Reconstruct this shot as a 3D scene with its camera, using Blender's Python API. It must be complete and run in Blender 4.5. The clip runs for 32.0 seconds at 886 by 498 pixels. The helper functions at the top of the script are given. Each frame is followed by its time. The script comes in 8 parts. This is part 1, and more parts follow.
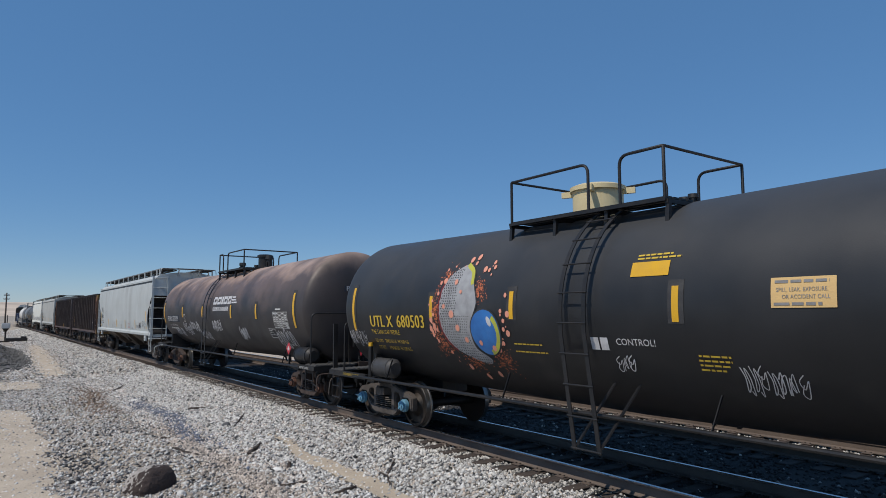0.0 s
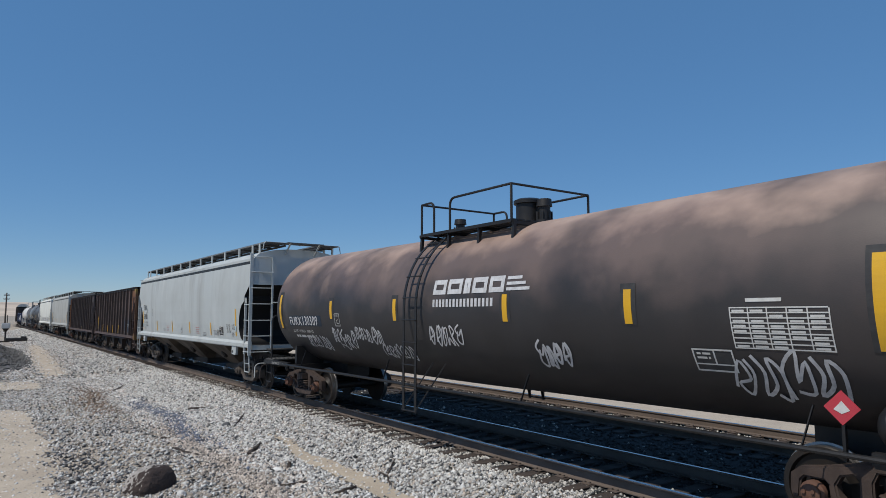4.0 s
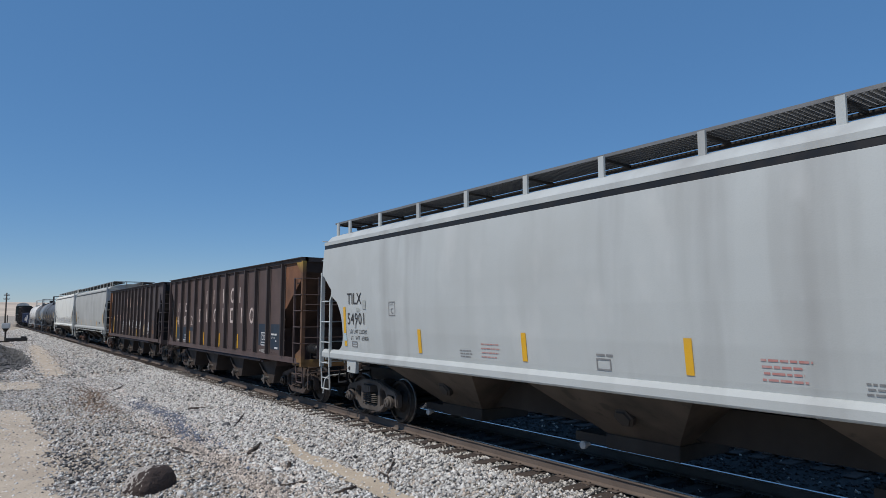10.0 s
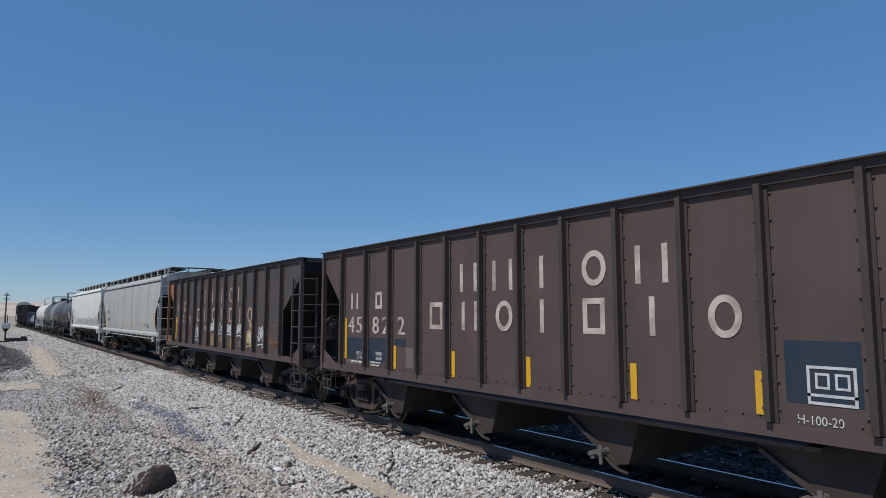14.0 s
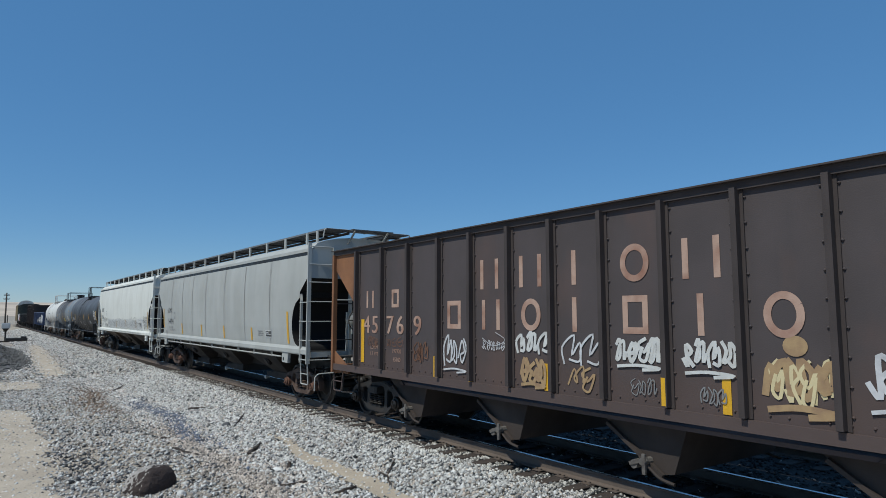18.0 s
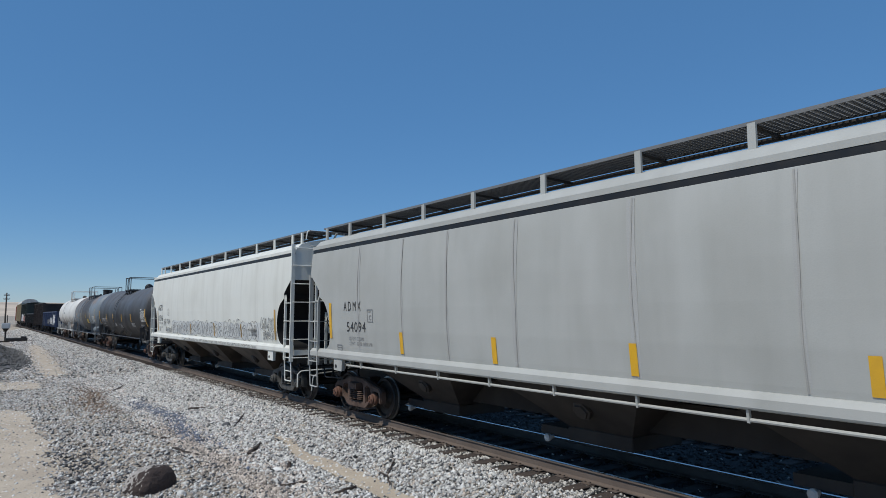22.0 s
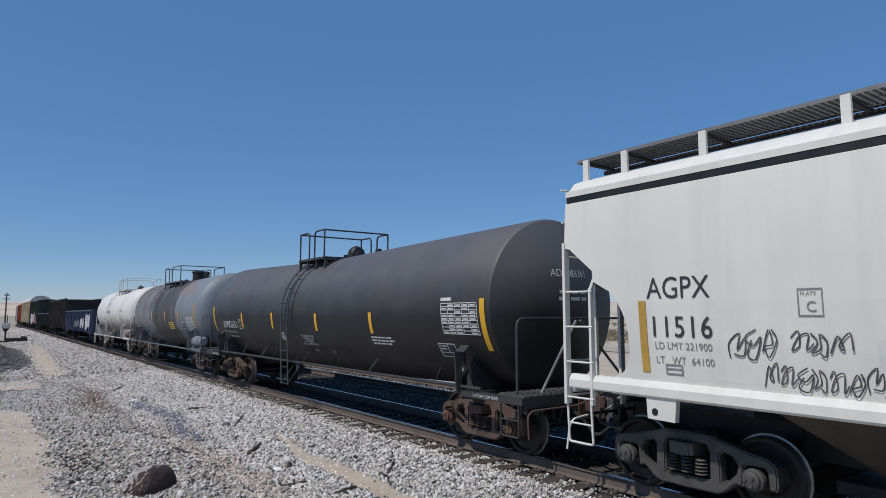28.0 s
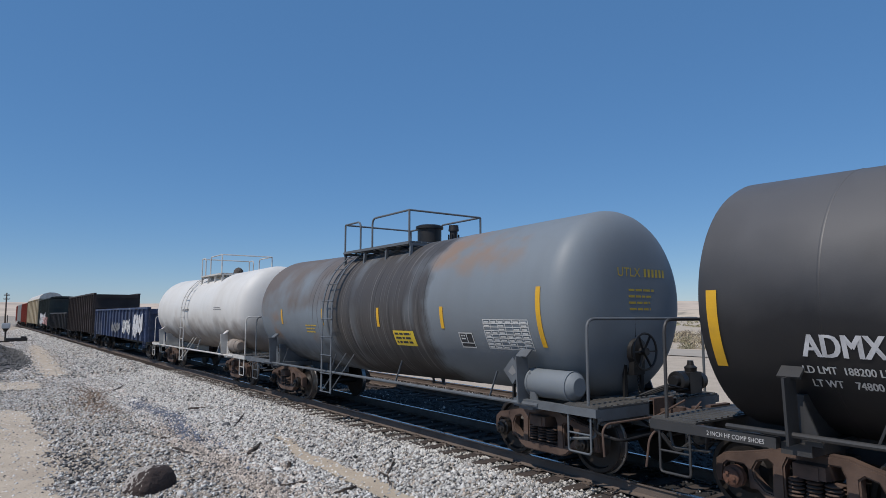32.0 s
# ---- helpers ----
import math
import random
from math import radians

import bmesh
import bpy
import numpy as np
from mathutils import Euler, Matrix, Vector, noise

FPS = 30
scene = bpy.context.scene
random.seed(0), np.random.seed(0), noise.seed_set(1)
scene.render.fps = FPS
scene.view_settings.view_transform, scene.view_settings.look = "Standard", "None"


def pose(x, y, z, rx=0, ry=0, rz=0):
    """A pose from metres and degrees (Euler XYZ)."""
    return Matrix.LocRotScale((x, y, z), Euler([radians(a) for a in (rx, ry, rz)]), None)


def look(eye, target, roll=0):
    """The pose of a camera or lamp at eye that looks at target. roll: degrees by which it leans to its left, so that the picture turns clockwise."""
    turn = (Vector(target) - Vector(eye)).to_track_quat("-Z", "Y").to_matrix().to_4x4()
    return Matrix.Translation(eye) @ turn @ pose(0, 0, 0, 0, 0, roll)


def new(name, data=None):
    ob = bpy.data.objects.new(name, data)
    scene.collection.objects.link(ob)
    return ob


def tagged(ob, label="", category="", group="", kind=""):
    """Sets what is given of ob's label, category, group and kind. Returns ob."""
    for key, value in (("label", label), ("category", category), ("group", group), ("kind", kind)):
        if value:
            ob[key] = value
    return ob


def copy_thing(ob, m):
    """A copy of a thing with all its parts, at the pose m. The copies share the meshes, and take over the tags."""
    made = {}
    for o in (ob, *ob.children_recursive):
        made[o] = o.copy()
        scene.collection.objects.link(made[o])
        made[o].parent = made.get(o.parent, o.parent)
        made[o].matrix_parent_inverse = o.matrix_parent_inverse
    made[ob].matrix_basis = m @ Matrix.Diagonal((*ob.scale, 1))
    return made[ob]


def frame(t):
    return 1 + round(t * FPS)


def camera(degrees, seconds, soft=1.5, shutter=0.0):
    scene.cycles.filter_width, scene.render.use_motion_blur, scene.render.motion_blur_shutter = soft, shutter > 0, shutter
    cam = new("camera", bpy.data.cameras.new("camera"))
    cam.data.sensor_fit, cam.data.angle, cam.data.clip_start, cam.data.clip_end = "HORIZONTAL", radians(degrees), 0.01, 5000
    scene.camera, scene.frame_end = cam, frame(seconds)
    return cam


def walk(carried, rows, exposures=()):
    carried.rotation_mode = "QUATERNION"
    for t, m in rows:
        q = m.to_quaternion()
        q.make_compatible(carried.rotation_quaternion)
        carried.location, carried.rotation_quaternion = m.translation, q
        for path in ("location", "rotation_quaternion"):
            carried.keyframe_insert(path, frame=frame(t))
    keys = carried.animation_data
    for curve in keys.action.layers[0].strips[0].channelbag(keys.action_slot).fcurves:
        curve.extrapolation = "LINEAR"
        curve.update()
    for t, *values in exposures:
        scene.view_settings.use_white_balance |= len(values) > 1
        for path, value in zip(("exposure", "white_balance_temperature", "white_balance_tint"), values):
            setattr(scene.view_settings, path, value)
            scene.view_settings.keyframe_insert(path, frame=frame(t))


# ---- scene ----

# camera: stands still beside the line, looking along the approaching train
cam = camera(69.06, 32.0, soft=0.85)
EYE = pose(0.0, -8.46, 2.344, 95.856, 0.006, 54.357)
walk(cam, [(0.0, EYE), (32.0, EYE)], exposures=[(0.0, 0.0, 6750, 11), (3.5, 0.0, 6720, 10), (6.0, 0.0, 6600, 7), (8.5, 0.0, 6560, 7), (10.0, 0.0, 6620, 11), (13.5, 0.0, 6620, 12),
                                                          (15.8, 0.0, 6380, 4), (20.0, 0.0, 6380, 4), (22.0, 0.0, 6450, 8), (24.0, 0.0, 6500, 13), (27.5, 0.0, 6540, 13), (32.0, 0.0, 6580, 12)])

# how far the train has rolled (seconds, metres)
ROLL = [(0, 0.0), (1, 3.45), (2, 6.93), (3, 10.5), (4, 14.07), (5, 17.72), (6, 21.42), (7, 25.1), (8, 28.83),
        (9, 32.62), (10, 36.48), (11, 40.39), (12, 44.32), (13, 48.27), (14, 52.32), (15, 56.43), (16, 60.59),
        (17, 64.78), (18, 69.0), (19, 73.26), (20, 77.57), (21, 81.88), (22, 86.15), (23, 90.53), (24, 94.94),
        (25, 99.47), (26, 104.1), (27, 108.78), (28, 113.52), (29, 118.41), (30, 123.28), (31, 128.16), (32, 133.06)]


def bend(x):
    """How far the line has swung off to the north at x: straight here, a wide curve beyond 150 m."""
    return (max(0.0, -150.0 - x)) ** 2 / 2900.0


# light: clear desert midday, sun high behind the camera
world = bpy.data.worlds.new("sky")
scene.world = world
world.use_nodes = True
wn = world.node_tree
SUN = Vector((0.08, -0.68, 1.0)).normalized()
sky = wn.nodes.new("ShaderNodeTexSky")
sky.sky_type = "NISHITA"
sky.sun_disc = False
sky.sun_elevation = math.asin(SUN.z)
sky.sun_rotation = math.atan2(SUN.x, SUN.y)
sky.air_density, sky.dust_density, sky.ozone_density, sky.altitude = 1.0, 0.0, 3.2, 1200
wn.nodes["Background"].inputs["Strength"].default_value = 0.114
blue = wn.nodes.new("ShaderNodeHueSaturation")
blue.inputs["Saturation"].default_value = 1.22
wn.links.new(sky.outputs[0], blue.inputs["Color"])
even = wn.nodes.new("ShaderNodeMix")
even.data_type = "RGBA"
even.inputs[0].default_value = 0.57
even.inputs[7].default_value = (0.80, 2.0, 4.1, 1)
wn.links.new(blue.outputs[0], even.inputs[6])
wn.links.new(even.outputs[2], wn.nodes["Background"].inputs["Color"])
sun_data = bpy.data.lights.new("sun", "SUN")
sun_data.energy, sun_data.angle, sun_data.color = 3.2, radians(0.53), (1.0, 0.95, 0.87)
sun = new("sun", sun_data)
sun.matrix_basis = look(SUN * 60, (0, 0, 0))

# ---------- materials ----------
MATS = {}


def paint(name, base, dirt=None, rough=0.55, metal=0.0, scale=2.0, amount=0.5, streak=0.0, bump=0.1, grain=60.0,
          island=0.0, spots=None, zones=(), rag=2.2, sheen=0.5, blotch=()):
    """Painted or bare surface: base colour, large stains, vertical streaks, fine grain and relief."""
    if name in MATS:
        return MATS[name]
    m = bpy.data.materials.new(name)
    m.use_nodes = True
    nt = m.node_tree
    N, L = nt.nodes.new, nt.links.new
    b = nt.nodes["Principled BSDF"]
    b.inputs["Roughness"].default_value, b.inputs["Metallic"].default_value = rough, metal
    b.inputs["Specular IOR Level"].default_value = sheen
    dirt = dirt or tuple(c * 0.6 for c in base)
    co = N("ShaderNodeTexCoord")

    def noise_node(sc, detail, stretch=None):
        n = N("ShaderNodeTexNoise")
        n.inputs["Scale"].default_value, n.inputs["Detail"].default_value = sc, detail
        if stretch:
            mp = N("ShaderNodeMapping")
            mp.inputs["Scale"].default_value = stretch
            L(co.outputs["Object"], mp.inputs["Vector"])
            L(mp.outputs["Vector"], n.inputs["Vector"])
        else:
            L(co.outputs["Object"], n.inputs["Vector"])
        return n

    def mixed(fac, a, c):
        x = N("ShaderNodeMix")
        x.data_type = "RGBA"
        if isinstance(fac, float):
            x.inputs[0].default_value = fac
        else:
            L(fac, x.inputs[0])
        for sock, v in ((x.inputs[6], a), (x.inputs[7], c)):
            if isinstance(v, tuple):
                sock.default_value = (*v, 1)
            else:
                L(v, sock)
        return x.outputs[2]

    def ramp(src, lo, hi, top=1.0):
        r = N("ShaderNodeMapRange")
        r.inputs["From Min"].default_value, r.inputs["From Max"].default_value = lo, hi
        r.inputs["To Max"].default_value = top
        L(src, r.inputs["Value"])
        return r.outputs["Result"]

    big = noise_node(scale, 5)
    col = mixed(ramp(big.outputs["Fac"], 0.42, 0.72, amount), base, dirt)
    if streak:
        st = noise_node(1.0, 4, (3.0, 3.0, 0.25))
        col = mixed(ramp(st.outputs["Fac"], 0.48, 0.75, streak), col, dirt)
    fine = noise_node(grain, 3)
    dark = tuple(c * 0.72 for c in base)
    col = mixed(ramp(fine.outputs["Fac"], 0.45, 0.75, 0.5 if bump >= 0.3 else 0.16), col, dark)
    if spots:
        sp = noise_node(spots[1], 6)
        col = mixed(ramp(sp.outputs["Fac"], spots[2], spots[2] + 0.05, spots[3]), col, spots[0])
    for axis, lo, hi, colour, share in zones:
        # second colour on one stretch of the thing, with a ragged edge: settled dust, soot and rust, and painted light
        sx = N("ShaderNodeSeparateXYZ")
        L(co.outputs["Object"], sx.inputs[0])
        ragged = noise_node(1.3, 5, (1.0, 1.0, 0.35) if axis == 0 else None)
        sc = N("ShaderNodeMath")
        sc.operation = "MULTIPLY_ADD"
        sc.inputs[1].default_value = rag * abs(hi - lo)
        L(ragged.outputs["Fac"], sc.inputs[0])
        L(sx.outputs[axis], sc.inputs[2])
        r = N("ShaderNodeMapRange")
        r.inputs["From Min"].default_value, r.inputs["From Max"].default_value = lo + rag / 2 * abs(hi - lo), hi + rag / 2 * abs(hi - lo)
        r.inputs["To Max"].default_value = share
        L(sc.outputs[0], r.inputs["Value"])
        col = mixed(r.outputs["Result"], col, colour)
    for colour, sc, lo, hi, share, stretch, *within in blotch:
        bl = noise_node(sc, 4, stretch)
        fac = ramp(bl.outputs["Fac"], lo, hi, share)
        for axis, p, q in within:
            # only between p and q along one axis, fading out over a third of a metre with a ragged rim
            sx = N("ShaderNodeSeparateXYZ")
            L(co.outputs["Object"], sx.inputs[0])
            wob = N("ShaderNodeMath")
            wob.operation = "MULTIPLY_ADD"
            wob.inputs[1].default_value = 0.9
            L(noise_node(1.6, 4).outputs["Fac"], wob.inputs[0])
            L(sx.outputs[axis], wob.inputs[2])
            for u, v in ((p, p + 0.35), (q, q - 0.35)):
                mu = N("ShaderNodeMath")
                mu.operation = "MULTIPLY"
                L(fac, mu.inputs[0])
                L(ramp(wob.outputs[0], u + 0.45, v + 0.45), mu.inputs[1])
                fac = mu.outputs[0]
        col = mixed(fac, col, colour)
    if island:
        ge = N("ShaderNodeNewGeometry")
        hs = N("ShaderNodeHueSaturation")
        L(ramp(ge.outputs["Random Per Island"], 0.0, 1.0, 2 * island), hs.inputs["Value"])
        ad = N("ShaderNodeMath")
        ad.operation = "ADD"
        ad.inputs[1].default_value = 1 - island
        L(ramp(ge.outputs["Random Per Island"], 0.0, 1.0, 2 * island), ad.inputs[0])
        L(ad.outputs[0], hs.inputs["Value"])
        L(col, hs.inputs["Color"])
        col = hs.outputs["Color"]
    L(col, b.inputs["Base Color"])
    rr = ramp(big.outputs["Fac"], 0.3, 0.7, 1.0)
    mr = N("ShaderNodeMapRange")
    mr.inputs["To Min"].default_value, mr.inputs["To Max"].default_value = max(0.05, rough - 0.1), min(1, rough + 0.12)
    L(rr, mr.inputs["Value"])
    L(mr.outputs["Result"], b.inputs["Roughness"])
    if bump:
        bp = N("ShaderNodeBump")
        bp.inputs["Strength"].default_value, bp.inputs["Distance"].default_value = bump, 0.02
        L(fine.outputs["Fac"], bp.inputs["Height"])
        L(bp.outputs["Normal"], b.inputs["Normal"])
    MATS[name] = m
    return m


STEEL_RUST = paint("rusty_steel", (0.115, 0.074, 0.056), (0.05, 0.031, 0.025), 0.8, 0.1, 3.0, 0.8, bump=0.15)
STEEL_DARK = paint("dark_steel", (0.03, 0.028, 0.027), (0.06, 0.045, 0.035), 0.6, 0.2, 3.0, 0.6, bump=0.2)
GREASE = paint("greasy_steel", (0.018, 0.016, 0.015), (0.05, 0.035, 0.025), 0.55, 0.3, 4.0, 0.6)
RAIL_SIDE = paint("rail_rust", (0.14, 0.108, 0.088), (0.075, 0.056, 0.048), 0.85, 0.0, 1.5, 0.7, bump=0.3)
RAIL_TOP = paint("rail_polished", (0.42, 0.42, 0.44), (0.3, 0.29, 0.28), 0.22, 1.0, 6.0, 0.4, bump=0.05)
TREAD = paint("wheel_tread", (0.30, 0.29, 0.28), (0.12, 0.10, 0.09), 0.35, 0.9, 6.0, 0.5)
TIE = paint("old_timber", (0.064, 0.048, 0.040), (0.032, 0.025, 0.022), 0.95, 0, 5.0, 0.8, bump=0.8, grain=25)
# Both tank blacks: the zone paints the sunlit upper half lighter, along with dust.
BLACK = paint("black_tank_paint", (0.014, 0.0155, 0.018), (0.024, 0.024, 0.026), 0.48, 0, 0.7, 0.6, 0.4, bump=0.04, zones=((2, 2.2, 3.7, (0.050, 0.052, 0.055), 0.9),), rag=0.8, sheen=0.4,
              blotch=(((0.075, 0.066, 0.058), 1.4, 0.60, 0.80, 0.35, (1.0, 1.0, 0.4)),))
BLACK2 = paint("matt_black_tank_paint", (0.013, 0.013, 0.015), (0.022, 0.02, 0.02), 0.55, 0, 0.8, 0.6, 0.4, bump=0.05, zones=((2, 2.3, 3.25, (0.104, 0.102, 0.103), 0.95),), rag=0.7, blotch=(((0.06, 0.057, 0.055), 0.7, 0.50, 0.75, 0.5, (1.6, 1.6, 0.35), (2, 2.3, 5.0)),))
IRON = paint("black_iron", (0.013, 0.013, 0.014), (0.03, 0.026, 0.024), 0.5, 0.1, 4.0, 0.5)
YELLOW = paint("yellow_reflector", (0.72, 0.40, 0.02), (0.5, 0.28, 0.04), 0.45, 0, 4.0, 0.4, bump=0.05)
YPAINT = paint("yellow_lettering", (0.62, 0.42, 0.04), (0.4, 0.27, 0.05), 0.6, 0, 8.0, 0.5, bump=0.05)
WPAINT = paint("white_lettering", (0.62, 0.62, 0.60), (0.42, 0.41, 0.39), 0.7, 0, 8.0, 0.6, bump=0.05)
BPAINT = paint("black_lettering", (0.03, 0.03, 0.032), (0.08, 0.08, 0.08), 0.7, 0, 8.0, 0.5, bump=0.05)
GREY1 = paint("pale_grey_car_paint", (0.462, 0.492, 0.487), (0.37, 0.385, 0.375), 0.6, 0, 0.6, 0.5, 0.35, bump=0.05, blotch=(((0.23, 0.225, 0.22), 0.8, 0.56, 0.72, 0.6, (1.1, 1.1, 0.10)), ((0.55, 0.57, 0.56), 1.3, 0.56, 0.7, 0.4, (1.0, 1.0, 0.5))))
GREY2 = paint("weathered_grey_car_paint", (0.42, 0.425, 0.402), (0.325, 0.325, 0.30), 0.65, 0, 0.6, 0.6, 0.4, bump=0.05, blotch=(((0.475, 0.475, 0.45), 0.7, 0.52, 0.7, 0.5, (1.0, 1.0, 0.5)), ((0.31, 0.305, 0.28), 0.9, 0.56, 0.72, 0.45, (0.8, 0.8, 0.2))))
GREY3 = paint("offwhite_car_paint", (0.705, 0.705, 0.65), (0.54, 0.53, 0.475), 0.6, 0, 0.6, 0.4, 0.5, bump=0.05)
BROWN = paint("brown_hopper_paint", (0.094, 0.063, 0.058), (0.062, 0.046, 0.043), 0.75, 0, 0.9, 0.7, 0.5, bump=0.1, blotch=(((0.13, 0.085, 0.07), 1.2, 0.58, 0.78, 0.4, (1.0, 1.0, 0.45)),))
BROWN2 = paint("faded_brown_hopper_paint", (0.076, 0.061, 0.061), (0.056, 0.047, 0.048), 0.75, 0, 0.9, 0.7, 0.5, bump=0.1, blotch=(((0.12, 0.072, 0.058), 1.1, 0.56, 0.76, 0.5, (1.0, 1.0, 0.5)),), zones=((2, 1.95, 1.45, (0.10, 0.062, 0.05), 0.5),), rag=1.2)
GREYTANK = paint("blue_grey_tank_paint", (0.185, 0.215, 0.24), (0.15, 0.16, 0.17), 0.6, 0, 0.5, 0.6, 0.2, bump=0.05,
                 blotch=(((0.13, 0.098, 0.076), 0.8, 0.30, 0.55, 0.85, (1.0, 1.0, 0.7), (0, -7.0, -0.6), (2, 2.3, 5.0)),
                         ((0.24, 0.135, 0.075), 0.9, 0.50, 0.62, 0.7, (1.0, 1.0, 1.6), (0, -6.5, -2.2), (2, 1.5, 2.5)),
                         ((0.052, 0.043, 0.037), 0.8, 0.22, 0.48, 0.92, (1.2, 1.2, 0.4), (0, -1.6, 2.9)),
                         ((0.040, 0.034, 0.030), 0.8, 0.40, 0.60, 0.85, (1.0, 1.0, 0.6), (0, -6.5, 3.2), (2, 0.0, 1.7)),
                         ((0.21, 0.20, 0.19), 1.0, 0.56, 0.66, 0.55, (15.0, 0.6, 0.35), (0, -1.4, 2.7)),
                         ((0.022, 0.02, 0.019), 1.0, 0.56, 0.66, 0.8, (12.0, 0.6, 0.3), (0, -2.8, 3.0)),
                         ((0.25, 0.155, 0.095), 0.8, 0.40, 0.54, 0.75, (1.0, 1.0, 1.5), (0, 2.6, 5.4), (2, 3.05, 5.0))))
WHITETANK = paint("white_tank_paint", (0.66, 0.65, 0.62), (0.50, 0.47, 0.42), 0.6, 0, 0.5, 0.6, 0.25, bump=0.05, blotch=(((0.42, 0.36, 0.29), 0.7, 0.50, 0.70, 0.55, (1.0, 1.0, 0.6), (2, 1.0, 2.7)),), zones=((2, 2.2, 1.5, (0.16, 0.12, 0.095), 0.85),))
# Brown dust on the upper half; the topmost zone also paints in sky sheen.
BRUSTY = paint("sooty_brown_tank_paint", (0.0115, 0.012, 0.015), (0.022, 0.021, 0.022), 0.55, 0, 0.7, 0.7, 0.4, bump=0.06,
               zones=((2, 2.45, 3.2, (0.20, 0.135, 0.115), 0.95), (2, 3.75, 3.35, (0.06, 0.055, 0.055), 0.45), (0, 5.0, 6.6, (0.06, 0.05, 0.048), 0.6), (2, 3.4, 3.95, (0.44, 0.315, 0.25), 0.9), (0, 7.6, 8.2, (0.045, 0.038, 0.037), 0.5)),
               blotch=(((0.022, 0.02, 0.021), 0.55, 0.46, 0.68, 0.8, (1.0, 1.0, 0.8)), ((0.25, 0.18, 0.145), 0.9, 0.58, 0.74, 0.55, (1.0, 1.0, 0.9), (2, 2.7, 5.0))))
CREAM = paint("cream_paint", (0.66, 0.56, 0.33), (0.5, 0.4, 0.22), 0.55, 0, 3, 0.4)
ORANGE_RUST = paint("orange_rust_paint", (0.27, 0.12, 0.052), (0.14, 0.066, 0.038), 0.8, 0, 2, 0.7, 0.4, bump=0.2)
BALLAST = paint("ballast_stone", (0.53, 0.52, 0.497), (0.39, 0.38, 0.362), 0.9, 0, 1.2, 0.6, bump=0.6, grain=90, island=0.55)
STONE_DARK = paint("dark_stone", (0.075, 0.078, 0.084), (0.04, 0.04, 0.043), 0.85, 0, 1.2, 0.6, bump=0.5, grain=90, island=0.6)
STONE_WARM = paint("warm_stone", (0.47, 0.41, 0.355), (0.31, 0.265, 0.225), 0.9, 0, 1.2, 0.6, bump=0.5, grain=90, island=0.5)
STONE_PALE = paint("pale_stone", (0.62, 0.605, 0.575), (0.45, 0.44, 0.41), 0.9, 0, 1.2, 0.5, bump=0.4, grain=90, island=0.25)
STONE_BROWN = paint("brown_stone", (0.25, 0.18, 0.135), (0.10, 0.08, 0.066), 0.9, 0, 1.2, 0.7, bump=0.5, grain=90, island=0.6)
STONE_BLUE = paint("blue_grey_stone", (0.13, 0.15, 0.20), (0.07, 0.08, 0.105), 0.85, 0, 1.2, 0.6, bump=0.5, grain=90, island=0.5)
SOIL = paint("gravelly_soil", (0.33, 0.29, 0.245), (0.19, 0.167, 0.143), 0.95, 0, 1.6, 0.8, bump=1.0, grain=35, spots=((0.44, 0.37, 0.285), 0.45, 0.5, 0.8))
SAND = paint("desert_sand", (0.50, 0.42, 0.325), (0.40, 0.33, 0.255), 0.95, 0, 0.9, 0.8, bump=0.7, grain=28, spots=((0.26, 0.22, 0.185), 14, 0.60, 0.7))
STEEL_GREY = paint("dusty_grey_steel", (0.10, 0.085, 0.075), (0.05, 0.042, 0.037), 0.75, 0.1, 3.0, 0.8, bump=0.15)
RUSTY_BROWN = paint("rusty_brown_paint", (0.20, 0.088, 0.043), (0.095, 0.05, 0.034), 0.8, 0, 1.6, 0.8, 0.5, bump=0.2)
YELLOW_RUST = paint("rusty_yellow_paint", (0.15, 0.078, 0.042), (0.085, 0.046, 0.032), 0.8, 0, 2.6, 0.9, 0.5, bump=0.2, zones=((2, 3.45, 3.8, (0.42, 0.27, 0.05), 0.75), (2, 1.32, 1.12, (0.36, 0.21, 0.05), 0.3)), rag=1.2, blotch=(((0.40, 0.25, 0.05), 2.2, 0.60, 0.66, 0.5, (1.0, 1.0, 1.0)),))
WHITEFIT = paint("dirty_white_fittings", (0.55, 0.54, 0.51), (0.3, 0.27, 0.24), 0.7, 0, 3, 0.6)
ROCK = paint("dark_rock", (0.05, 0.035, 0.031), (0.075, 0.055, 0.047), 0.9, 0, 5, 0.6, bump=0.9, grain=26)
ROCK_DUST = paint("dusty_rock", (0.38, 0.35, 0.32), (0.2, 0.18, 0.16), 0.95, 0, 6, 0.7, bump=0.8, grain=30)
# Bed and crib stone near black: the shade under the train is in the colour.
BED = paint("shade_darkened_bed", (0.024, 0.022, 0.021), (0.014, 0.013, 0.013), 0.9, 0, 0.8, 0.8, bump=1.0, grain=45)
CRIB_SHADED = paint("shade_darkened_ballast", (0.055, 0.053, 0.052), (0.02, 0.019, 0.019), 0.8, 0, 0.5, 0.9, bump=0.5, grain=90, island=0.6)
CRIB = paint("dirty_ballast_stone", (0.44, 0.42, 0.385), (0.2, 0.19, 0.175), 0.9, 0, 0.6, 0.9, bump=0.5, grain=90, island=0.6)


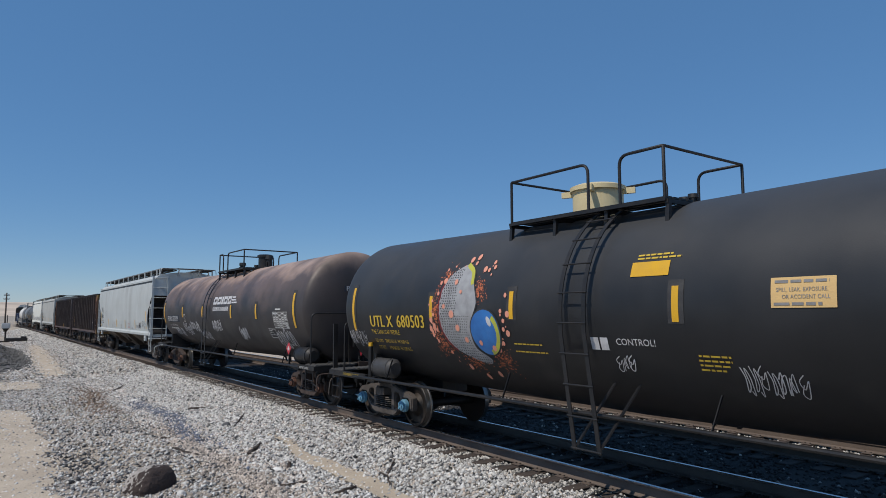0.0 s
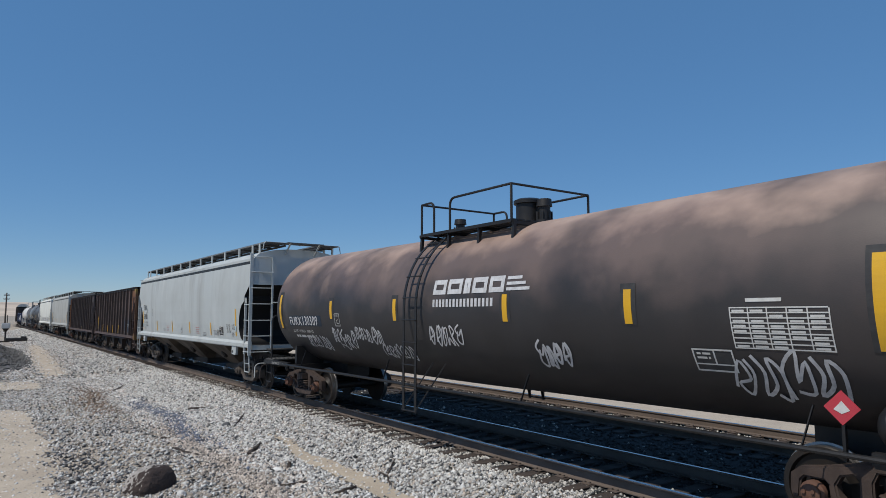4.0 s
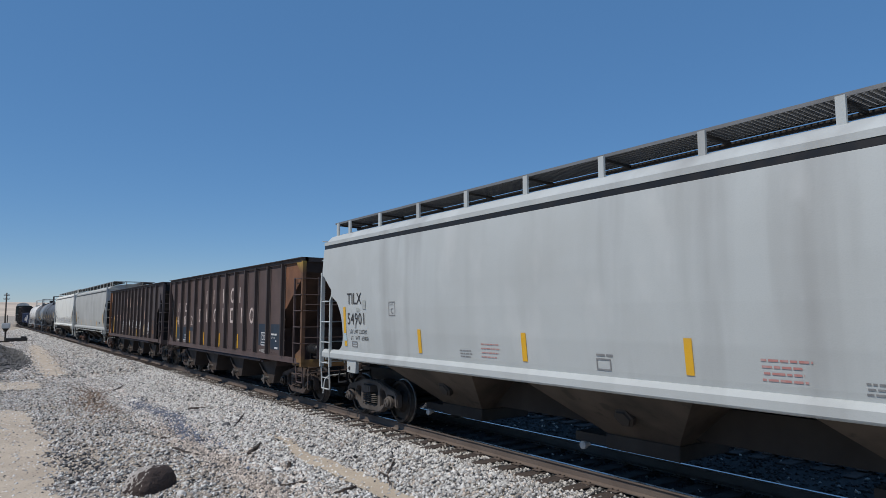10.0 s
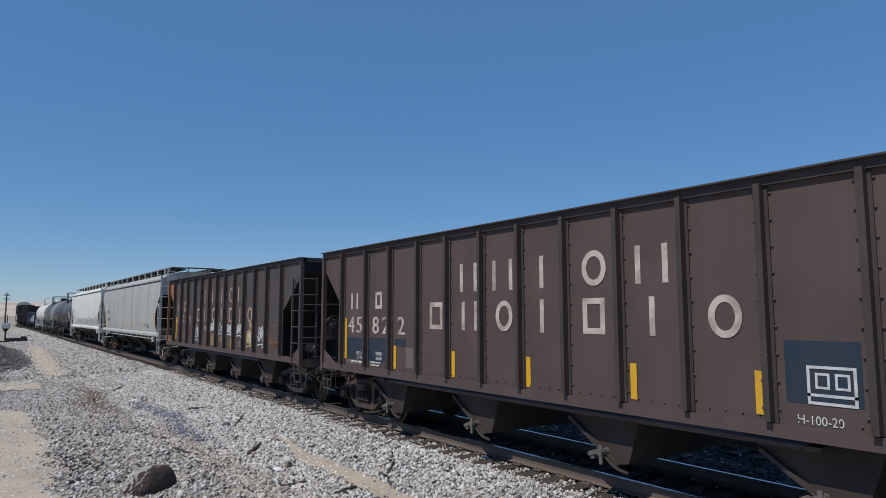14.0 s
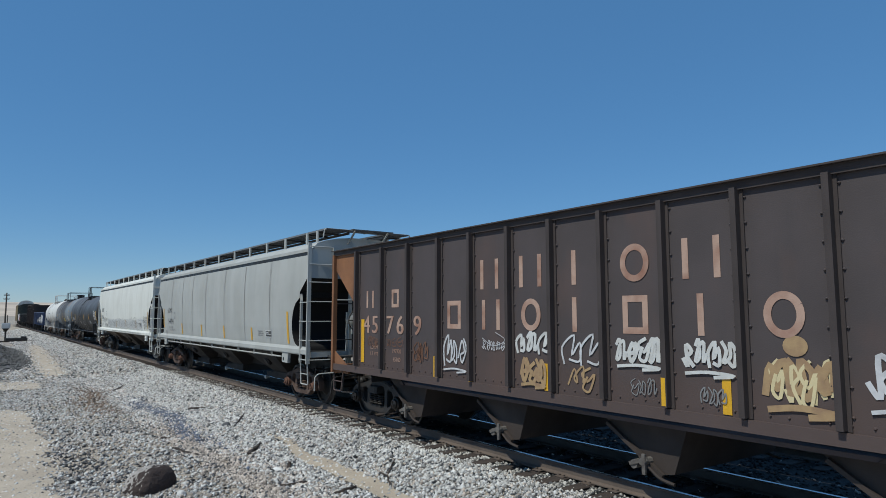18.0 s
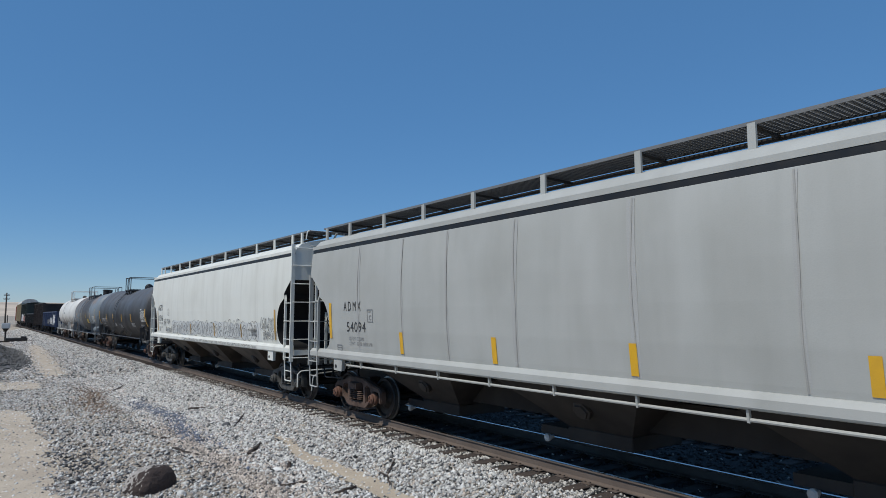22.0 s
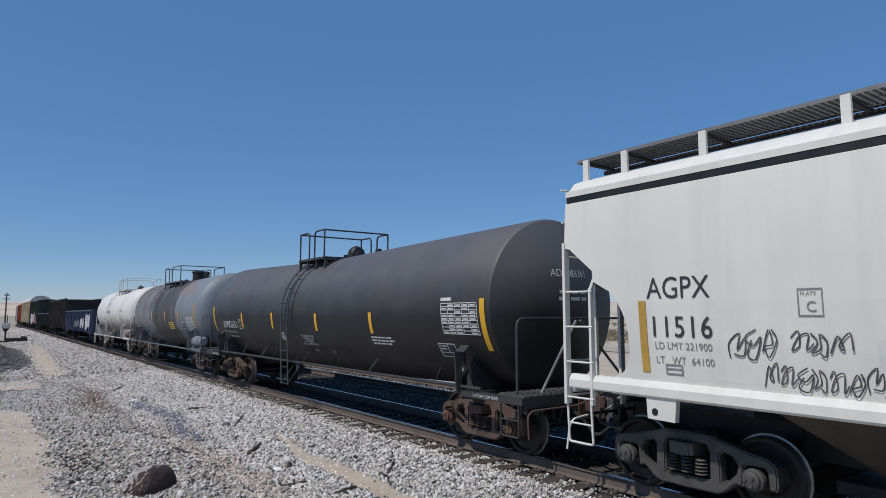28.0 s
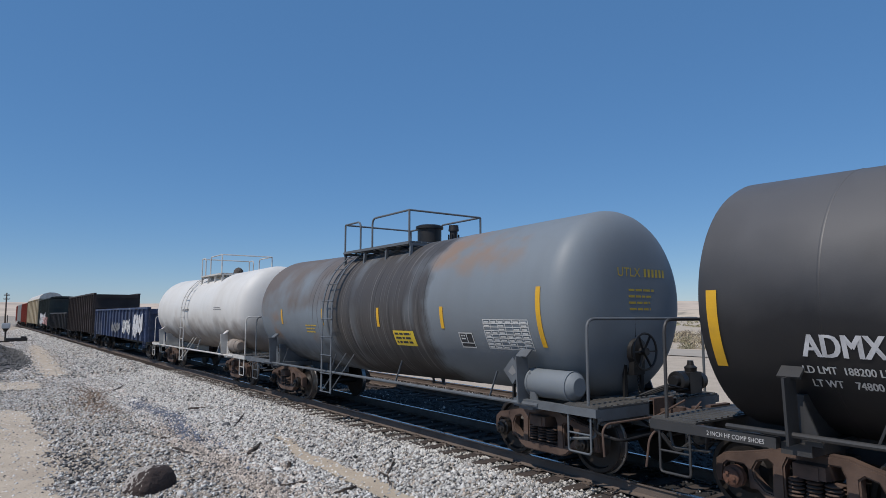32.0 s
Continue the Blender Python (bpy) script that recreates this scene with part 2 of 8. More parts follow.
# ---------- mesh helpers ----------
def box(bm, x0, x1, y0, y1, z0, z1):
    v = [bm.verts.new(p) for p in ((x0, y0, z0), (x1, y0, z0), (x1, y1, z0), (x0, y1, z0),
                                   (x0, y0, z1), (x1, y0, z1), (x1, y1, z1), (x0, y1, z1))]
    for f in ((0, 3, 2, 1), (4, 5, 6, 7), (0, 1, 5, 4), (1, 2, 6, 5), (2, 3, 7, 6), (3, 0, 4, 7)):
        bm.faces.new([v[i] for i in f])


def frame_of(d):
    d = d.normalized()
    up = Vector((0, 0, 1)) if abs(d.z) < 0.95 else Vector((1, 0, 0))
    s = d.cross(up).normalized()
    return s, s.cross(d).normalized()


def bar(bm, a, b, w, h):
    a, b = Vector(a), Vector(b)
    s, u = frame_of(b - a)
    v = [bm.verts.new(p + s * i * w / 2 + u * j * h / 2) for p in (a, b) for i, j in ((-1, -1), (1, -1), (1, 1), (-1, 1))]
    for f in ((0, 1, 2, 3), (7, 6, 5, 4), (0, 4, 5, 1), (1, 5, 6, 2), (2, 6, 7, 3), (3, 7, 4, 0)):
        bm.faces.new([v[i] for i in f])


def tube(bm, pts, r, n=8):
    pts = [Vector(p) for p in pts]
    rings = []
    s = None
    for i, p in enumerate(pts):
        d = (pts[min(i + 1, len(pts) - 1)] - pts[max(i - 1, 0)]).normalized()
        if s is None:
            s, u = frame_of(d)
        else:
            s = (s - d * s.dot(d)).normalized()
            u = s.cross(d)
        rings.append([bm.verts.new(p + (s * math.cos(2 * math.pi * k / n) + u * math.sin(2 * math.pi * k / n)) * r) for k in range(n)])
    for a, b in zip(rings, rings[1:]):
        for k in range(n):
            bm.faces.new((a[k], a[(k + 1) % n], b[(k + 1) % n], b[k]))
    bm.faces.new(rings[0][::-1])
    bm.faces.new(rings[-1])


def lathe(bm, a, b, prof, n=24):
    """Turned form along a to b: profile of (share of the way, radius), closed at both ends."""
    a, b = Vector(a), Vector(b)
    s, u = frame_of(b - a)
    rings = []
    for t, r in prof:
        c = a.lerp(b, t) if 0 <= t <= 1 else a + (b - a) * t
        rings.append([bm.verts.new(c + (s * math.cos(2 * math.pi * k / n) + u * math.sin(2 * math.pi * k / n)) * r) for k in range(n)])
    for p, q in zip(rings, rings[1:]):
        for k in range(n):
            bm.faces.new((p[k], p[(k + 1) % n], q[(k + 1) % n], q[k]))
    bm.faces.new(rings[0][::-1])
    bm.faces.new(rings[-1])


def cyl(bm, a, b, r, n=16):
    lathe(bm, a, b, ((0, r), (1, r)), n)


def arc(pts, r=0.15, k=4):
    """A bent line with its inner corners rounded."""
    pts = [Vector(p) for p in pts]
    out = [pts[0]]
    for a, p, b in zip(pts, pts[1:], pts[2:]):
        u, v = (a - p), (b - p)
        q = min(r, u.length * 0.45, v.length * 0.45)
        u, v = p + u.normalized() * q, p + v.normalized() * q
        for i in range(k + 1):
            t = i / k
            out.append(u * (1 - t) ** 2 + p * 2 * t * (1 - t) + v * t * t)
    return out + [pts[-1]]


def prism(bm, outline, y0, y1):
    """Outline in x and z, pulled from y0 to y1."""
    a = [bm.verts.new((x, y0, z)) for x, z in outline]
    b = [bm.verts.new((x, y1, z)) for x, z in outline]
    n = len(a)
    bm.faces.new(a)
    bm.faces.new(b[::-1])
    for i in range(n):
        bm.faces.new((a[i], b[i], b[(i + 1) % n], a[(i + 1) % n]))


def done(bm, material, smooth=False, angle=35):
    me = bpy.data.meshes.new("mesh")
    bmesh.ops.recalc_face_normals(bm, faces=bm.faces)
    bm.to_mesh(me)
    bm.free()
    for m in material if isinstance(material, (list, tuple)) else (material,):
        me.materials.append(m)
    if smooth:
        for p in me.polygons:
            p.use_smooth = True
        me.set_sharp_from_angle(angle=radians(angle))
    return me


def part(name, bm, material, parent, label="", smooth=False):
    me = bm if isinstance(bm, bpy.types.Mesh) else done(bm, material, smooth)
    ob = new(name, me)
    ob.parent = parent
    return tagged(ob, label)


def thing(name, at, label, category, group="", kind=""):
    ob = new(name)
    ob.matrix_basis = at
    ob.empty_display_size = 0.3
    return tagged(ob, label, category, group, kind)


B = bmesh.new


# ---------- markings that lie on a surface ----------
def sheet(bm, surf, x0, x1, z0, z1, eps=0.006, shear=0.0):
    n = max(1, int(abs(z1 - z0) / 0.07))
    prev = None
    for i in range(n + 1):
        z = z0 + (z1 - z0) * i / n
        dx = shear * (z - z0)
        row = [bm.verts.new(surf(x0 + dx, z, eps)), bm.verts.new(surf(x1 + dx, z, eps))]
        if prev:
            bm.faces.new((prev[0], prev[1], row[1], row[0]))
        prev = row


FONTS = {}


def words(text, size):
    """Flat mesh data of a line of writing: points (x, z) and faces."""
    key = (text, size)
    if key not in FONTS:
        cu = bpy.data.curves.new("writing", "FONT")
        cu.body, cu.size, cu.resolution_u = text, size, 3
        ob = bpy.data.objects.new("writing", cu)
        scene.collection.objects.link(ob)
        me = bpy.data.meshes.new_from_object(ob.evaluated_get(bpy.context.evaluated_depsgraph_get()))
        FONTS[key] = ([tuple(v.co[:2]) for v in me.vertices], [tuple(p.vertices) for p in me.polygons])
        bpy.data.objects.remove(ob)
        bpy.data.curves.remove(cu)
        bpy.data.meshes.remove(me)
    return FONTS[key]


def write(bm, surf, text, x, z, height, stretch=1.0, eps=0.008, bold=0.0):
    """Capitals of that height with their left foot at (x, z)."""
    pts, faces = words(text, height / 0.69)
    for dx, up in ((-bold, eps), (bold, eps + 0.003)) if bold else ((0.0, eps),):
        vs = [bm.verts.new(surf(x + px * stretch + dx, z + pz, up)) for px, pz in pts]
        for f in faces:
            try:
                bm.faces.new([vs[i] for i in f])
            except ValueError:
                pass


def blocks(bm, surf, n, x, z, height, pitch, width=0.55, eps=0.008):
    """Plain bars in place of a number."""
    for i in range(n):
        sheet(bm, surf, x + i * pitch, x + i * pitch + pitch * width, z, z + height, eps)


def lines(bm, surf, rng, x0, x1, z, rows, step, h, eps=0.007):
    """Rows of small writing as plain bars."""
    for r in range(rows):
        x = x0 + rng.random() * 0.05 * (x1 - x0)
        end = x1 - rng.random() * 0.25 * (x1 - x0)
        while x < end:
            w = min((0.4 + rng.random()) * h * 4, end - x)
            sheet(bm, surf, x, x + w, z - r * step, z - r * step + h, eps)
            x += w + h * 0.8


def stroke(bm, surf, pts, w, eps=0.009):
    """A painted line through points (x, z)."""
    pts = [Vector((x, z)) for x, z in pts]
    prev = None
    for i, p in enumerate(pts):
        d = (pts[min(i + 1, len(pts) - 1)] - pts[max(i - 1, 0)])
        if d.length < 1e-6:
            continue
        d.normalize()
        o = Vector((-d.y, d.x)) * w / 2
        up = eps + 0.00025 * i
        row = [bm.verts.new(surf(*(p - o), up)), bm.verts.new(surf(*(p + o), up))]
        if prev:
            bm.faces.new((prev[0], prev[1], row[1], row[0]))
        prev = row


def smooth_table(rows, k=5):
    """The same table with a rounded course between its rows."""
    out = []
    for i in range(len(rows) - 1):
        p0, p1, p2, p3 = (rows[max(0, min(len(rows) - 1, j))] for j in (i - 1, i, i + 1, i + 2))
        for n in range(k):
            t = n / k
            out.append(tuple(0.5 * (2 * b + (c - a) * t + (2 * a - 5 * b + 4 * c - d) * t * t + (3 * b - a - 3 * c + d) * t ** 3) for a, b, c, d in zip(p0, p1, p2, p3)))
    return out + [rows[-1]]


def curve_through(pts, k=4):
    """A rounded line through the points."""
    return smooth_table([tuple(p) for p in pts], k)


# abstract sprayed loops and hooks in a unit box
SIGNS = [[(0.0, 0.7), (0.25, 1.0), (0.4, 0.3), (0.1, 0.1), (0.3, 0.75), (0.7, 0.9), (0.75, 0.1), (1.0, 0.45)], [(0.1, 0.2), (0.5, 0.95), (0.75, 0.5), (0.3, 0.35), (0.55, 0.0), (1.0, 0.6), (0.7, 1.0)],
         [(0.0, 0.4), (0.45, 0.1), (0.3, 0.9), (0.8, 0.7), (0.45, 0.45), (0.95, 0.05)], [(0.2, 0.0), (0.05, 0.6), (0.55, 1.0), (0.5, 0.35), (0.85, 0.8), (0.9, 0.15), (0.4, 0.2)],
         [(0.6, 1.0), (0.05, 0.7), (0.5, 0.4), (0.95, 0.75), (0.75, 0.0), (0.2, 0.15), (0.45, 0.6)], [(0.0, 0.95), (0.35, 0.55), (0.15, 0.05), (0.6, 0.3), (0.5, 0.9), (0.9, 0.6), (0.85, -0.05), (0.55, 0.1)],
         [(0.05, 0.1), (0.3, 0.85), (0.6, 0.25), (0.35, 0.5), (0.8, 1.0), (0.95, 0.3)]]


def tag(bm, surf, rng, x0, x1, z0, z1, n, w, tail=0.0, eps=0.009):
    """A sprayed tag: n signs side by side, each of one rounded stroke, jumping up and down a little; tail: an underline."""
    pitch = (x1 - x0) / n
    for i in range(n):
        sign = rng.choice(SIGNS)
        wide, tall = pitch * rng.uniform(1.0, 1.4), (z1 - z0) * rng.uniform(0.72, 1.0)
        ox, oz, lean = x0 + pitch * i - 0.1 * pitch, z0 + ((z1 - z0) - tall) * rng.random(), rng.uniform(0.0, 0.25)
        pts = [(ox + wide * (u + lean * v) * 0.9 + rng.uniform(-0.04, 0.04) * pitch, oz + tall * v + rng.uniform(-0.03, 0.03) * tall) for u, v in sign]
        stroke(bm, surf, curve_through(pts), w * rng.uniform(0.85, 1.15), eps + 0.004 * (i % 3))
    if tail:
        stroke(bm, surf, curve_through([(x0 + 0.1 * pitch, z0 - tail), (x0 + 0.5 * (x1 - x0), z0 - tail * 0.4), (x1, z0 - tail * 0.9), (x0 + 0.6 * (x1 - x0), z0 - tail * 1.5)]), w * 0.8, eps + 0.015)


def hollow(bm, surf, rng, x, wide, z0, z1, fat, w, eps=0.009):
    """One fat outlined sign: the rim of a thick stroke."""
    sign = rng.choice(SIGNS)
    tall = (z1 - z0) - 2 * fat
    line = [Vector(p) for p in curve_through([(x + fat * 0.6 + (wide - 1.2 * fat) * u + rng.uniform(-0.05, 0.05) * wide, z0 + fat + tall * v) for u, v in sign], 5)]
    left, right = [], []
    for i, p in enumerate(line):
        d = (line[min(i + 1, len(line) - 1)] - line[max(i - 1, 0)])
        d = d.normalized() if d.length > 1e-6 else Vector((1, 0))
        o = Vector((-d.y, d.x)) * fat * rng.uniform(0.94, 1.06)
        left.append(p + o)
        right.append(p - o)
    cap0, cap1 = line[0] + (line[0] - line[1]).normalized() * fat * 0.8, line[-1] + (line[-1] - line[-2]).normalized() * fat * 0.8
    stroke(bm, surf, [tuple(p) for p in [cap0] + left + [cap1] + right[::-1] + [cap0]], w, eps)


def marking(name, material, parent, fn, label=""):
    bm = B()
    fn(bm)
    ob = part(name, done(bm, material), None, parent, label)
    if name in ("small_stencil", "weight_stencil", "data_table", "stencil_lines", "small_writing", "size_stencil", "coil_stencil", "sign_writing", "end_lettering", "plate_stencil"):
        tagged(ob, kind="stuff")
    return ob


def frame_box(bm, surf, x0, x1, z0, z1, w=0.02, eps=0.008):
    sheet(bm, surf, x0, x1, z0, z0 + w, eps)
    sheet(bm, surf, x0, x1, z1 - w, z1, eps)
    sheet(bm, surf, x0, x0 + w, z0 + w, z1 - w, eps)
    sheet(bm, surf, x1 - w, x1, z0 + w, z1 - w, eps)


# ---------- running gear ----------
SHARED = {}
WHEELSETS = []
CARS = []
WB = 0.889


def shared(key, fn):
    if key not in SHARED:
        SHARED[key] = fn()
    return SHARED[key]


def wheelset_mesh(cap):
    bm = B()
    cyl(bm, (0, -1.08, 0), (0, 1.08, 0), 0.085, 14)
    for s in (-1, 1):
        lathe(bm, (0, s * 0.70, 0), (0, s * 0.84, 0), ((0, 0.20), (0, 0.485), (0.2, 0.485), (0.24, 0.459), (0.9, 0.455), (1, 0.44),
                                                     (1, 0.39), (0.62, 0.37), (0.55, 0.24), (0.9, 0.18), (1.1, 0.16), (1.1, 0.09)), 40)
    for f in bm.faces:
        r = math.hypot(f.calc_center_median().x, f.calc_center_median().z)
        f.material_index = 1 if r > 0.447 else 0
    n0 = len(bm.faces)
    for s in (-1, 1):
        lathe(bm, (0, s * 1.06, 0), (0, s * 1.20, 0), ((0, 0.13), (0.5, 0.13), (0.6, 0.10), (0.9, 0.10), (1, 0.08)), 18)
        for k in range(3):
            a = k * 2.094
            cyl(bm, (0.055 * math.cos(a), s * 1.195, 0.055 * math.sin(a)), (0.055 * math.cos(a), s * 1.225, 0.055 * math.sin(a)), 0.022, 6)
    bm.faces.ensure_lookup_table()
    for f in bm.faces[n0:]:
        f.material_index = 2
    return done(bm, (GREASE, TREAD, cap), True, 40)


def band(bm, pts, s, w, h):
    """Cast member of width w (across the track) and depth h through points (x, z), at y = s."""
    pts = [Vector(p) for p in pts]
    prev = None
    for i, p in enumerate(pts):
        d = (pts[min(i + 1, len(pts) - 1)] - pts[max(i - 1, 0)]).normalized()
        o = Vector((-d.y, d.x)) * h / 2
        ring = []
        for k, q in ((-1, -0.72), (-0.72, -1), (0.72, -1), (1, -0.72), (1, 0.72), (0.72, 1), (-0.72, 1), (-1, 0.72)):
            c = p + o * q
            ring.append(bm.verts.new((c.x, s + k * w / 2, c.y)))
        if prev:
            for k in range(8):
                bm.faces.new((prev[k], prev[(k + 1) % 8], ring[(k + 1) % 8], ring[k]))
        else:
            bm.faces.new(ring[::-1])
        prev = ring
    bm.faces.new(prev)


FRAME_HALF = [(0.0, 0.875), (0.34, 0.865), (0.56, 0.80), (0.84, 0.735), (1.04, 0.70), (1.14, 0.62), (1.15, 0.44), (1.13, 0.36), (1.05, 0.36), (1.03, 0.56), (0.99, 0.60),
              (0.79, 0.60), (0.75, 0.56), (0.73, 0.34), (0.64, 0.345), (0.50, 0.225), (0.40, 0.185), (0.0, 0.18)]
FRAME_WINDOW = [(0.46, 0.345), (0.54, 0.36), (0.655, 0.47), (0.675, 0.57), (0.62, 0.665), (0.50, 0.70), (0.45, 0.66)]


def sideframe_mesh(material, s):
    """Cast side frame: arched top member, bellied lower member, windows, spring opening, jaws over the bearings."""
    bm = B()

    def loop(pts):
        vs = [bm.verts.new((x, s - 0.075, z)) for x, z in pts]
        for p, q in zip(vs, vs[1:] + vs[:1]):
            bm.edges.new((p, q))
    loop(FRAME_HALF + [(-x, z) for x, z in FRAME_HALF[-2:0:-1]])
    for e in (-1, 1):
        loop([(e * x, z) for x, z in FRAME_WINDOW])
    loop([(-0.31, 0.33), (0.31, 0.33), (0.315, 0.66), (0.27, 0.755), (-0.27, 0.755), (-0.315, 0.66)])
    bmesh.ops.triangle_fill(bm, use_beauty=True, edges=list(bm.edges))
    solid = bmesh.ops.extrude_face_region(bm, geom=list(bm.faces))
    for v in solid["geom"]:
        if isinstance(v, bmesh.types.BMVert):
            v.co.y += 0.15
    bmesh.ops.recalc_face_normals(bm, faces=bm.faces)
    sharp = [g for g in bm.edges if len(g.link_faces) == 2 and g.calc_face_angle() > 1.2 and abs(g.verts[0].co.y - g.verts[1].co.y) < 0.01]
    bmesh.ops.bevel(bm, geom=sharp, offset=0.02, segments=2, affect="EDGES")
    return done(bm, material, True, 40)


def truck_mesh(material):
    """Bolster with its centre plate."""
    bm = B()
    band(bm, [(-0.17, 0.68), (0.17, 0.68)], 0.0, 2.36, 0.20)
    lathe(bm, (0, 0, 0.78), (0, 0, 0.88), ((0, 0.22), (1, 0.2)), 16)
    for s in (-1, 1):
        box(bm, -0.10, 0.10, s * 1.18 - 0.01, s * 1.18 + 0.03, 0.60, 0.74)
        box(bm, -0.08, 0.08, s * 0.62 - 0.14, s * 0.62 + 0.14, 0.78, 0.86)
    return done(bm, material)


def beam_mesh(material, e):
    bm = B()
    bar(bm, (e * 0.36, -0.75, 0.42), (e * 0.36, 0.75, 0.42), 0.06, 0.09)
    bar(bm, (e * 0.36, -0.6, 0.42), (e * 0.2, 0, 0.44), 0.05, 0.05)
    bar(bm, (e * 0.36, 0.6, 0.42), (e * 0.2, 0, 0.44), 0.05, 0.05)
    for s in (-1, 1):
        box(bm, min(e * 0.36, e * 0.43), max(e * 0.36, e * 0.43), s * 0.77 - 0.05, s * 0.77 + 0.05, 0.30, 0.58)
    return done(bm, material)


def spring_mesh(material, s):
    bm = B()
    for x in (-0.19, 0.0, 0.19):
        for y in (s * 1.06, s * 0.93):
            for i in range(5):
                z = 0.37 + i * 0.042
                lathe(bm, (x, y, z), (x, y, z + 0.032), ((0, 0.05), (0.15, 0.078), (0.5, 0.088), (0.85, 0.078), (1, 0.05)), 12)
    return done(bm, material, True, 50)


def truck(car, x, material=None, cap=None, spring=None):
    material, cap = material or STEEL_RUST, cap or GREASE
    spring = spring or material
    t = part("truck", shared(("truck", material.name), lambda: truck_mesh(material)), None, car)
    t.location = (x, 0, 0)
    for s in (-1, 1):
        part("sideframe", shared(("frame", material.name, s), lambda: sideframe_mesh(material, s * 1.0)), None, t)
        tagged(part("spring_nest", shared(("spring", spring.name, s), lambda: spring_mesh(spring, s)), None, t), kind="stuff")
        part("brake_beam", shared(("beam", s), lambda: beam_mesh(GREASE, s)), None, t)
    for e in (-1, 1):
        w = part("wheelset", shared(("wheels", cap.name), lambda: wheelset_mesh(cap)), None, t)
        w.location = (e * WB, 0, 0.457)
        WHEELSETS.append((w, e))
    return t


def coupler(car, x, e, material=None, z=0.85, lever=None):
    """Draft gear, knuckle, hoses and lever at one end; e: the way it points along x. x: the pulling face."""
    material = material or STEEL_RUST
    bm = B()
    box(bm, min(x, x - e * 0.75), max(x, x - e * 0.75), -0.09, 0.09, z - 0.10, z + 0.10)
    prism(bm, [(x - e * 0.12, z - 0.15), (x + e * 0.10, z - 0.13), (x + e * 0.12, z + 0.12), (x - e * 0.12, z + 0.15)][::e], -0.14, 0.10)
    cyl(bm, (x + e * 0.03, -0.12 * e, z - 0.17), (x + e * 0.03, -0.12 * e, z + 0.17), 0.075, 12)
    bmesh.ops.bevel(bm, geom=[g for g in bm.edges if len(g.link_faces) == 2 and g.calc_face_angle() > 1.2], offset=0.018, segments=1, affect="EDGES")
    part("coupler", bm, material, car)
    bm = B()
    prism(bm, [(x - e * 0.42, z - 0.24), (x - e * 0.34, z - 0.24), (x - e * 0.34, z + 0.26), (x - e * 0.42, z + 0.26)][::e], -0.24, 0.24)
    part("striker", bm, material, car)
    bm = B()
    tube(bm, arc([(x - e * 0.55, -0.30 * e, z - 0.05), (x - e * 0.2, -0.32 * e, z - 0.18), (x, -0.22 * e, z - 0.48), (x + e * 0.18, -0.1 * e, z - 0.3)], 0.25), 0.034, 8)
    part("air_hose", bm, IRON, car, smooth=True)
    bm = B()
    tube(bm, [(x - e * 0.78, -0.30 * e, z - 0.04), (x - e * 0.5, -0.30 * e, z - 0.05)], 0.03, 8)
    cyl(bm, (x - e * 0.62, -0.30 * e, z - 0.08), (x - e * 0.62, -0.30 * e, z + 0.10), 0.03, 8)
    bar(bm, (x - e * 0.62, -0.30 * e, z + 0.10), (x - e * 0.76, -0.36 * e, z + 0.11), 0.03, 0.012)
    part("angle_cock", bm, material, car)
    bm = B()
    tube(bm, arc([(x - e * 0.05, 0.1, z + 0.24), (x - e * 0.16, -0.45, z + 0.04), (x - e * 0.30, -1.35, z + 0.0), (x - e * 0.30, -1.44, z - 0.08), (x - e * 0.26, -1.46, z - 0.42)], 0.08), 0.016, 7)
    part("uncoupling_lever", bm, lever or material, car, smooth=True)


def rigging(car, x, e, material, seed, z=1.0):
    """Brake pipes, hangers and rods below the end platform; x: the platform's outer edge, e: the way it faces."""
    rng = random.Random(seed)
    for k in range(4):
        y = -1.25 + 0.42 * k + rng.uniform(-0.1, 0.1)
        bm = B()
        drop = rng.uniform(0.25, 0.5)
        tube(bm, arc([(x - e * rng.uniform(0.1, 0.3), y, z - 0.08), (x - e * rng.uniform(0.1, 0.3), y, z - drop), (x - e * rng.uniform(0.5, 0.9), y + rng.uniform(-0.2, 0.3), z - drop + rng.uniform(-0.05, 0.1))], 0.07), rng.uniform(0.014, 0.024), 6)
        part("brake_pipe", bm, material, car, smooth=True)
    for k in range(3):
        y = -1.1 + 0.5 * k + rng.uniform(-0.1, 0.1)
        bm = B()
        q = x - e * rng.uniform(0.05, 0.6)
        bar(bm, (q, y, z - 0.08), (q + rng.uniform(-0.05, 0.05), y, z - rng.uniform(0.3, 0.45)), 0.05, 0.02)
        part("hanger", bm, material, car)
    bm = B()
    tube(bm, [(x - e * 0.12, -1.3, z - 0.16), (x - e * 0.12, 1.3, z - 0.16)], 0.022, 8)
    part("cross_pipe", bm, material, car, smooth=True)
    bm = B()
    lathe(bm, (x - e * 0.30, -0.95, z - 0.22), (x - e * 0.30, -0.72, z - 0.22), ((0, 0.05), (0.15, 0.085), (0.8, 0.085), (1, 0.04)), 12)
    part("dirt_collector", bm, material, car, smooth=True)


def ladder(car, name, xs, y, z0, z1, step, material, r=0.014, w=0.05, first=0.12):
    """Two stiles at xs (x or (x, y) pairs) and rungs between them."""
    bm = B()
    ends = [(q if isinstance(q, tuple) else (q, y)) for q in xs]
    for a in ends:
        bar(bm, (a[0], a[1], z0), (a[0], a[1], z1), w, w * 0.5)
    z = z0 + first
    while z < z1:
        tube(bm, [(*ends[0], z), (*ends[1], z)], r, 6)
        z += step
    return part(name, bm, material, car)


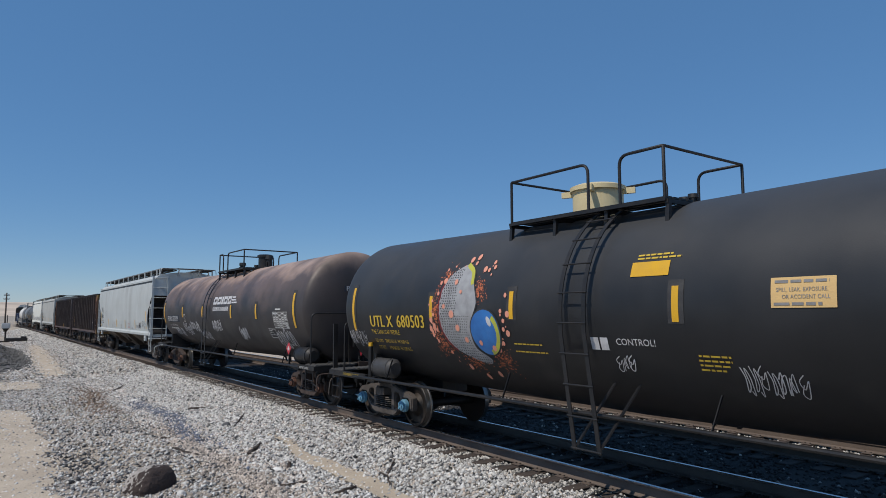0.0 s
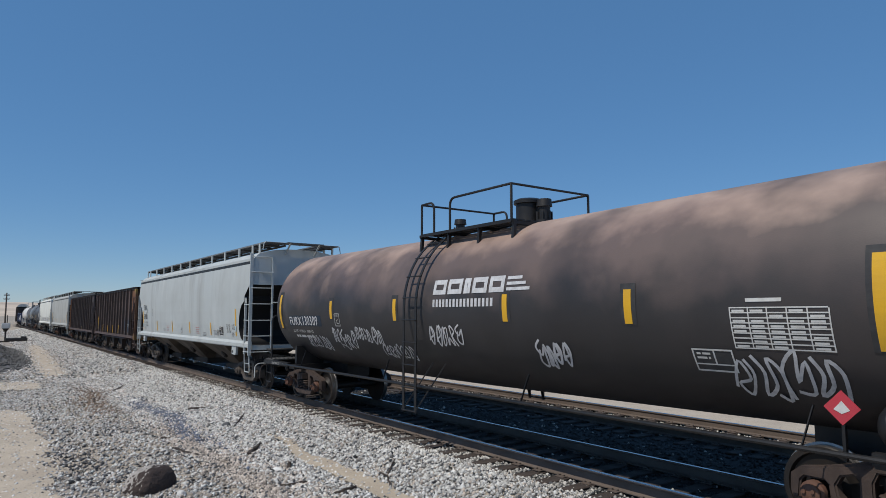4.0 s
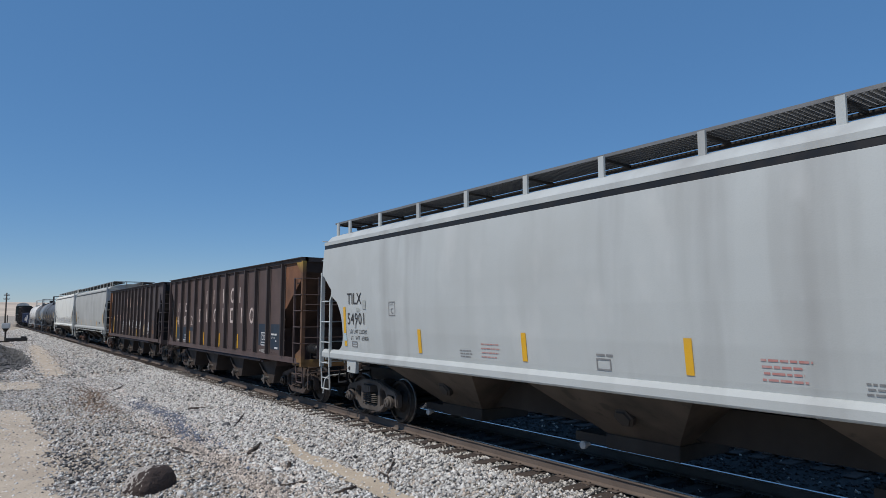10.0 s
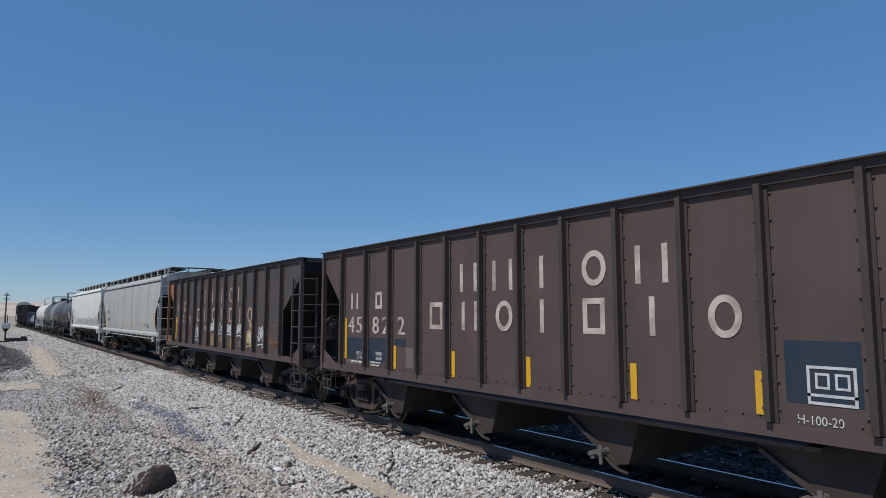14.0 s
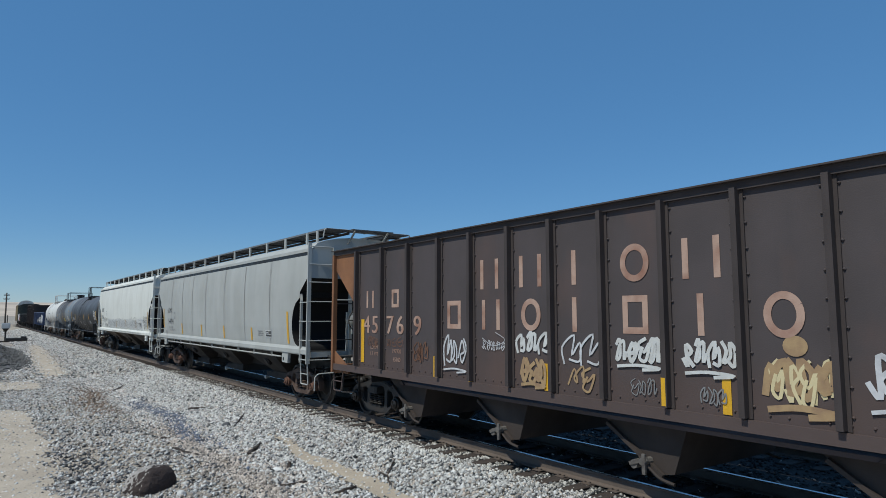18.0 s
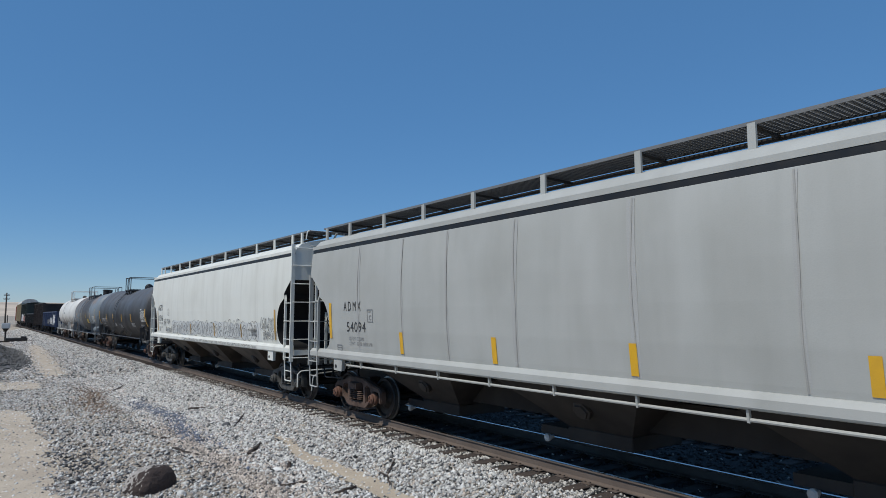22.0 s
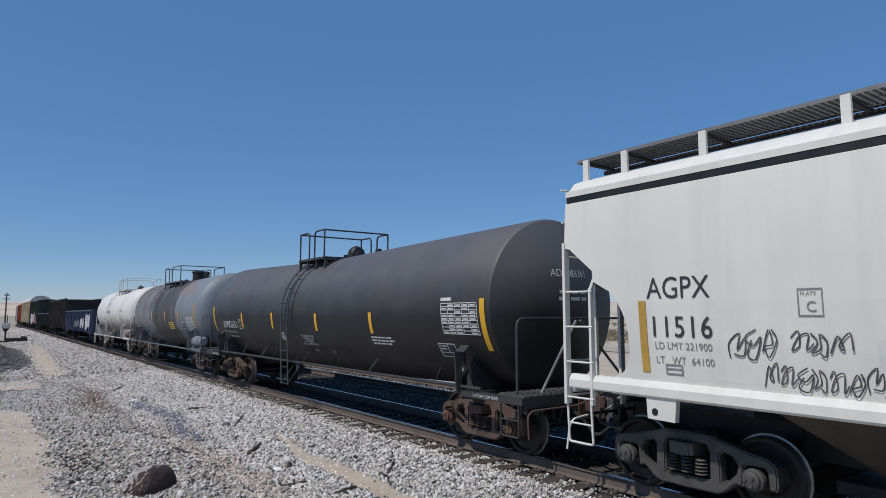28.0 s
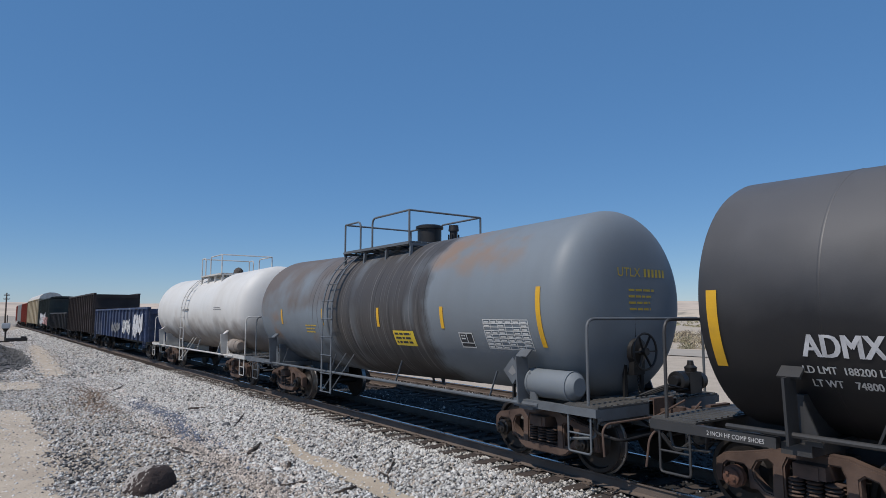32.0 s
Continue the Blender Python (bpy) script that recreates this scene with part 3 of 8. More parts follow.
def brake_wheel(car, x, y, z, e, material, housing=None):
    """Hand brake: spoked wheel, gear housing on two uprights, chain hanging below."""
    bm = B()
    ring = [(x, y + 0.28 * math.cos(a), z + 0.28 * math.sin(a)) for a in np.linspace(0, 2 * math.pi, 25)]
    tube(bm, ring, 0.018, 6)
    wheel = part("brake_wheel", bm, material, car, smooth=True)
    for k in range(6):
        bm = B()
        a = k * 2 * math.pi / 6
        bar(bm, (x - e * 0.03, y, z), (x, y + 0.28 * math.cos(a), z + 0.28 * math.sin(a)), 0.035, 0.02)
        part("spoke", bm, material, wheel)
    bm = B()
    cyl(bm, (x - e * 0.12, y, z), (x + e * 0.04, y, z), 0.06, 10)
    part("hub", bm, material, wheel, smooth=True)
    housing = housing or material
    bm = B()
    lathe(bm, (x - e * 0.26, y, z), (x - e * 0.08, y, z), ((0, 0.16), (0.2, 0.21), (0.8, 0.2), (1, 0.12)), 16)
    prism(bm, [(x - e * 0.25, z - 0.36), (x - e * 0.12, z - 0.36), (x - e * 0.10, z + 0.1), (x - e * 0.25, z + 0.14)][::e], y - 0.13, y + 0.13)
    part("brake_housing", bm, housing, car, smooth=True)
    for dy in (-0.2, 0.2):
        bm = B()
        bar(bm, (x - e * 0.24, y + dy, 1.0), (x - e * 0.24, y + dy, z + 0.22), 0.07, 0.04)
        part("brake_upright", bm, housing, car)
    bm = B()
    q = z - 0.3
    k = 0
    while q > 1.0:
        c = (x - e * 0.16, y + 0.03, q)
        w = (0.022, 0.0) if k % 2 else (0.0, 0.022)
        tube(bm, [(c[0] + w[0] * math.cos(t), c[1] + w[1] * math.cos(t), c[2] + 0.035 * math.sin(t)) for t in np.linspace(0, 2 * math.pi, 9)], 0.008, 4)
        q -= 0.05
        k += 1
    tagged(part("brake_chain", bm, material, car), kind="stuff")


def brake_valve(car, x, y, z, material, size=1.0):
    """Control valve of the air brake on its bracket, with pipes."""
    bm = B()
    box(bm, x - 0.12, x + 0.12, y - 0.14, y + 0.14, z + 0.04, z + 0.34)
    lathe(bm, (x, y - 0.14, z + 0.22), (x, y - 0.36, z + 0.22), ((0, 0.1), (0.2, 0.14), (0.7, 0.14), (0.75, 0.09), (1, 0.07)), 14)
    lathe(bm, (x, y + 0.14, z + 0.2), (x, y + 0.34, z + 0.2), ((0, 0.1), (0.2, 0.13), (0.8, 0.12), (1, 0.05)), 14)
    lathe(bm, (x + 0.04, y, z + 0.34), (x + 0.04, y, z + 0.5), ((0, 0.08), (0.4, 0.09), (0.6, 0.05), (1, 0.04)), 12)
    bmesh.ops.bevel(bm, geom=[g for g in bm.edges if len(g.link_faces) == 2 and g.calc_face_angle() > 1.2 and g.calc_length() > 0.1], offset=0.02, segments=2, affect="EDGES")
    if size != 1.0:
        bmesh.ops.scale(bm, vec=(size, size, size), space=pose(-x, -y, -z), verts=bm.verts)
    v = part("brake_valve", bm, material, car, smooth=True)
    for k in range(3):
        bm = B()
        tube(bm, arc([(x - 0.1 + 0.1 * k, y - 0.1, z + 0.1), (x - 0.1 + 0.1 * k, y - 0.5 - 0.1 * k, z + 0.12 + 0.05 * k), (x - 0.3, y - 0.7 - 0.12 * k, z + 0.02)], 0.08), 0.018, 6)
        part("pipe", bm, IRON, v, smooth=True)


# ---------- tank cars ----------
def tank_surface(R, z0, sag=0.0, xm=0.0):
    """The near side of a tank whose two halves slope down a little to the middle."""
    def surf(x, z, eps=0.0):
        zc = z0 + sag * abs(x - xm)
        u = max(-1.0, min(1.0, (z - zc) / R))
        return (x, -(R + eps) * math.sqrt(1 - u * u) - (0 if abs(u) < 1 else eps), zc + (R + eps) * u)
    return surf


def strap(bm, path, w, t):
    """Flat bar of width w along x that follows a path."""
    prev = None
    for i, p in enumerate(path):
        d = (path[min(i + 1, len(path) - 1)] - path[max(i - 1, 0)]).normalized()
        n = d.cross(Vector((1, 0, 0))).normalized() * t / 2
        o = Vector((w / 2, 0, 0))
        ring = [bm.verts.new(q) for q in (p - o - n, p + o - n, p + o + n, p - o + n)]
        if prev:
            for k in range(4):
                bm.faces.new((prev[k], prev[(k + 1) % 4], ring[(k + 1) % 4], ring[k]))
        else:
            bm.faces.new(ring)
        prev = ring
    bm.faces.new(prev[::-1])


def arc_ladder(car, x0, x1, R, zc, z_low, material, step=0.43, out=0.13, lean=0.0):
    """Ladder of flat bars with bolted rungs that climbs the side of a tank; lean: how far its top stands back along x."""
    for s in (-1, 1):
        q = R + out
        turn = [Vector((0, s * q * math.cos(a), zc + q * math.sin(a))) for a in np.linspace(0.0, 1.2, 14)]
        path = [Vector((0, s * q, z_low + k * (zc - 0.3 - z_low) / 4)) for k in range(5)] + turn
        for p in path:
            p.x = -lean * min(1.0, (p.z - z_low) / (zc - 0.3 - z_low))
        lad = None
        for x in (x0, x1):
            bm = B()
            strap(bm, [Vector((x, 0, 0)) + p for p in path], 0.07, 0.016)
            lad = part("ladder_stile", bm, material, car)
        length, last = 0.0, path[0]
        mark = 0.03
        for p in path[1:]:
            seg = (p - last).length
            while mark < length + seg:
                c = last.lerp(p, (mark - length) / seg)
                bm = B()
                tube(bm, [(x0 - 0.05 + c.x, c.y + s * 0.012, c.z), (x1 + 0.05 + c.x, c.y + s * 0.012, c.z)], 0.014, 6)
                part("ladder_rung", bm, material, car)
                mark += step
            length += seg
            last = p


def guard(car, x0, x1, gap, y, z0, z1, material):
    """Railing round the top walkway: two bent sections on each side with a gap at the ladder, and a rail across each end."""
    for s in (-1, 1):
        for end, stop in ((x0, gap[0]), (x1, gap[1])):
            bm = B()
            bend = arc([(end, s * y, z1), (stop, s * y, z1), (stop, s * y, z0)], 0.16, 6)
            tube(bm, [(end, s * y, z0 - 0.05), (end, s * y, z1 - 0.012), (end + math.copysign(0.012, stop - end), s * y, z1)] + bend[1:], 0.024, 8)
            part("railing", bm, material, car, smooth=True)
    for x in (x0, x1):
        bm = B()
        tube(bm, [(x, -y, z1), (x, y, z1)], 0.022, 8)
        part("end_rail", bm, material, car, smooth=True)


HEADS = {}
DECK = paint("tread_plate", (0.085, 0.082, 0.078), (0.16, 0.15, 0.135), 0.6, 0.3, 2, 0.7, bump=0.2)


def tank_car(name, label, X0, X1, body_mat, R=1.5, zc=2.46, sag=0.015, head=0.55, knuckle=2.6, trucks=(1.0, 1.0), platform=None, ladder_x=None,
             dome=None, fit_mat=None, gear=None, cap=None, spring=None, seams=(), pipe=True, lean=0.0, decks=None, rail_z=0.98, brackets=True, rails=(None, None), draft=(0.36, 0.36), extra=None, group="tank cars of the train"):
    """Tank from X0 (rear) to X1 (front) along the train; the tank's straight part, heads bulge beyond."""
    xc = (X0 + X1) / 2
    car = thing(name, pose(xc, 0, 0), label, "tank car", group)
    fit_mat, gear = fit_mat or IRON, gear or STEEL_RUST
    a, b = X0 - xc, X1 - xc
    bm = B()
    prof = []

    def radius(t):
        return max(0.02, R * math.cos(t)) if knuckle is None else max(0.02, R * max(0.0, math.cos(t)) ** (2 / knuckle))

    def bulge(t):
        # a dished head has a crisp rim, the others roll over in a knuckle
        return head * (0.12 * min(1.0, t / 0.12) + 0.88 * math.sin(t) ** 2) if knuckle is None else head * math.sin(t)
    turn = [math.pi / 2 * (1 - (1 - q) ** 1.6) for q in np.linspace(0, 1, 13)]
    for t in turn[::-1]:
        prof.append((a - bulge(t), radius(t)))
    n = 2 * max(4, int((b - a) / 2.4))
    prof += [(a + (b - a) * i / n, R) for i in range(1, n)]
    for t in turn:
        prof.append((b + bulge(t), radius(t)))
    span = prof[-1][0] - prof[0][0]
    lathe(bm, (prof[0][0], 0, zc), (prof[-1][0], 0, zc), [((x - prof[0][0]) / span, r) for x, r in prof], 72)
    xm = ((ladder_x[0] + ladder_x[1]) / 2 - xc) if ladder_x else 0.0
    for v in bm.verts:
        v.co.z += sag * abs(v.co.x - xm)
    tank = part("tank", bm, body_mat, car, smooth=True)
    for x in tuple(q - xc for q in seams):
        bm = B()
        zx = zc + sag * abs(x - xm)
        lathe(bm, (x - 0.015, 0, zx), (x + 0.015, 0, zx), ((0, R + 0.001), (0.3, R + 0.004), (0.7, R + 0.004), (1, R + 0.001)), 72)
        part("seam", bm, body_mat, tank, smooth=True)
    # underframe
    decks = decks or (head + 0.42, head + 0.42)
    face0, face1 = a - decks[0] - draft[0], b + decks[1] + draft[1]
    for e, end, tr, reach in ((-1, a, trucks[0], decks[0]), (1, b, trucks[1], decks[1])):
        tx = end - e * tr
        bm = B()
        x0, x1 = tx - e * 1.2, end + e * (reach + draft[max(e, 0)] - 0.36)
        box(bm, min(x0, x1), max(x0, x1), -0.33, 0.33, 0.70, 1.08)
        box(bm, tx - 0.16, tx + 0.16, -1.42, 1.42, 0.88, 1.0)
        for s in (-1, 1):
            prism(bm, [(tx - 0.05, 0.99), (tx + 0.05, 0.99), (tx + 0.05, 1.5), (tx - 0.05, 1.5)], s * 0.5, s * 1.3)
        part("bolster", bm, fit_mat, car)
        for s in (-1, 1) if brackets else ():
            bm = B()
            bar(bm, (tx, s * 1.47, 1.0), (tx, s * 1.51, 1.70), 0.24, 0.03)
            bar(bm, (tx, s * 1.51, 1.69), (tx, s * 1.38, 1.80), 0.24, 0.03)
            prism(bm, [(tx + 0.10, 1.0), (tx + 0.28, 1.0), (tx + 0.10, 1.45)], s * 1.40, s * 1.43)
            part("side_bracket", bm, fit_mat, car)
        # end deck with its edge beams and steps
        bm = B()
        d0, d1 = end - e * 0.75, end + e * reach
        lo, hi = min(d0, d1), max(d0, d1)
        q0, q1 = (hi - 0.62, hi) if e > 0 else (lo, lo + 0.62)
        box(bm, q0, q1, -1.46, 1.46, 1.045, 1.07)
        deck = part("end_deck", bm, DECK, car)
        nb = 22
        for i in range(nb):
            bm = B()
            y = -1.40 + i * 2.8 / (nb - 1)
            box(bm, q0 + 0.02, q1 - 0.02, y - 0.025, y + 0.025, 1.07, 1.082)
            part("slat", bm, DECK, deck)
        for s in (-1, 1):
            bm = B()
            box(bm, lo, hi, s * 1.45 - 0.05, s * 1.45 + 0.05, 0.93, 1.043)
            part("side_beam", bm, fit_mat, car)
        bm = B()
        box(bm, min(d1, d1 - e * 0.06), max(d1, d1 - e * 0.06), -1.398, 1.398, 0.88, 1.04)
        part("end_beam", bm, fit_mat, car)
        for s in (-1, 1):
            bm = B()
            xs = d1 - e * 0.12
            tube(bm, arc([(xs, s * 1.47, 0.95), (xs, s * 1.47, 0.42), (xs - e * 0.42, s * 1.47, 0.42), (xs - e * 0.42, s * 1.47, 0.95)], 0.05), 0.016, 6)
            tube(bm, [(xs, s * 1.47, 0.68), (xs - e * 0.42, s * 1.47, 0.68)], 0.014, 6)
            part("sill_step", bm, fit_mat, car)
        bm = B()
        xn, xf, zr, yf = rails[max(e, 0)] or (d1 + xc - e * 0.2, d1 + xc - e * 0.2, 2.29, 1.42)
        tube(bm, arc([(xn - xc, -1.42, 1.05), (xn - xc, -1.42, zr), (xf - xc, yf, zr), (xf - xc, yf, 1.05)], 0.16), 0.022, 8)
        part("end_handrail", bm, fit_mat, car, smooth=True)
        rigging(car, d1, e, fit_mat, int(abs(X0) * 10) + e)
        truck(car, tx, gear, cap, spring)
        coupler(car, (face1 if e > 0 else face0), e, gear)
    if pipe:
        for s in (-1, 1):
            bm = B()
            tube(bm, [(a + 0.2, s * 1.50, rail_z), (b - 0.2, s * 1.50, rail_z)], 0.03, 8)
            k = 4
            for i in range(k):
                x = a + trucks[0] + 0.8 + (b - a - trucks[0] - trucks[1] - 1.6) * i / (k - 1)
                bar(bm, (x, s * 1.50, rail_z), (x + 0.10, s * 1.40, 1.42), 0.03, 0.012)
            part("side_handrail", bm, fit_mat, car)
    if platform:
        p0, p1 = platform[0] - xc, platform[1] - xc
        zt = zc + R
        for s in (-1, 1):
            for i in range(4):
                bm = B()
                y = s * (0.45 + 0.16 * i)
                bar(bm, (p0, y, zt - 0.02), (p1, y, zt - 0.02), 0.13, 0.025)
                part("walkway_plank", bm, fit_mat, car)
            bm = B()
            box(bm, p0, p1, s * 1.0 - 0.03, s * 1.0 + 0.03, zt - 0.075, zt - 0.03)
            part("walkway_edge", bm, fit_mat, car)
        for i in range(4):
            bm = B()
            x = p0 + (p1 - p0) * i / 3
            bar(bm, (x, -1.0, zt - 0.075), (x, 1.0, zt - 0.075), 0.05, 0.06)
            for s in (-1, 1):
                bar(bm, (x, s * 0.95, zt - 0.06), (x, s * 0.98, zc + math.sqrt(R * R - 0.96) - 0.05), 0.06, 0.06)
            part("walkway_bracket", bm, fit_mat, car)
        guard(car, p0 + 0.03, p1 - 0.03, (platform[3] - xc, platform[4] - xc), 0.99, zt - 0.03, platform[2], fit_mat)
    if ladder_x:
        arc_ladder(car, ladder_x[0] - xc, ladder_x[1] - xc, R, zc, 0.5, fit_mat, lean=lean)
        for s in (-1, 1):
            for q in (-0.2, 0.22):
                bm = B()
                bar(bm, (xm + q, s * (R + 0.12), 0.56), (xm + q + 0.3, s * 1.18, 1.42), 0.06, 0.02)
                part("ladder_brace", bm, fit_mat, car)
    zt = zc + R
    for kind, dx, dy, r, h, m in dome or ():
        bm = B()
        x = dx - xc
        if kind == "drum":
            lathe(bm, (x, dy, zt - 0.12), (x, dy, zt + h), ((0, r), (0.84, r), (0.85, r + 0.045), (0.95, r + 0.045), (1, r * 0.9)), 28)
        elif kind == "ball":
            lathe(bm, (x, dy, zt - 0.1), (x, dy, zt + h), ((0, r), (0.45, r), (0.7, r * 0.88), (0.88, r * 0.6), (1, 0.02)), 24)
        else:
            lathe(bm, (x, dy, zt - 0.1), (x, dy, zt + h), ((0, r * 1.5), (0.3, r * 1.5), (0.3, r), (0.75, r), (0.75, r * 1.35), (1, r * 1.2)), 14)
            for k in range(6):
                t = k * math.pi / 3
                cyl(bm, (x + r * 1.25 * math.cos(t), dy + r * 1.25 * math.sin(t), zt), (x + r * 1.25 * math.cos(t), dy + r * 1.25 * math.sin(t), zt + h * 0.5), 0.02, 6)
        if m is CREAM:
            # lifting lugs at the rim
            for k in range(4):
                t = 0.5 + k * math.pi / 2
                bar(bm, (x + r * math.cos(t), dy + r * math.sin(t), zt + h * 0.8), (x + (r + 0.2) * math.cos(t), dy + (r + 0.2) * math.sin(t), zt + h * 0.8), 0.07, 0.10)
        part({"drum": "dome_housing", "ball": "dome_lid"}.get(kind, "valve"), bm, m, car, smooth=True)
    surf = tank_surface(R, zc, sag, xm)
    HEADS[name + label] = (b, head, knuckle, R, zc + sag * abs(b - xm))
    if extra:
        extra(car, tank, lambda x, z, eps=0.0: surf(x - xc, z, eps), xc)
    CARS.append((car, xc))
    return car


def stripes(tank, surf, rows, material=None, w=0.10, backing=None):
    for x, z0, z1 in rows:
        if backing:
            marking("backing", backing, tank, lambda bm: sheet(bm, surf, x - 0.06, x + w + 0.07, z0 - 0.02, z1 + 0.08, 0.005))
        marking("reflector_stripe", material or YELLOW, tank, lambda bm: sheet(bm, surf, x, x + w, z0, z1, 0.010))


def reservoir(car, x0, x1, y, z, r, material):
    bm = B()
    lathe(bm, (x0, y, z), (x1, y, z), ((0, 0.04), (0.0, r * 0.6), (0.06, r * 0.9), (0.13, r), (0.87, r), (0.94, r * 0.9), (1, r * 0.6), (1, 0.04)), 24)
    for x in (x0 + 0.12, x1 - 0.12):
        lathe(bm, (x - 0.02, y, z), (x + 0.02, y, z), ((0, r + 0.008), (1, r + 0.008)), 24)
        bar(bm, (x, y, z - r), (x, y, z - r - 0.14), 0.06, 0.05)
    part("air_reservoir", bm, material, car, smooth=True)


def placard(car, x, y, z, material, size=0.18, mark=None):
    bm = B()
    prism(bm, [(x - size, z), (x, z - size), (x + size, z), (x, z + size)], y - 0.012, y)
    p = part("placard", bm, material, car)
    bm = B()
    bar(bm, (x, y + 0.02, z - size), (x, y + 0.02, z - size - 0.35), 0.05, 0.03)
    part("placard_post", bm, IRON, p)
    if mark:
        bm = B()
        prism(bm, [(x - size * 0.45, z - 0.02), (x, z - size * 0.35), (x + size * 0.45, z - 0.02), (x, z + size * 0.4)], y - 0.016, y - 0.012)
        part("symbol", bm, mark, p)


def data_table(tank, surf, x0, x1, z0, z1, cols, rows, material):
    def grid(bm):
        for i in range(rows + 1):
            z = z0 + (z1 - z0) * i / rows
            sheet(bm, surf, x0, x1, z, z + 0.014)
        for i in range(cols + 1):
            x = x0 + (x1 - x0) * i / cols
            sheet(bm, surf, x, x + 0.014, z0, z1, 0.0065)
        rng = random.Random(5)
        for i in range(rows):
            for j in range(cols):
                if rng.random() < 0.8:
                    x, z = x0 + (x1 - x0) * (j + 0.15) / cols, z0 + (z1 - z0) * (i + 0.3) / rows
                    sheet(bm, surf, x, x + (x1 - x0) * 0.68 / cols, z, z + (z1 - z0) * 0.42 / rows, 0.007)
    marking("data_table", material, tank, grid)


def panel(tank, surf, x0, x1, z0, z1, material, bars, rows=3, name="sign_panel"):
    p = marking(name, material, tank, lambda bm: sheet(bm, surf, x0, x1, z0, z1, 0.008))
    rng = random.Random(int((x0 + 200) * 10))
    step = (z1 - z0) / (rows + 0.6)
    marking("small_writing", bars, p, lambda bm: lines(bm, surf, rng, x0 + 0.04, x1 - 0.02, z1 - step, rows, step, step * 0.5, 0.012))


def two_box(tank, surf, x0, x1, z0, z1):
    """Black maintenance stencil with a white outline and divider."""
    p = marking("stencil_panel", BPAINT, tank, lambda bm: sheet(bm, surf, x0, x1, z0, z1, 0.006))
    xm = x0 + (x1 - x0) * 0.52

    def rim(bm):
        frame_box(bm, surf, x0, x1, z0, z1, 0.02, 0.010)
        sheet(bm, surf, xm, xm + 0.02, z0 + 0.08, z1, 0.010)
        sheet(bm, surf, x0, x1, z0 + 0.08, z0 + 0.095, 0.0105)
        rng = random.Random(9)
        lines(bm, surf, rng, x0 + 0.05, xm - 0.02, z1 - 0.07, 2, 0.05, 0.025, 0.010)
    marking("stencil_lines", WPAINT, p, rim)


def plate_box(tank, surf, x, z, material, text="C", size=0.26):
    def draw(bm):
        frame_box(bm, surf, x, x + size, z, z + size * 1.15, 0.014)
        write(bm, surf, "PLATE", x + 0.03, z + size * 0.86, size * 0.16)
        write(bm, surf, text, x + size * 0.32, z + size * 0.2, size * 0.42)
    marking("plate_stencil", material, tank, draw)


# ---------- covered hopper cars ----------
def cross_bar_mesh():
    bm = B()
    bar(bm, (0, -0.60, 4.63), (0, -1.24, 4.63), 0.024, 0.03)
    return done(bm, GRATING)


HW = [(1.30, 1.50), (1.60, 1.545), (2.0, 1.585), (2.5, 1.61), (3.0, 1.62), (3.4, 1.61), (3.8, 1.585), (3.95, 1.57)]
ROOF = [(4.0, 1.52), (4.04, 1.525), (4.16, 1.48), (4.28, 1.37), (4.36, 1.15), (4.43, 0.8), (4.47, 0.4)]
CUT = [(1.30, 0.72), (1.50, 0.76), (1.56, 0.88), (1.62, 0.97), (1.72, 1.03), (1.85, 1.075), (2.0, 1.08), (2.2, 1.06), (2.4, 0.99), (2.55, 0.90), (2.66, 0.80), (2.72, 0.68), (2.80, 0.53), (2.95, 0.515), (3.28, 0.10), (3.30, 0.0), (4.6, 0.0)]


def table(rows, z):
    return float(np.interp(z, [r[0] for r in rows], [r[1] for r in rows]))


def hopper_surface(x, z, eps=0.0):
    return (x, -table(HW, z) - eps, z)


CUT = [(z, max(0.0, c)) for z, c in smooth_table(CUT[:10])] + CUT[10:]


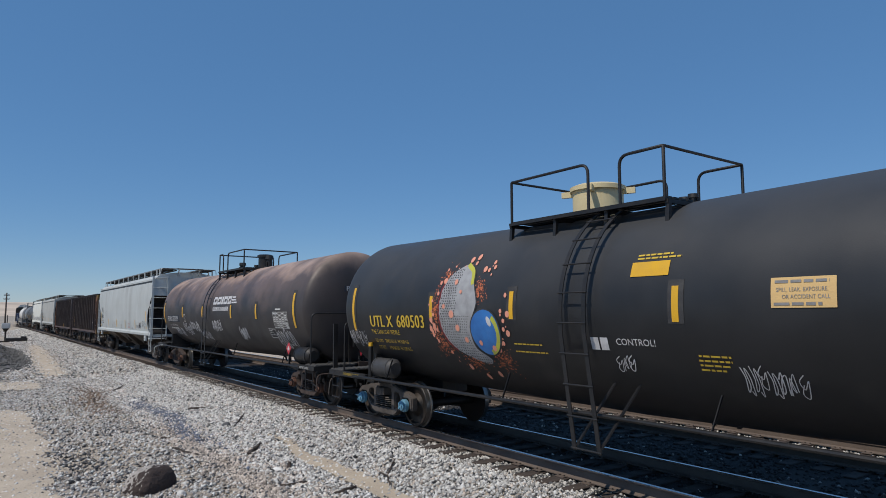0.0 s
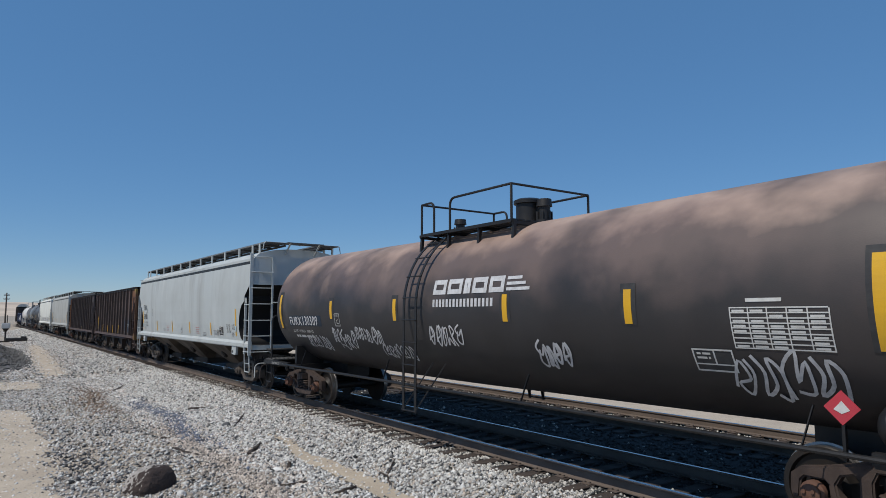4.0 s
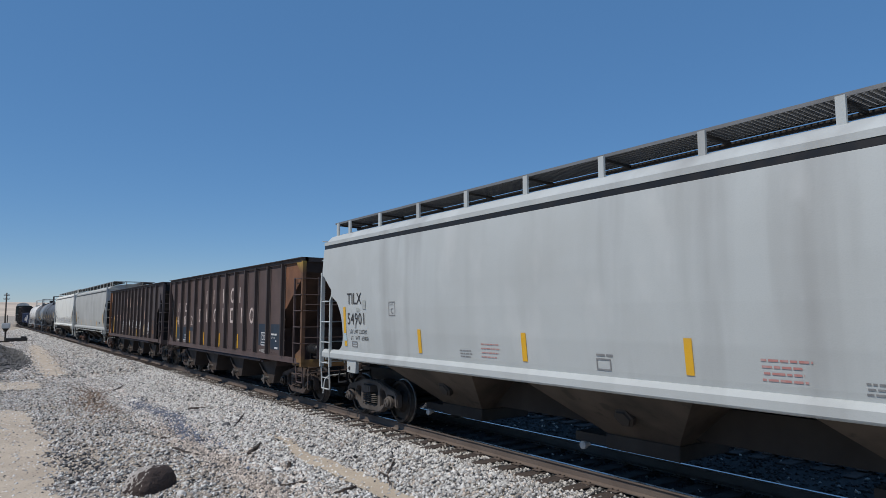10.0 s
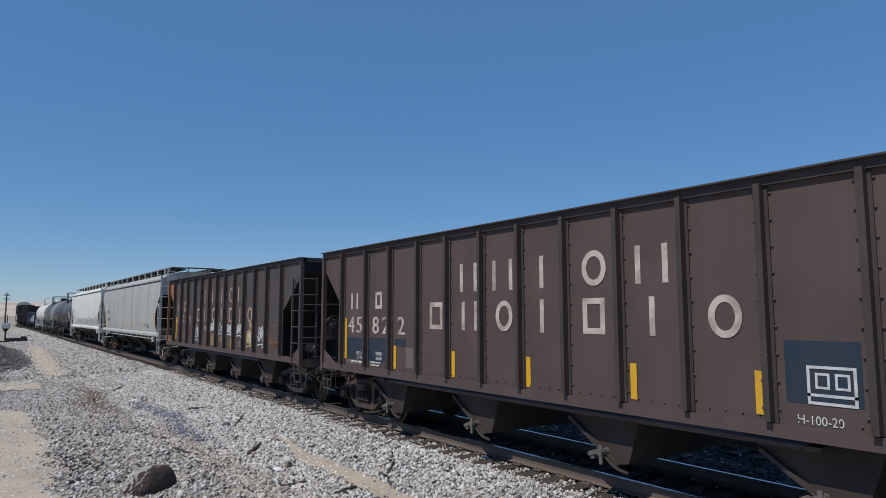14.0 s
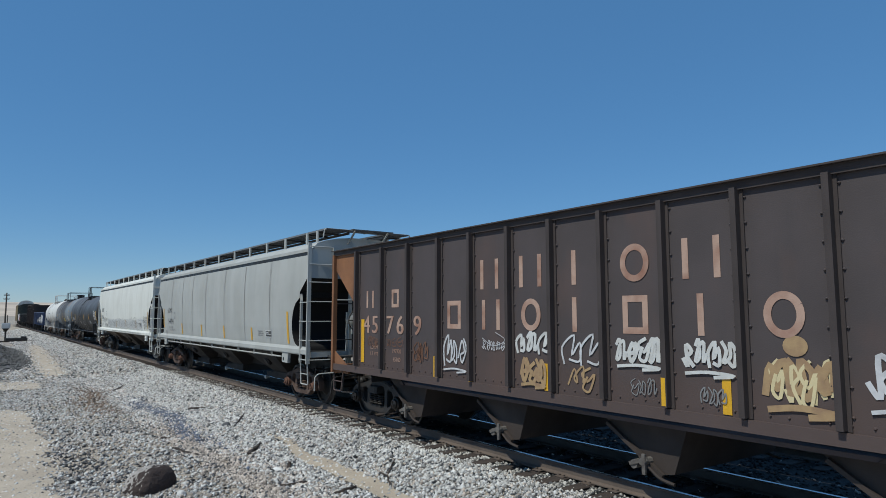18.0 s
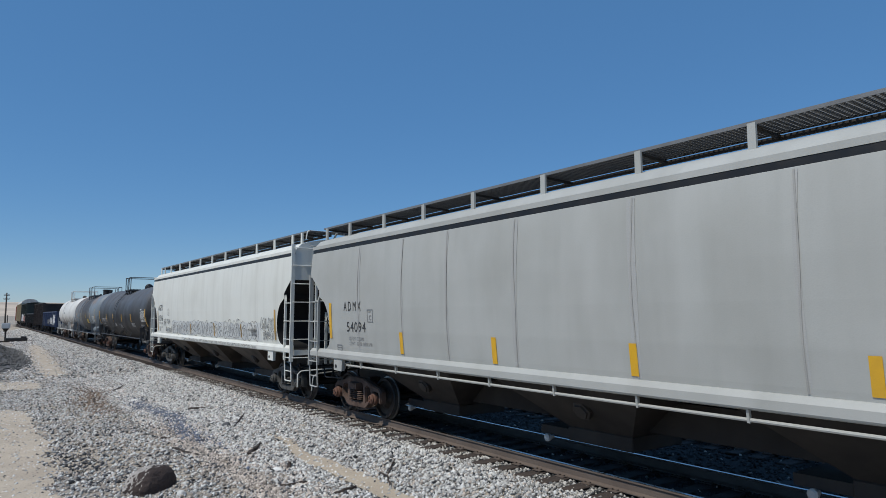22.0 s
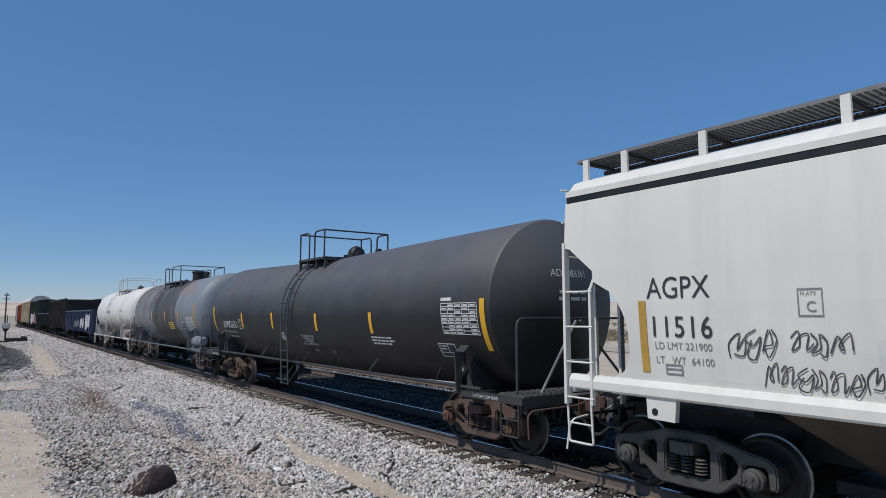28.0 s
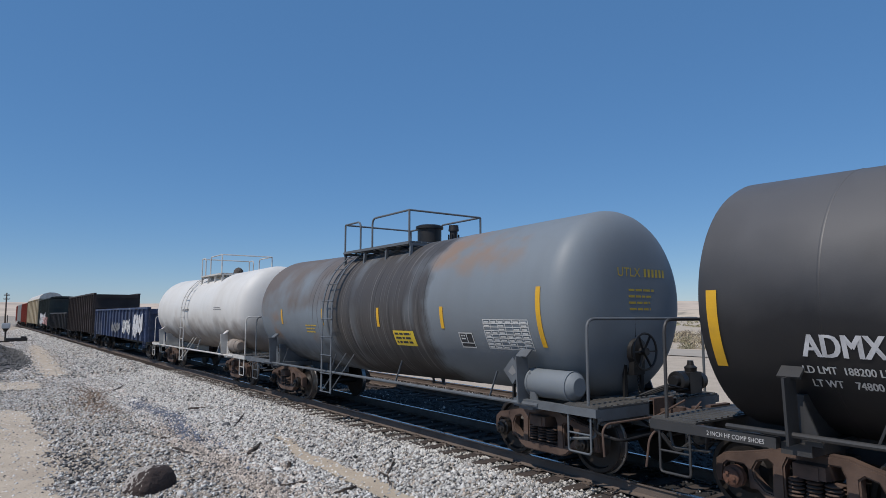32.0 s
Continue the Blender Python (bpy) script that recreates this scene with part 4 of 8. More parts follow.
def covered_hopper(name, label, X0, X1, body_mat, end_mat, gear, cap=None, side_seams=(), extra=None, board=(), train_line=False, wheel_y=None, posts=True, bay_mat=None, drop=0.0, seam_mat=None):
    xc = (X0 + X1) / 2
    car = thing(name, pose(xc, 0, 0), label, "hopper car", "covered hoppers of the train")
    a, b = X0 - xc, X1 - xc
    bay_mat, seam_mat = bay_mat or BAYS, seam_mat or (end_mat, end_mat)
    stands = [x - xc for x in board]
    # side sheets and roof: rows of equal height, the ends cut in under the slope sheets
    zs = sorted({z for z, _ in HW} | {z for z, _ in CUT if z < 3.95})
    rows = [(z, table(HW, z), table(CUT, z)) for z in zs if 1.3 <= z <= 3.95] + [(z, w, 0.0) for z, w in ROOF]
    nx = 24
    bm = B()
    grids = {}
    for s in (-1, 1):
        g = []
        for z, w, c in rows:
            g.append([bm.verts.new((a + c + (b - a - 2 * c) * i / nx, s * w, z)) for i in range(nx + 1)])
        grids[s] = g
        for p, q in zip(g, g[1:]):
            for i in range(nx):
                bm.faces.new((p[i], p[i + 1], q[i + 1], q[i]))
    l, r = grids[-1][-1], grids[1][-1]
    for i in range(nx):
        bm.faces.new((l[i], l[i + 1], r[i + 1], r[i]))
    body = part("body", bm, body_mat, car, smooth=True)
    # gutter shadow line under the eave, put in as a black strip
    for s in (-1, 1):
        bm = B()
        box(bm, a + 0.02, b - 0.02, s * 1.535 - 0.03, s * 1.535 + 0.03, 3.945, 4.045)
        part("eave_shadow_line", bm, IRON, car)
    for s in (-1, 1):
        bm = B()
        prism(bm, [(a + 0.005, 4.048), (b - 0.005, 4.048), (b - 0.005, 4.13), (a + 0.005, 4.13)], s * 1.50, s * 1.572)
        part("eave_flange", bm, body_mat, car)
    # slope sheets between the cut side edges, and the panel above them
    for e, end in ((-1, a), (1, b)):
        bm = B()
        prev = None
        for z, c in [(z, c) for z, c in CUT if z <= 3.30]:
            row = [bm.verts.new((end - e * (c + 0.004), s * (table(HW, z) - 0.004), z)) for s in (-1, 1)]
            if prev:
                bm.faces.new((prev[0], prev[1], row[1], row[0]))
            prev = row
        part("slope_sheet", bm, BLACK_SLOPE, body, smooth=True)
        bm = B()
        ring = [(end, -table(HW, z), z) for z in (3.30, 3.6, 3.95)] + [(end, -w, z) for z, w in ROOF]
        ring = ring + [(x, -y, z) for x, y, z in ring[::-1]]
        bm.faces.new([bm.verts.new(p) for p in ring])
        part("end_panel", bm, end_mat, body)
        # open end frame: shear plate, posts, cross beam, ladders
        for s in (-1, 1):
            bm = B()
            bar(bm, (end + e * 0.0, s * 1.59, 1.10), (end + e * 0.0, s * 1.59, 4.27 if e > 0 else 3.38), 0.10, 0.045)
            part("corner_post", bm, body_mat, car)
            bm = B()
            bar(bm, (end - e * 0.46, s * 1.59, 1.12), (end - e * 0.46, s * 1.59, 2.72), 0.065, 0.04)
            bar(bm, (end - e * 0.46, s * 1.59, 2.70), (end - e * 0.54, s * 1.57, 2.90), 0.06, 0.035)
            stile = part("corner_ladder", bm, body_mat, car)
            for z in (1.20, 1.69, 2.18, 2.67):
                bm = B()
                tube(bm, [(end - e * 0.50, s * 1.615, z), (end + e * 0.02, s * 1.615, z)], 0.015, 6)
                part("rung", bm, body_mat, stile)
        for s in (-1, 1):
            bm = B()
            bar(bm, (end + e * 0.05, s * 0.92, 1.15), (end + e * 0.05, s * 0.92, 4.2), 0.05, 0.06)
            stile = part("end_ladder", bm, body_mat, car)
            for z in (1.20, 1.69, 2.18, 2.69, 3.19, 3.69, 4.17):
                bm = B()
                tube(bm, [(end + e * 0.08, s * 0.90, z), (end + e * 0.05, s * 1.60, z)], 0.015, 6)
                part("rung", bm, body_mat, stile)
        for s in (-1, 1):
            bm = B()
            tube(bm, arc([(end - e * 0.43, s * 1.60, 1.20), (end - e * 0.43, s * 1.57, 0.58), (end + e * 0.0, s * 1.57, 0.58), (end + e * 0.0, s * 1.60, 1.20)], 0.04), 0.018, 6)
            tube(bm, [(end - e * 0.43, s * 1.575, 0.84), (end + e * 0.0, s * 1.575, 0.84)], 0.014, 6)
            part("sill_step", bm, body_mat, car)
        bm = B()
        box(bm, min(end, end - e * 0.08), max(end, end - e * 0.08), -1.50, 1.50, 1.26, 1.40)
        part("end_frame", bm, body_mat, car)
        bm = B()
        box(bm, min(end - e * 0.085, end - e * 1.8), max(end - e * 0.085, end - e * 1.8), -1.47, 1.47, 1.36, 1.40)
        part("shear_plate", bm, IRON, car)
        bm = B()
        tube(bm, [(end + e * 0.08, -0.92, 2.74), (end + e * 0.08, 0.92, 2.74)], 0.018, 6)
        part("end_handrail", bm, body_mat, car)
        for y in (-0.40, 0.06) if posts else ():
            bm = B()
            bar(bm, (end + e * 0.0, y, 1.0 if y < 0 else 2.3), (end + e * 0.0, y, 3.74), 0.09, 0.05)
            part("end_post", bm, body_mat, car)
        bm = B()
        box(bm, min(end - e * 2.6, end + e * 0.25), max(end - e * 2.6, end + e * 0.25), -0.32, 0.32, 0.68, 1.04)
        part("stub_sill", bm, IRON, car)
        bm = B()
        bar(bm, (end, -1.0, 1.25), (end + e * 0.36, -1.0, 1.25), 0.04, 0.06)
        bar(bm, (end, 1.0, 1.25), (end + e * 0.36, 1.0, 1.25), 0.04, 0.06)
        bar(bm, (end + e * 0.02, -1.0, 1.25), (end + e * 0.02, 1.0, 1.25), 0.04, 0.05)
        step = part("crossover_step", bm, IRON, car)
        for i in range(5):
            bm = B()
            bar(bm, (end + e * (0.05 + 0.075 * i), -1.05, 1.285), (end + e * (0.05 + 0.075 * i), 1.05, 1.285), 0.055, 0.03)
            part("slat", bm, DECK, step)
        for s in (-1, 1):
            bm = B()
            x = end - e * 1.535
            prism(bm, [(x - 0.20, 1.06), (x + 0.19, 1.05), (x + 0.215, 1.325), (x - 0.215, 1.325)], s * 1.58, s * 1.50)
            plate = part("jacking_plate", bm, body_mat, car)
            bm = B()
            cyl(bm, (x - 0.09, s * 1.56, 1.15), (x - 0.09, s * 1.586, 1.15), 0.045, 14)
            part("jacking_hole", bm, IRON, plate)
        rigging(car, end, e, IRON, int(abs(X0) * 10) + e, 1.1)
        truck(car, end - e * 1.52, gear, cap)
        coupler(car, end + e * 0.42, e, gear, lever=body_mat)
        if e > 0:
            if wheel_y is not None:
                brake_wheel(car, end + 0.18, wheel_y, 2.2, 1, STEEL_DARK, body_mat)
    # side sill
    for s in (-1, 1):
        bm = B()
        prof = [(1.50, 1.325), (1.60, 1.325), (1.612, 1.345), (1.612, 1.445), (1.56, 1.515), (1.50, 1.525)]
        v = [[bm.verts.new((x, s * y, z)) for y, z in prof] for x in (a + 0.045, b - 0.045)]
        for k in range(6):
            bm.faces.new((v[0][k], v[0][(k + 1) % 6], v[1][(k + 1) % 6], v[1][k]))
        bm.faces.new(v[0])
        bm.faces.new(v[1])
        part("side_sill", bm, body_mat, car)
        if train_line:
            bm = B()
            tube(bm, [(a + 1.9, s * 1.53, 1.20), (b - 1.9, s * 1.53, 1.20)], 0.022, 8)
            part("train_pipe", bm, body_mat, car)
            for i in range(9):
                bm = B()
                x = a + 2.6 + (b - a - 5.2) * i / 8
                bar(bm, (x, s * 1.53, 1.17), (x, s * 1.55, 1.33), 0.05, 0.03)
                part("pipe_clamp", bm, body_mat, car)
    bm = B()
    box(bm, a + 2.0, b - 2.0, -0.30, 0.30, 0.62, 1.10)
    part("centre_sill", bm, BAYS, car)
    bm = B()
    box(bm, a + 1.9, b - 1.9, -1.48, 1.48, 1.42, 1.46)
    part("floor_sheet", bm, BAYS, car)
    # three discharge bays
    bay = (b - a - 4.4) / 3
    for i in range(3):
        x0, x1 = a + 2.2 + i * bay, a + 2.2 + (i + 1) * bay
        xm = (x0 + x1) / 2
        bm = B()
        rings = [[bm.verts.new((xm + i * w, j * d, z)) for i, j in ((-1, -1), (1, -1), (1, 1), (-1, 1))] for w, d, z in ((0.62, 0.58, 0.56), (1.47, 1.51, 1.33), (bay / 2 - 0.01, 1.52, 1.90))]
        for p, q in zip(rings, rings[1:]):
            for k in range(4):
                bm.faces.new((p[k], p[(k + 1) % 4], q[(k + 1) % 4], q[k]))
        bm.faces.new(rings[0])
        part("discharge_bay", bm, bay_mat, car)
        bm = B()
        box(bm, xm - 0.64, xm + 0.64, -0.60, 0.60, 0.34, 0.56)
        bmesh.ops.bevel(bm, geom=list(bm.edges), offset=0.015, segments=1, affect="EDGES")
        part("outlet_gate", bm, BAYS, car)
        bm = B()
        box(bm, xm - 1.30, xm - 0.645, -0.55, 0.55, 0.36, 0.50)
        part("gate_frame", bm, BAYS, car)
        for s in (-1, 1):
            bm = B()
            lathe(bm, (xm - 1.02, s * 0.55, 0.33), (xm - 1.02, s * 0.72, 0.33), ((0, 0.03), (0.5, 0.03), (0.55, 0.06), (0.9, 0.065), (1, 0.04)), 10)
            part("gate_capstan", bm, WHITEFIT, car)
            bm = B()
            lathe(bm, (xm + 0.1, s * 1.02, 0.96), (xm + 0.1, s * 1.12, 0.90), ((0, 0.17), (0.7, 0.17), (0.8, 0.13), (1, 0.12)), 6)
            part("inspection_cover", bm, STEEL_DARK, car)
    # running boards on posts, with bar gratings
    p0, p1 = a - 0.05, b + 0.28
    for s in (-1, 1):
        for x in stands:
            bm = B()
            box(bm, x - 0.05, x + 0.05, s * 1.27 - 0.02, s * 1.27 + 0.02, 4.26, 4.625)
            part("running_board_post", bm, body_mat, car)
    for s in (-1, 1):
        bm = B()
        bar(bm, (p0, s * 0.585, 4.632), (p1, s * 0.585, 4.632), 0.014, 0.045)
        walkway = part("running_board", bm, GRATING, car)
        n = int((p1 - p0) / 0.072)
        if s < 0:
            for i in range(n + 1):
                part("cross_bar", shared("cross_bar", cross_bar_mesh), None, walkway).location = (p0 + (p1 - p0) * i / n, 0, -drop)
        else:
            bm = B()
            for i in range(n + 1):
                x = p0 + (p1 - p0) * i / n
                bar(bm, (x, 0.60, 4.63), (x, 1.24, 4.63), 0.024, 0.03)
            tagged(part("cross_bar", bm, GRATING, walkway), kind="stuff")
        for k in range(11):
            bm = B()
            y = s * (0.60 + 0.0585 * k)
            bar(bm, (p0, y, 4.635), (p1, y, 4.635), 0.022, 0.012)
            part("grating_bar", bm, EDGE_GREY, walkway)
        bm = B()
        bar(bm, (p0, s * 1.2475, 4.632), (p1, s * 1.2475, 4.632), 0.012, 0.045)
        part("board_edge", bm, EDGE_GREY, walkway)
        bm = B()
        bar(bm, (p0, s * 0.62, 4.55), (p1, s * 0.62, 4.55), 0.05, 0.06)
        part("board_bearer", bm, STEEL_DARK, car)
        for x in stands:
            bm = B()
            bar(bm, (x, s * 1.25, 4.58), (x, s * 0.62, 4.56), 0.05, 0.04)
            part("board_bracket", bm, STEEL_DARK, car)
    bm = B()
    end = p1 - 0.3
    bar(bm, (end - 0.02, 0.0, 4.625), (end + 0.54, 0.0, 4.625), 0.02, 0.045)
    board_end = part("end_running_board", bm, GRATING, car)
    for y in (-0.6, 0.6):
        bm = B()
        bar(bm, (end - 0.02, y, 4.625), (end + 0.54, y, 4.625), 0.02, 0.045)
        part("edge_bar", bm, GRATING, board_end)
    for k in range(9):
        bm = B()
        x = end + 0.065 * k
        bar(bm, (x, -0.62, 4.63), (x, 0.62, 4.63), 0.02, 0.03)
        part("slat", bm, GRATING, board_end)
    for s in (-1, 1):
        bm = B()
        bar(bm, (b + 0.02, s * 0.5, 4.30), (b + 0.42, s * 0.5, 4.61), 0.045, 0.03)
        part("board_strut", bm, body_mat, car)
        bm = B()
        tube(bm, arc([(b + 0.26, s * 0.62, 4.64), (b + 0.26, s * 1.30, 4.64), (b + 0.26, s * 1.34, 4.40)], 0.06), 0.016, 6)
        part("roof_grab_iron", bm, body_mat, car)
    k = 8
    for i in range(k):
        bm = B()
        x0 = a + 0.6 + (b - a - 1.2) * i / k
        prism(bm, [(x0 + 0.02, 4.45), (x0 + (b - a - 1.2) / k - 0.04, 4.45), (x0 + (b - a - 1.2) / k - 0.04, 4.52), (x0 + 0.02, 4.52)], -0.3, 0.3)
        part("roof_hatch", bm, body_mat, car)
    # weld lines of the side panels
    for x in side_seams:
        marking("grime_streak", seam_mat[1], body, lambda bm: stroke(bm, hopper_surface, [(x - xc + 0.015 * math.sin(2 * z + x), z) for z in np.linspace(1.54, 3.93, 22)], 0.09 + 0.04 * math.sin(x * 5), 0.001))
        marking("weld_line", seam_mat[0], body, lambda bm: stroke(bm, hopper_surface, [(x - xc + 0.012 * math.sin(3 * z + x), z) for z in np.linspace(1.54, 3.93, 22)], 0.022, 0.008))
    if extra:
        extra(car, body, lambda x, z, eps=0.0: hopper_surface(x - xc, z, eps), xc)
    if drop:
        # a slightly lower roof
        for o in car.children_recursive:
            if o.type == "MESH" and o.data.users == 1:
                for v in o.data.vertices:
                    v.co.z -= drop * max(0.0, min(1.0, (v.co.z - 3.3) / 0.6))
    CARS.append((car, xc))
    return car


# ---------- open-top ribbed hopper cars ----------
def open_hopper(name, label, X0, X1, mat, end_mat, rear_mat, gear, rib_x, extra=None, corner=None, wheel=True):
    xc = (X0 + X1) / 2
    car = thing(name, pose(xc, 0, 0), label, "hopper car", "open hoppers of the train")
    a, b = X0 - xc, X1 - xc
    Y, zt, zb = 1.50, 3.78, 1.20
    ribs = [x - xc for x in rib_x]
    r0, r1 = min(ribs), max(ribs)
    rusty, corner = corner is not None, corner or mat
    for s in (1, -1):
        bm = B()
        prism(bm, [(r0, zb), (r1, zb), (r1, zt), (r0, zt)], s * Y, s * (Y - 0.02))
        side = part("side_sheet", bm, mat, car)
    for s in (-1, 1):
        bm = B()
        box(bm, a, b, s * (Y - 0.02) - 0.07, s * (Y - 0.02) + 0.07 if s > 0 else s * (Y - 0.02) + 0.07, zt - 0.02, zt + 0.08)
        box(bm, a, b, s * Y - 0.11, s * Y + 0.11, zt + 0.08, zt + 0.10)
        part("top_chord", bm, SHADE_BROWN, car)
        for x in ribs:
            bm = B()
            box(bm, x - 0.035, x + 0.035, min(s * Y, s * 1.615), max(s * Y, s * 1.615), zb + 0.02, zt)
            box(bm, x - 0.075, x + 0.075, min(s * (Y + 0.002), s * 1.52), max(s * (Y + 0.002), s * 1.52), zb + 0.01, zt)
            part("rib", bm, SHADE_BROWN, car)
        bm = B()
        for x in ribs:
            for dx in (-0.06, 0.06):
                for i in range(9):
                    z = zb + 0.15 + i * 0.29
                    lathe(bm, (x + dx * 1.0 + (0.03 if dx > 0 else -0.03), s * Y, z), (x + dx + (0.03 if dx > 0 else -0.03), s * (Y + 0.025), z), ((0, 0.018), (0.6, 0.015), (1, 0.004)), 6)
        x = r0 + 0.1
        while x < r1:
            lathe(bm, (x, s * Y, zb + 0.07), (x, s * (Y + 0.018), zb + 0.07), ((0, 0.018), (1, 0.008)), 6)
            x += 0.2
        tagged(part("rivet_row", bm, mat, side), kind="stuff")
        bm = B()
        box(bm, a + 0.05, b - 0.05, s * 1.49 - 0.06, s * 1.49 + 0.06, zb - 0.14, zb)
        part("side_sill", bm, mat, car)
    for e, end, rr, m in ((-1, a, r0, rear_mat), (1, b, r1, end_mat)):
        # triangular end sheet above the slope, and the slope sheet itself
        for s in (-1, 1):
            bm = B()
            tri = [(rr, zt), (end - e * 0.02, zt), (end - e * 0.02, zt - 0.32), (rr, zt - 1.35)]
            prism(bm, tri if e * s > 0 else tri[::-1], s * Y, s * (Y - 0.015))
            part("end_side_sheet", bm, m, car)
        bm = B()
        v = [bm.verts.new(p) for p in ((end - e * 0.04, -Y + 0.02, zt - 0.3), (end - e * 0.04, Y - 0.02, zt - 0.3), (rr - e * 1.9, Y - 0.02, 0.95), (rr - e * 1.9, -Y + 0.02, 0.95))]
        bm.faces.new(v)
        w = [bm.verts.new(p) for p in ((end - e * 0.04, -Y + 0.02, zt - 0.3), (end - e * 0.04, Y - 0.02, zt - 0.3), (end - e * 0.04, Y - 0.02, zt + 0.06), (end - e * 0.04, -Y + 0.02, zt + 0.06))]
        bm.faces.new(w)
        part("slope_sheet", bm, RUST_SLOPE if rusty and e > 0 else SLOPE_DARK, car)
        bm = B()
        box(bm, min(end, end - e * 0.1), max(end, end - e * 0.1), -Y, Y, zt - 0.02, zt + 0.10)
        part("end_chord", bm, SHADE_BROWN, car)
        for s in (-1, 1):
            bm = B()
            bar(bm, (end - e * 0.04, s * 1.52, zb - 0.2), (end - e * 0.04, s * 1.52, zt), 0.10, 0.09)
            part("corner_post", bm, corner if e > 0 else rear_mat, car)
        for s in (-1, 1) if rusty and e > 0 else ():
            bm = B()
            prism(bm, [(end - 0.42, zt - 0.03), (end - 0.09, zt - 0.34), (end + 0.006, zt - 0.34), (end + 0.006, zt - 0.03)], min(s * 1.503, s * 1.572), max(s * 1.503, s * 1.572))
            part("top_gusset", bm, corner, car)
            bm = B()
            box(bm, end - 0.30, end + 0.012, min(s * 1.50, s * 1.575), max(s * 1.50, s * 1.575), zb - 0.10, zb + 0.03)
            part("ladder_bracket", bm, corner, car)
        for s in (-1, 1):
            bm = B()
            y = s * 0.6 if e < 0 else (-0.23 if s < 0 else 0.36)
            bar(bm, (end - e * 0.06, y, zb - 0.1), (end - e * 0.06, y, zt - 0.05), 0.15 if s < 0 else 0.10, 0.06)
            part("end_strut", bm, mat, car)
            if e < 0:
                bm = B()
                bar(bm, (end - e * 0.15, s * 0.6, zb), (rr - e * 0.5, s * 0.55, 2.2), 0.12, 0.06)
                part("diagonal_strut", bm, SLOPE_DARK, car)
                bm = B()
                bar(bm, (end - e * 0.12, s * 0.2, zb), (end - e * 0.12, s * 0.2, zt - 0.3), 0.07, 0.06)
                part("end_post", bm, mat, car)
        for s in (-1, 1) if e > 0 else (1,):
            bm = B()
            xl = end - e * 0.52
            bar(bm, (xl, s * 1.56, zb - 0.1), (xl, s * 1.56, 3.35), 0.05, 0.04)
            side_stile = part("corner_ladder", bm, mat, car)
            bm = B()
            bar(bm, (end + e * 0.01, s * 1.1, zb), (end + e * 0.01, s * 1.1, 3.35), 0.05, 0.04)
            end_stile = part("end_ladder", bm, mat, car)
            z = zb + 0.4
            while z < 3.4:
                bm = B()
                tube(bm, [(xl, s * 1.58, z), (end - e * 0.02, s * 1.58, z)], 0.014, 6)
                part("rung", bm, mat, side_stile)
                bm = B()
                tube(bm, [(end + e * 0.03, s * 1.54, z), (end + e * 0.03, s * 1.1, z)], 0.014, 6)
                part("rung", bm, mat, end_stile)
                z += 0.428
        for s in (-1, 1):
            bm = B()
            tube(bm, arc([(end - e * 0.52, s * 1.5, zb - 0.1), (end - e * 0.42, s * 1.5, 0.58), (end - e * 0.05, s * 1.5, 0.58), (end - e * 0.05, s * 1.5, zb - 0.15)], 0.04), 0.018, 6)
            tube(bm, [(end - e * 0.46, s * 1.5, 0.80), (end - e * 0.05, s * 1.5, 0.80)], 0.014, 6)
            part("sill_step", bm, mat, car)
        bm = B()
        tube(bm, [(end + e * 0.04, -1.5, 2.62), (end + e * 0.04, 1.5, 2.62)], 0.016, 6)
        tube(bm, [(end + e * 0.04, -1.5, 1.75), (end + e * 0.04, 1.5, 1.75)], 0.014, 6)
        part("end_grab_iron", bm, mat, car)
        bm = B()
        box(bm, min(end, end - e * 0.14), max(end, end - e * 0.14), -1.5, 1.5, zb - 0.22, zb - 0.02)
        box(bm, min(end - e * 0.14, end - e * 0.75), max(end - e * 0.14, end - e * 0.75), -1.5, -1.44, zb - 0.2, zb - 0.03)
        part("end_sill", bm, corner if e > 0 else rear_mat, car)
        bm = B()
        box(bm, min(rr, end - e * 0.15), max(rr, end - e * 0.15), -0.62, 0.62, zb - 0.06, zb - 0.03)
        part("end_floor", bm, SLOPE_DARK, car)
        for s in (-1, 1):
            bm = B()
            tri = [(end - e * 0.09, zb - 0.2), (end - e * 0.80, zb - 0.03), (end - e * 0.09, zb + 0.30)]
            prism(bm, tri if e * s < 0 else tri[::-1], s * 1.502, s * 1.515)
            part("corner_gusset", bm, corner if e > 0 else rear_mat, car)
        bm = B()
        box(bm, rr - e * 0.55 - 0.02, rr - e * 0.55 + 0.02, -1.46, 1.46, 0.9, 1.98)
        part("bulkhead", bm, RUST_SLOPE if rusty and e > 0 else SLOPE_DARK, car)
        bm = B()
        box(bm, min(rr - e * 1.5, end + e * 0.3), max(rr - e * 1.5, end + e * 0.3), -0.32, 0.32, 0.68, 1.04)
        part("stub_sill", bm, STEEL_DARK, car)
        rigging(car, end, e, gear, int(abs(X0) * 10) + e, 1.0)
        truck(car, end - e * 1.35, gear)
        coupler(car, end + e * 0.48, e, gear)
        if e > 0:
            if wheel:
                brake_wheel(car, end + 0.1, -0.60, 2.04, 1, STEEL_DARK, mat)
            reservoir(car, end - 0.95, end - 0.3, -0.9, 1.42, 0.13, IRON)
    # floor between the slopes, discharge bays with their doors
    bm = B()
    box(bm, r0 + 1.7, r1 - 1.7, -1.45, 1.45, 0.95, 1.0)
    part("floor_sheet", bm, mat, car)
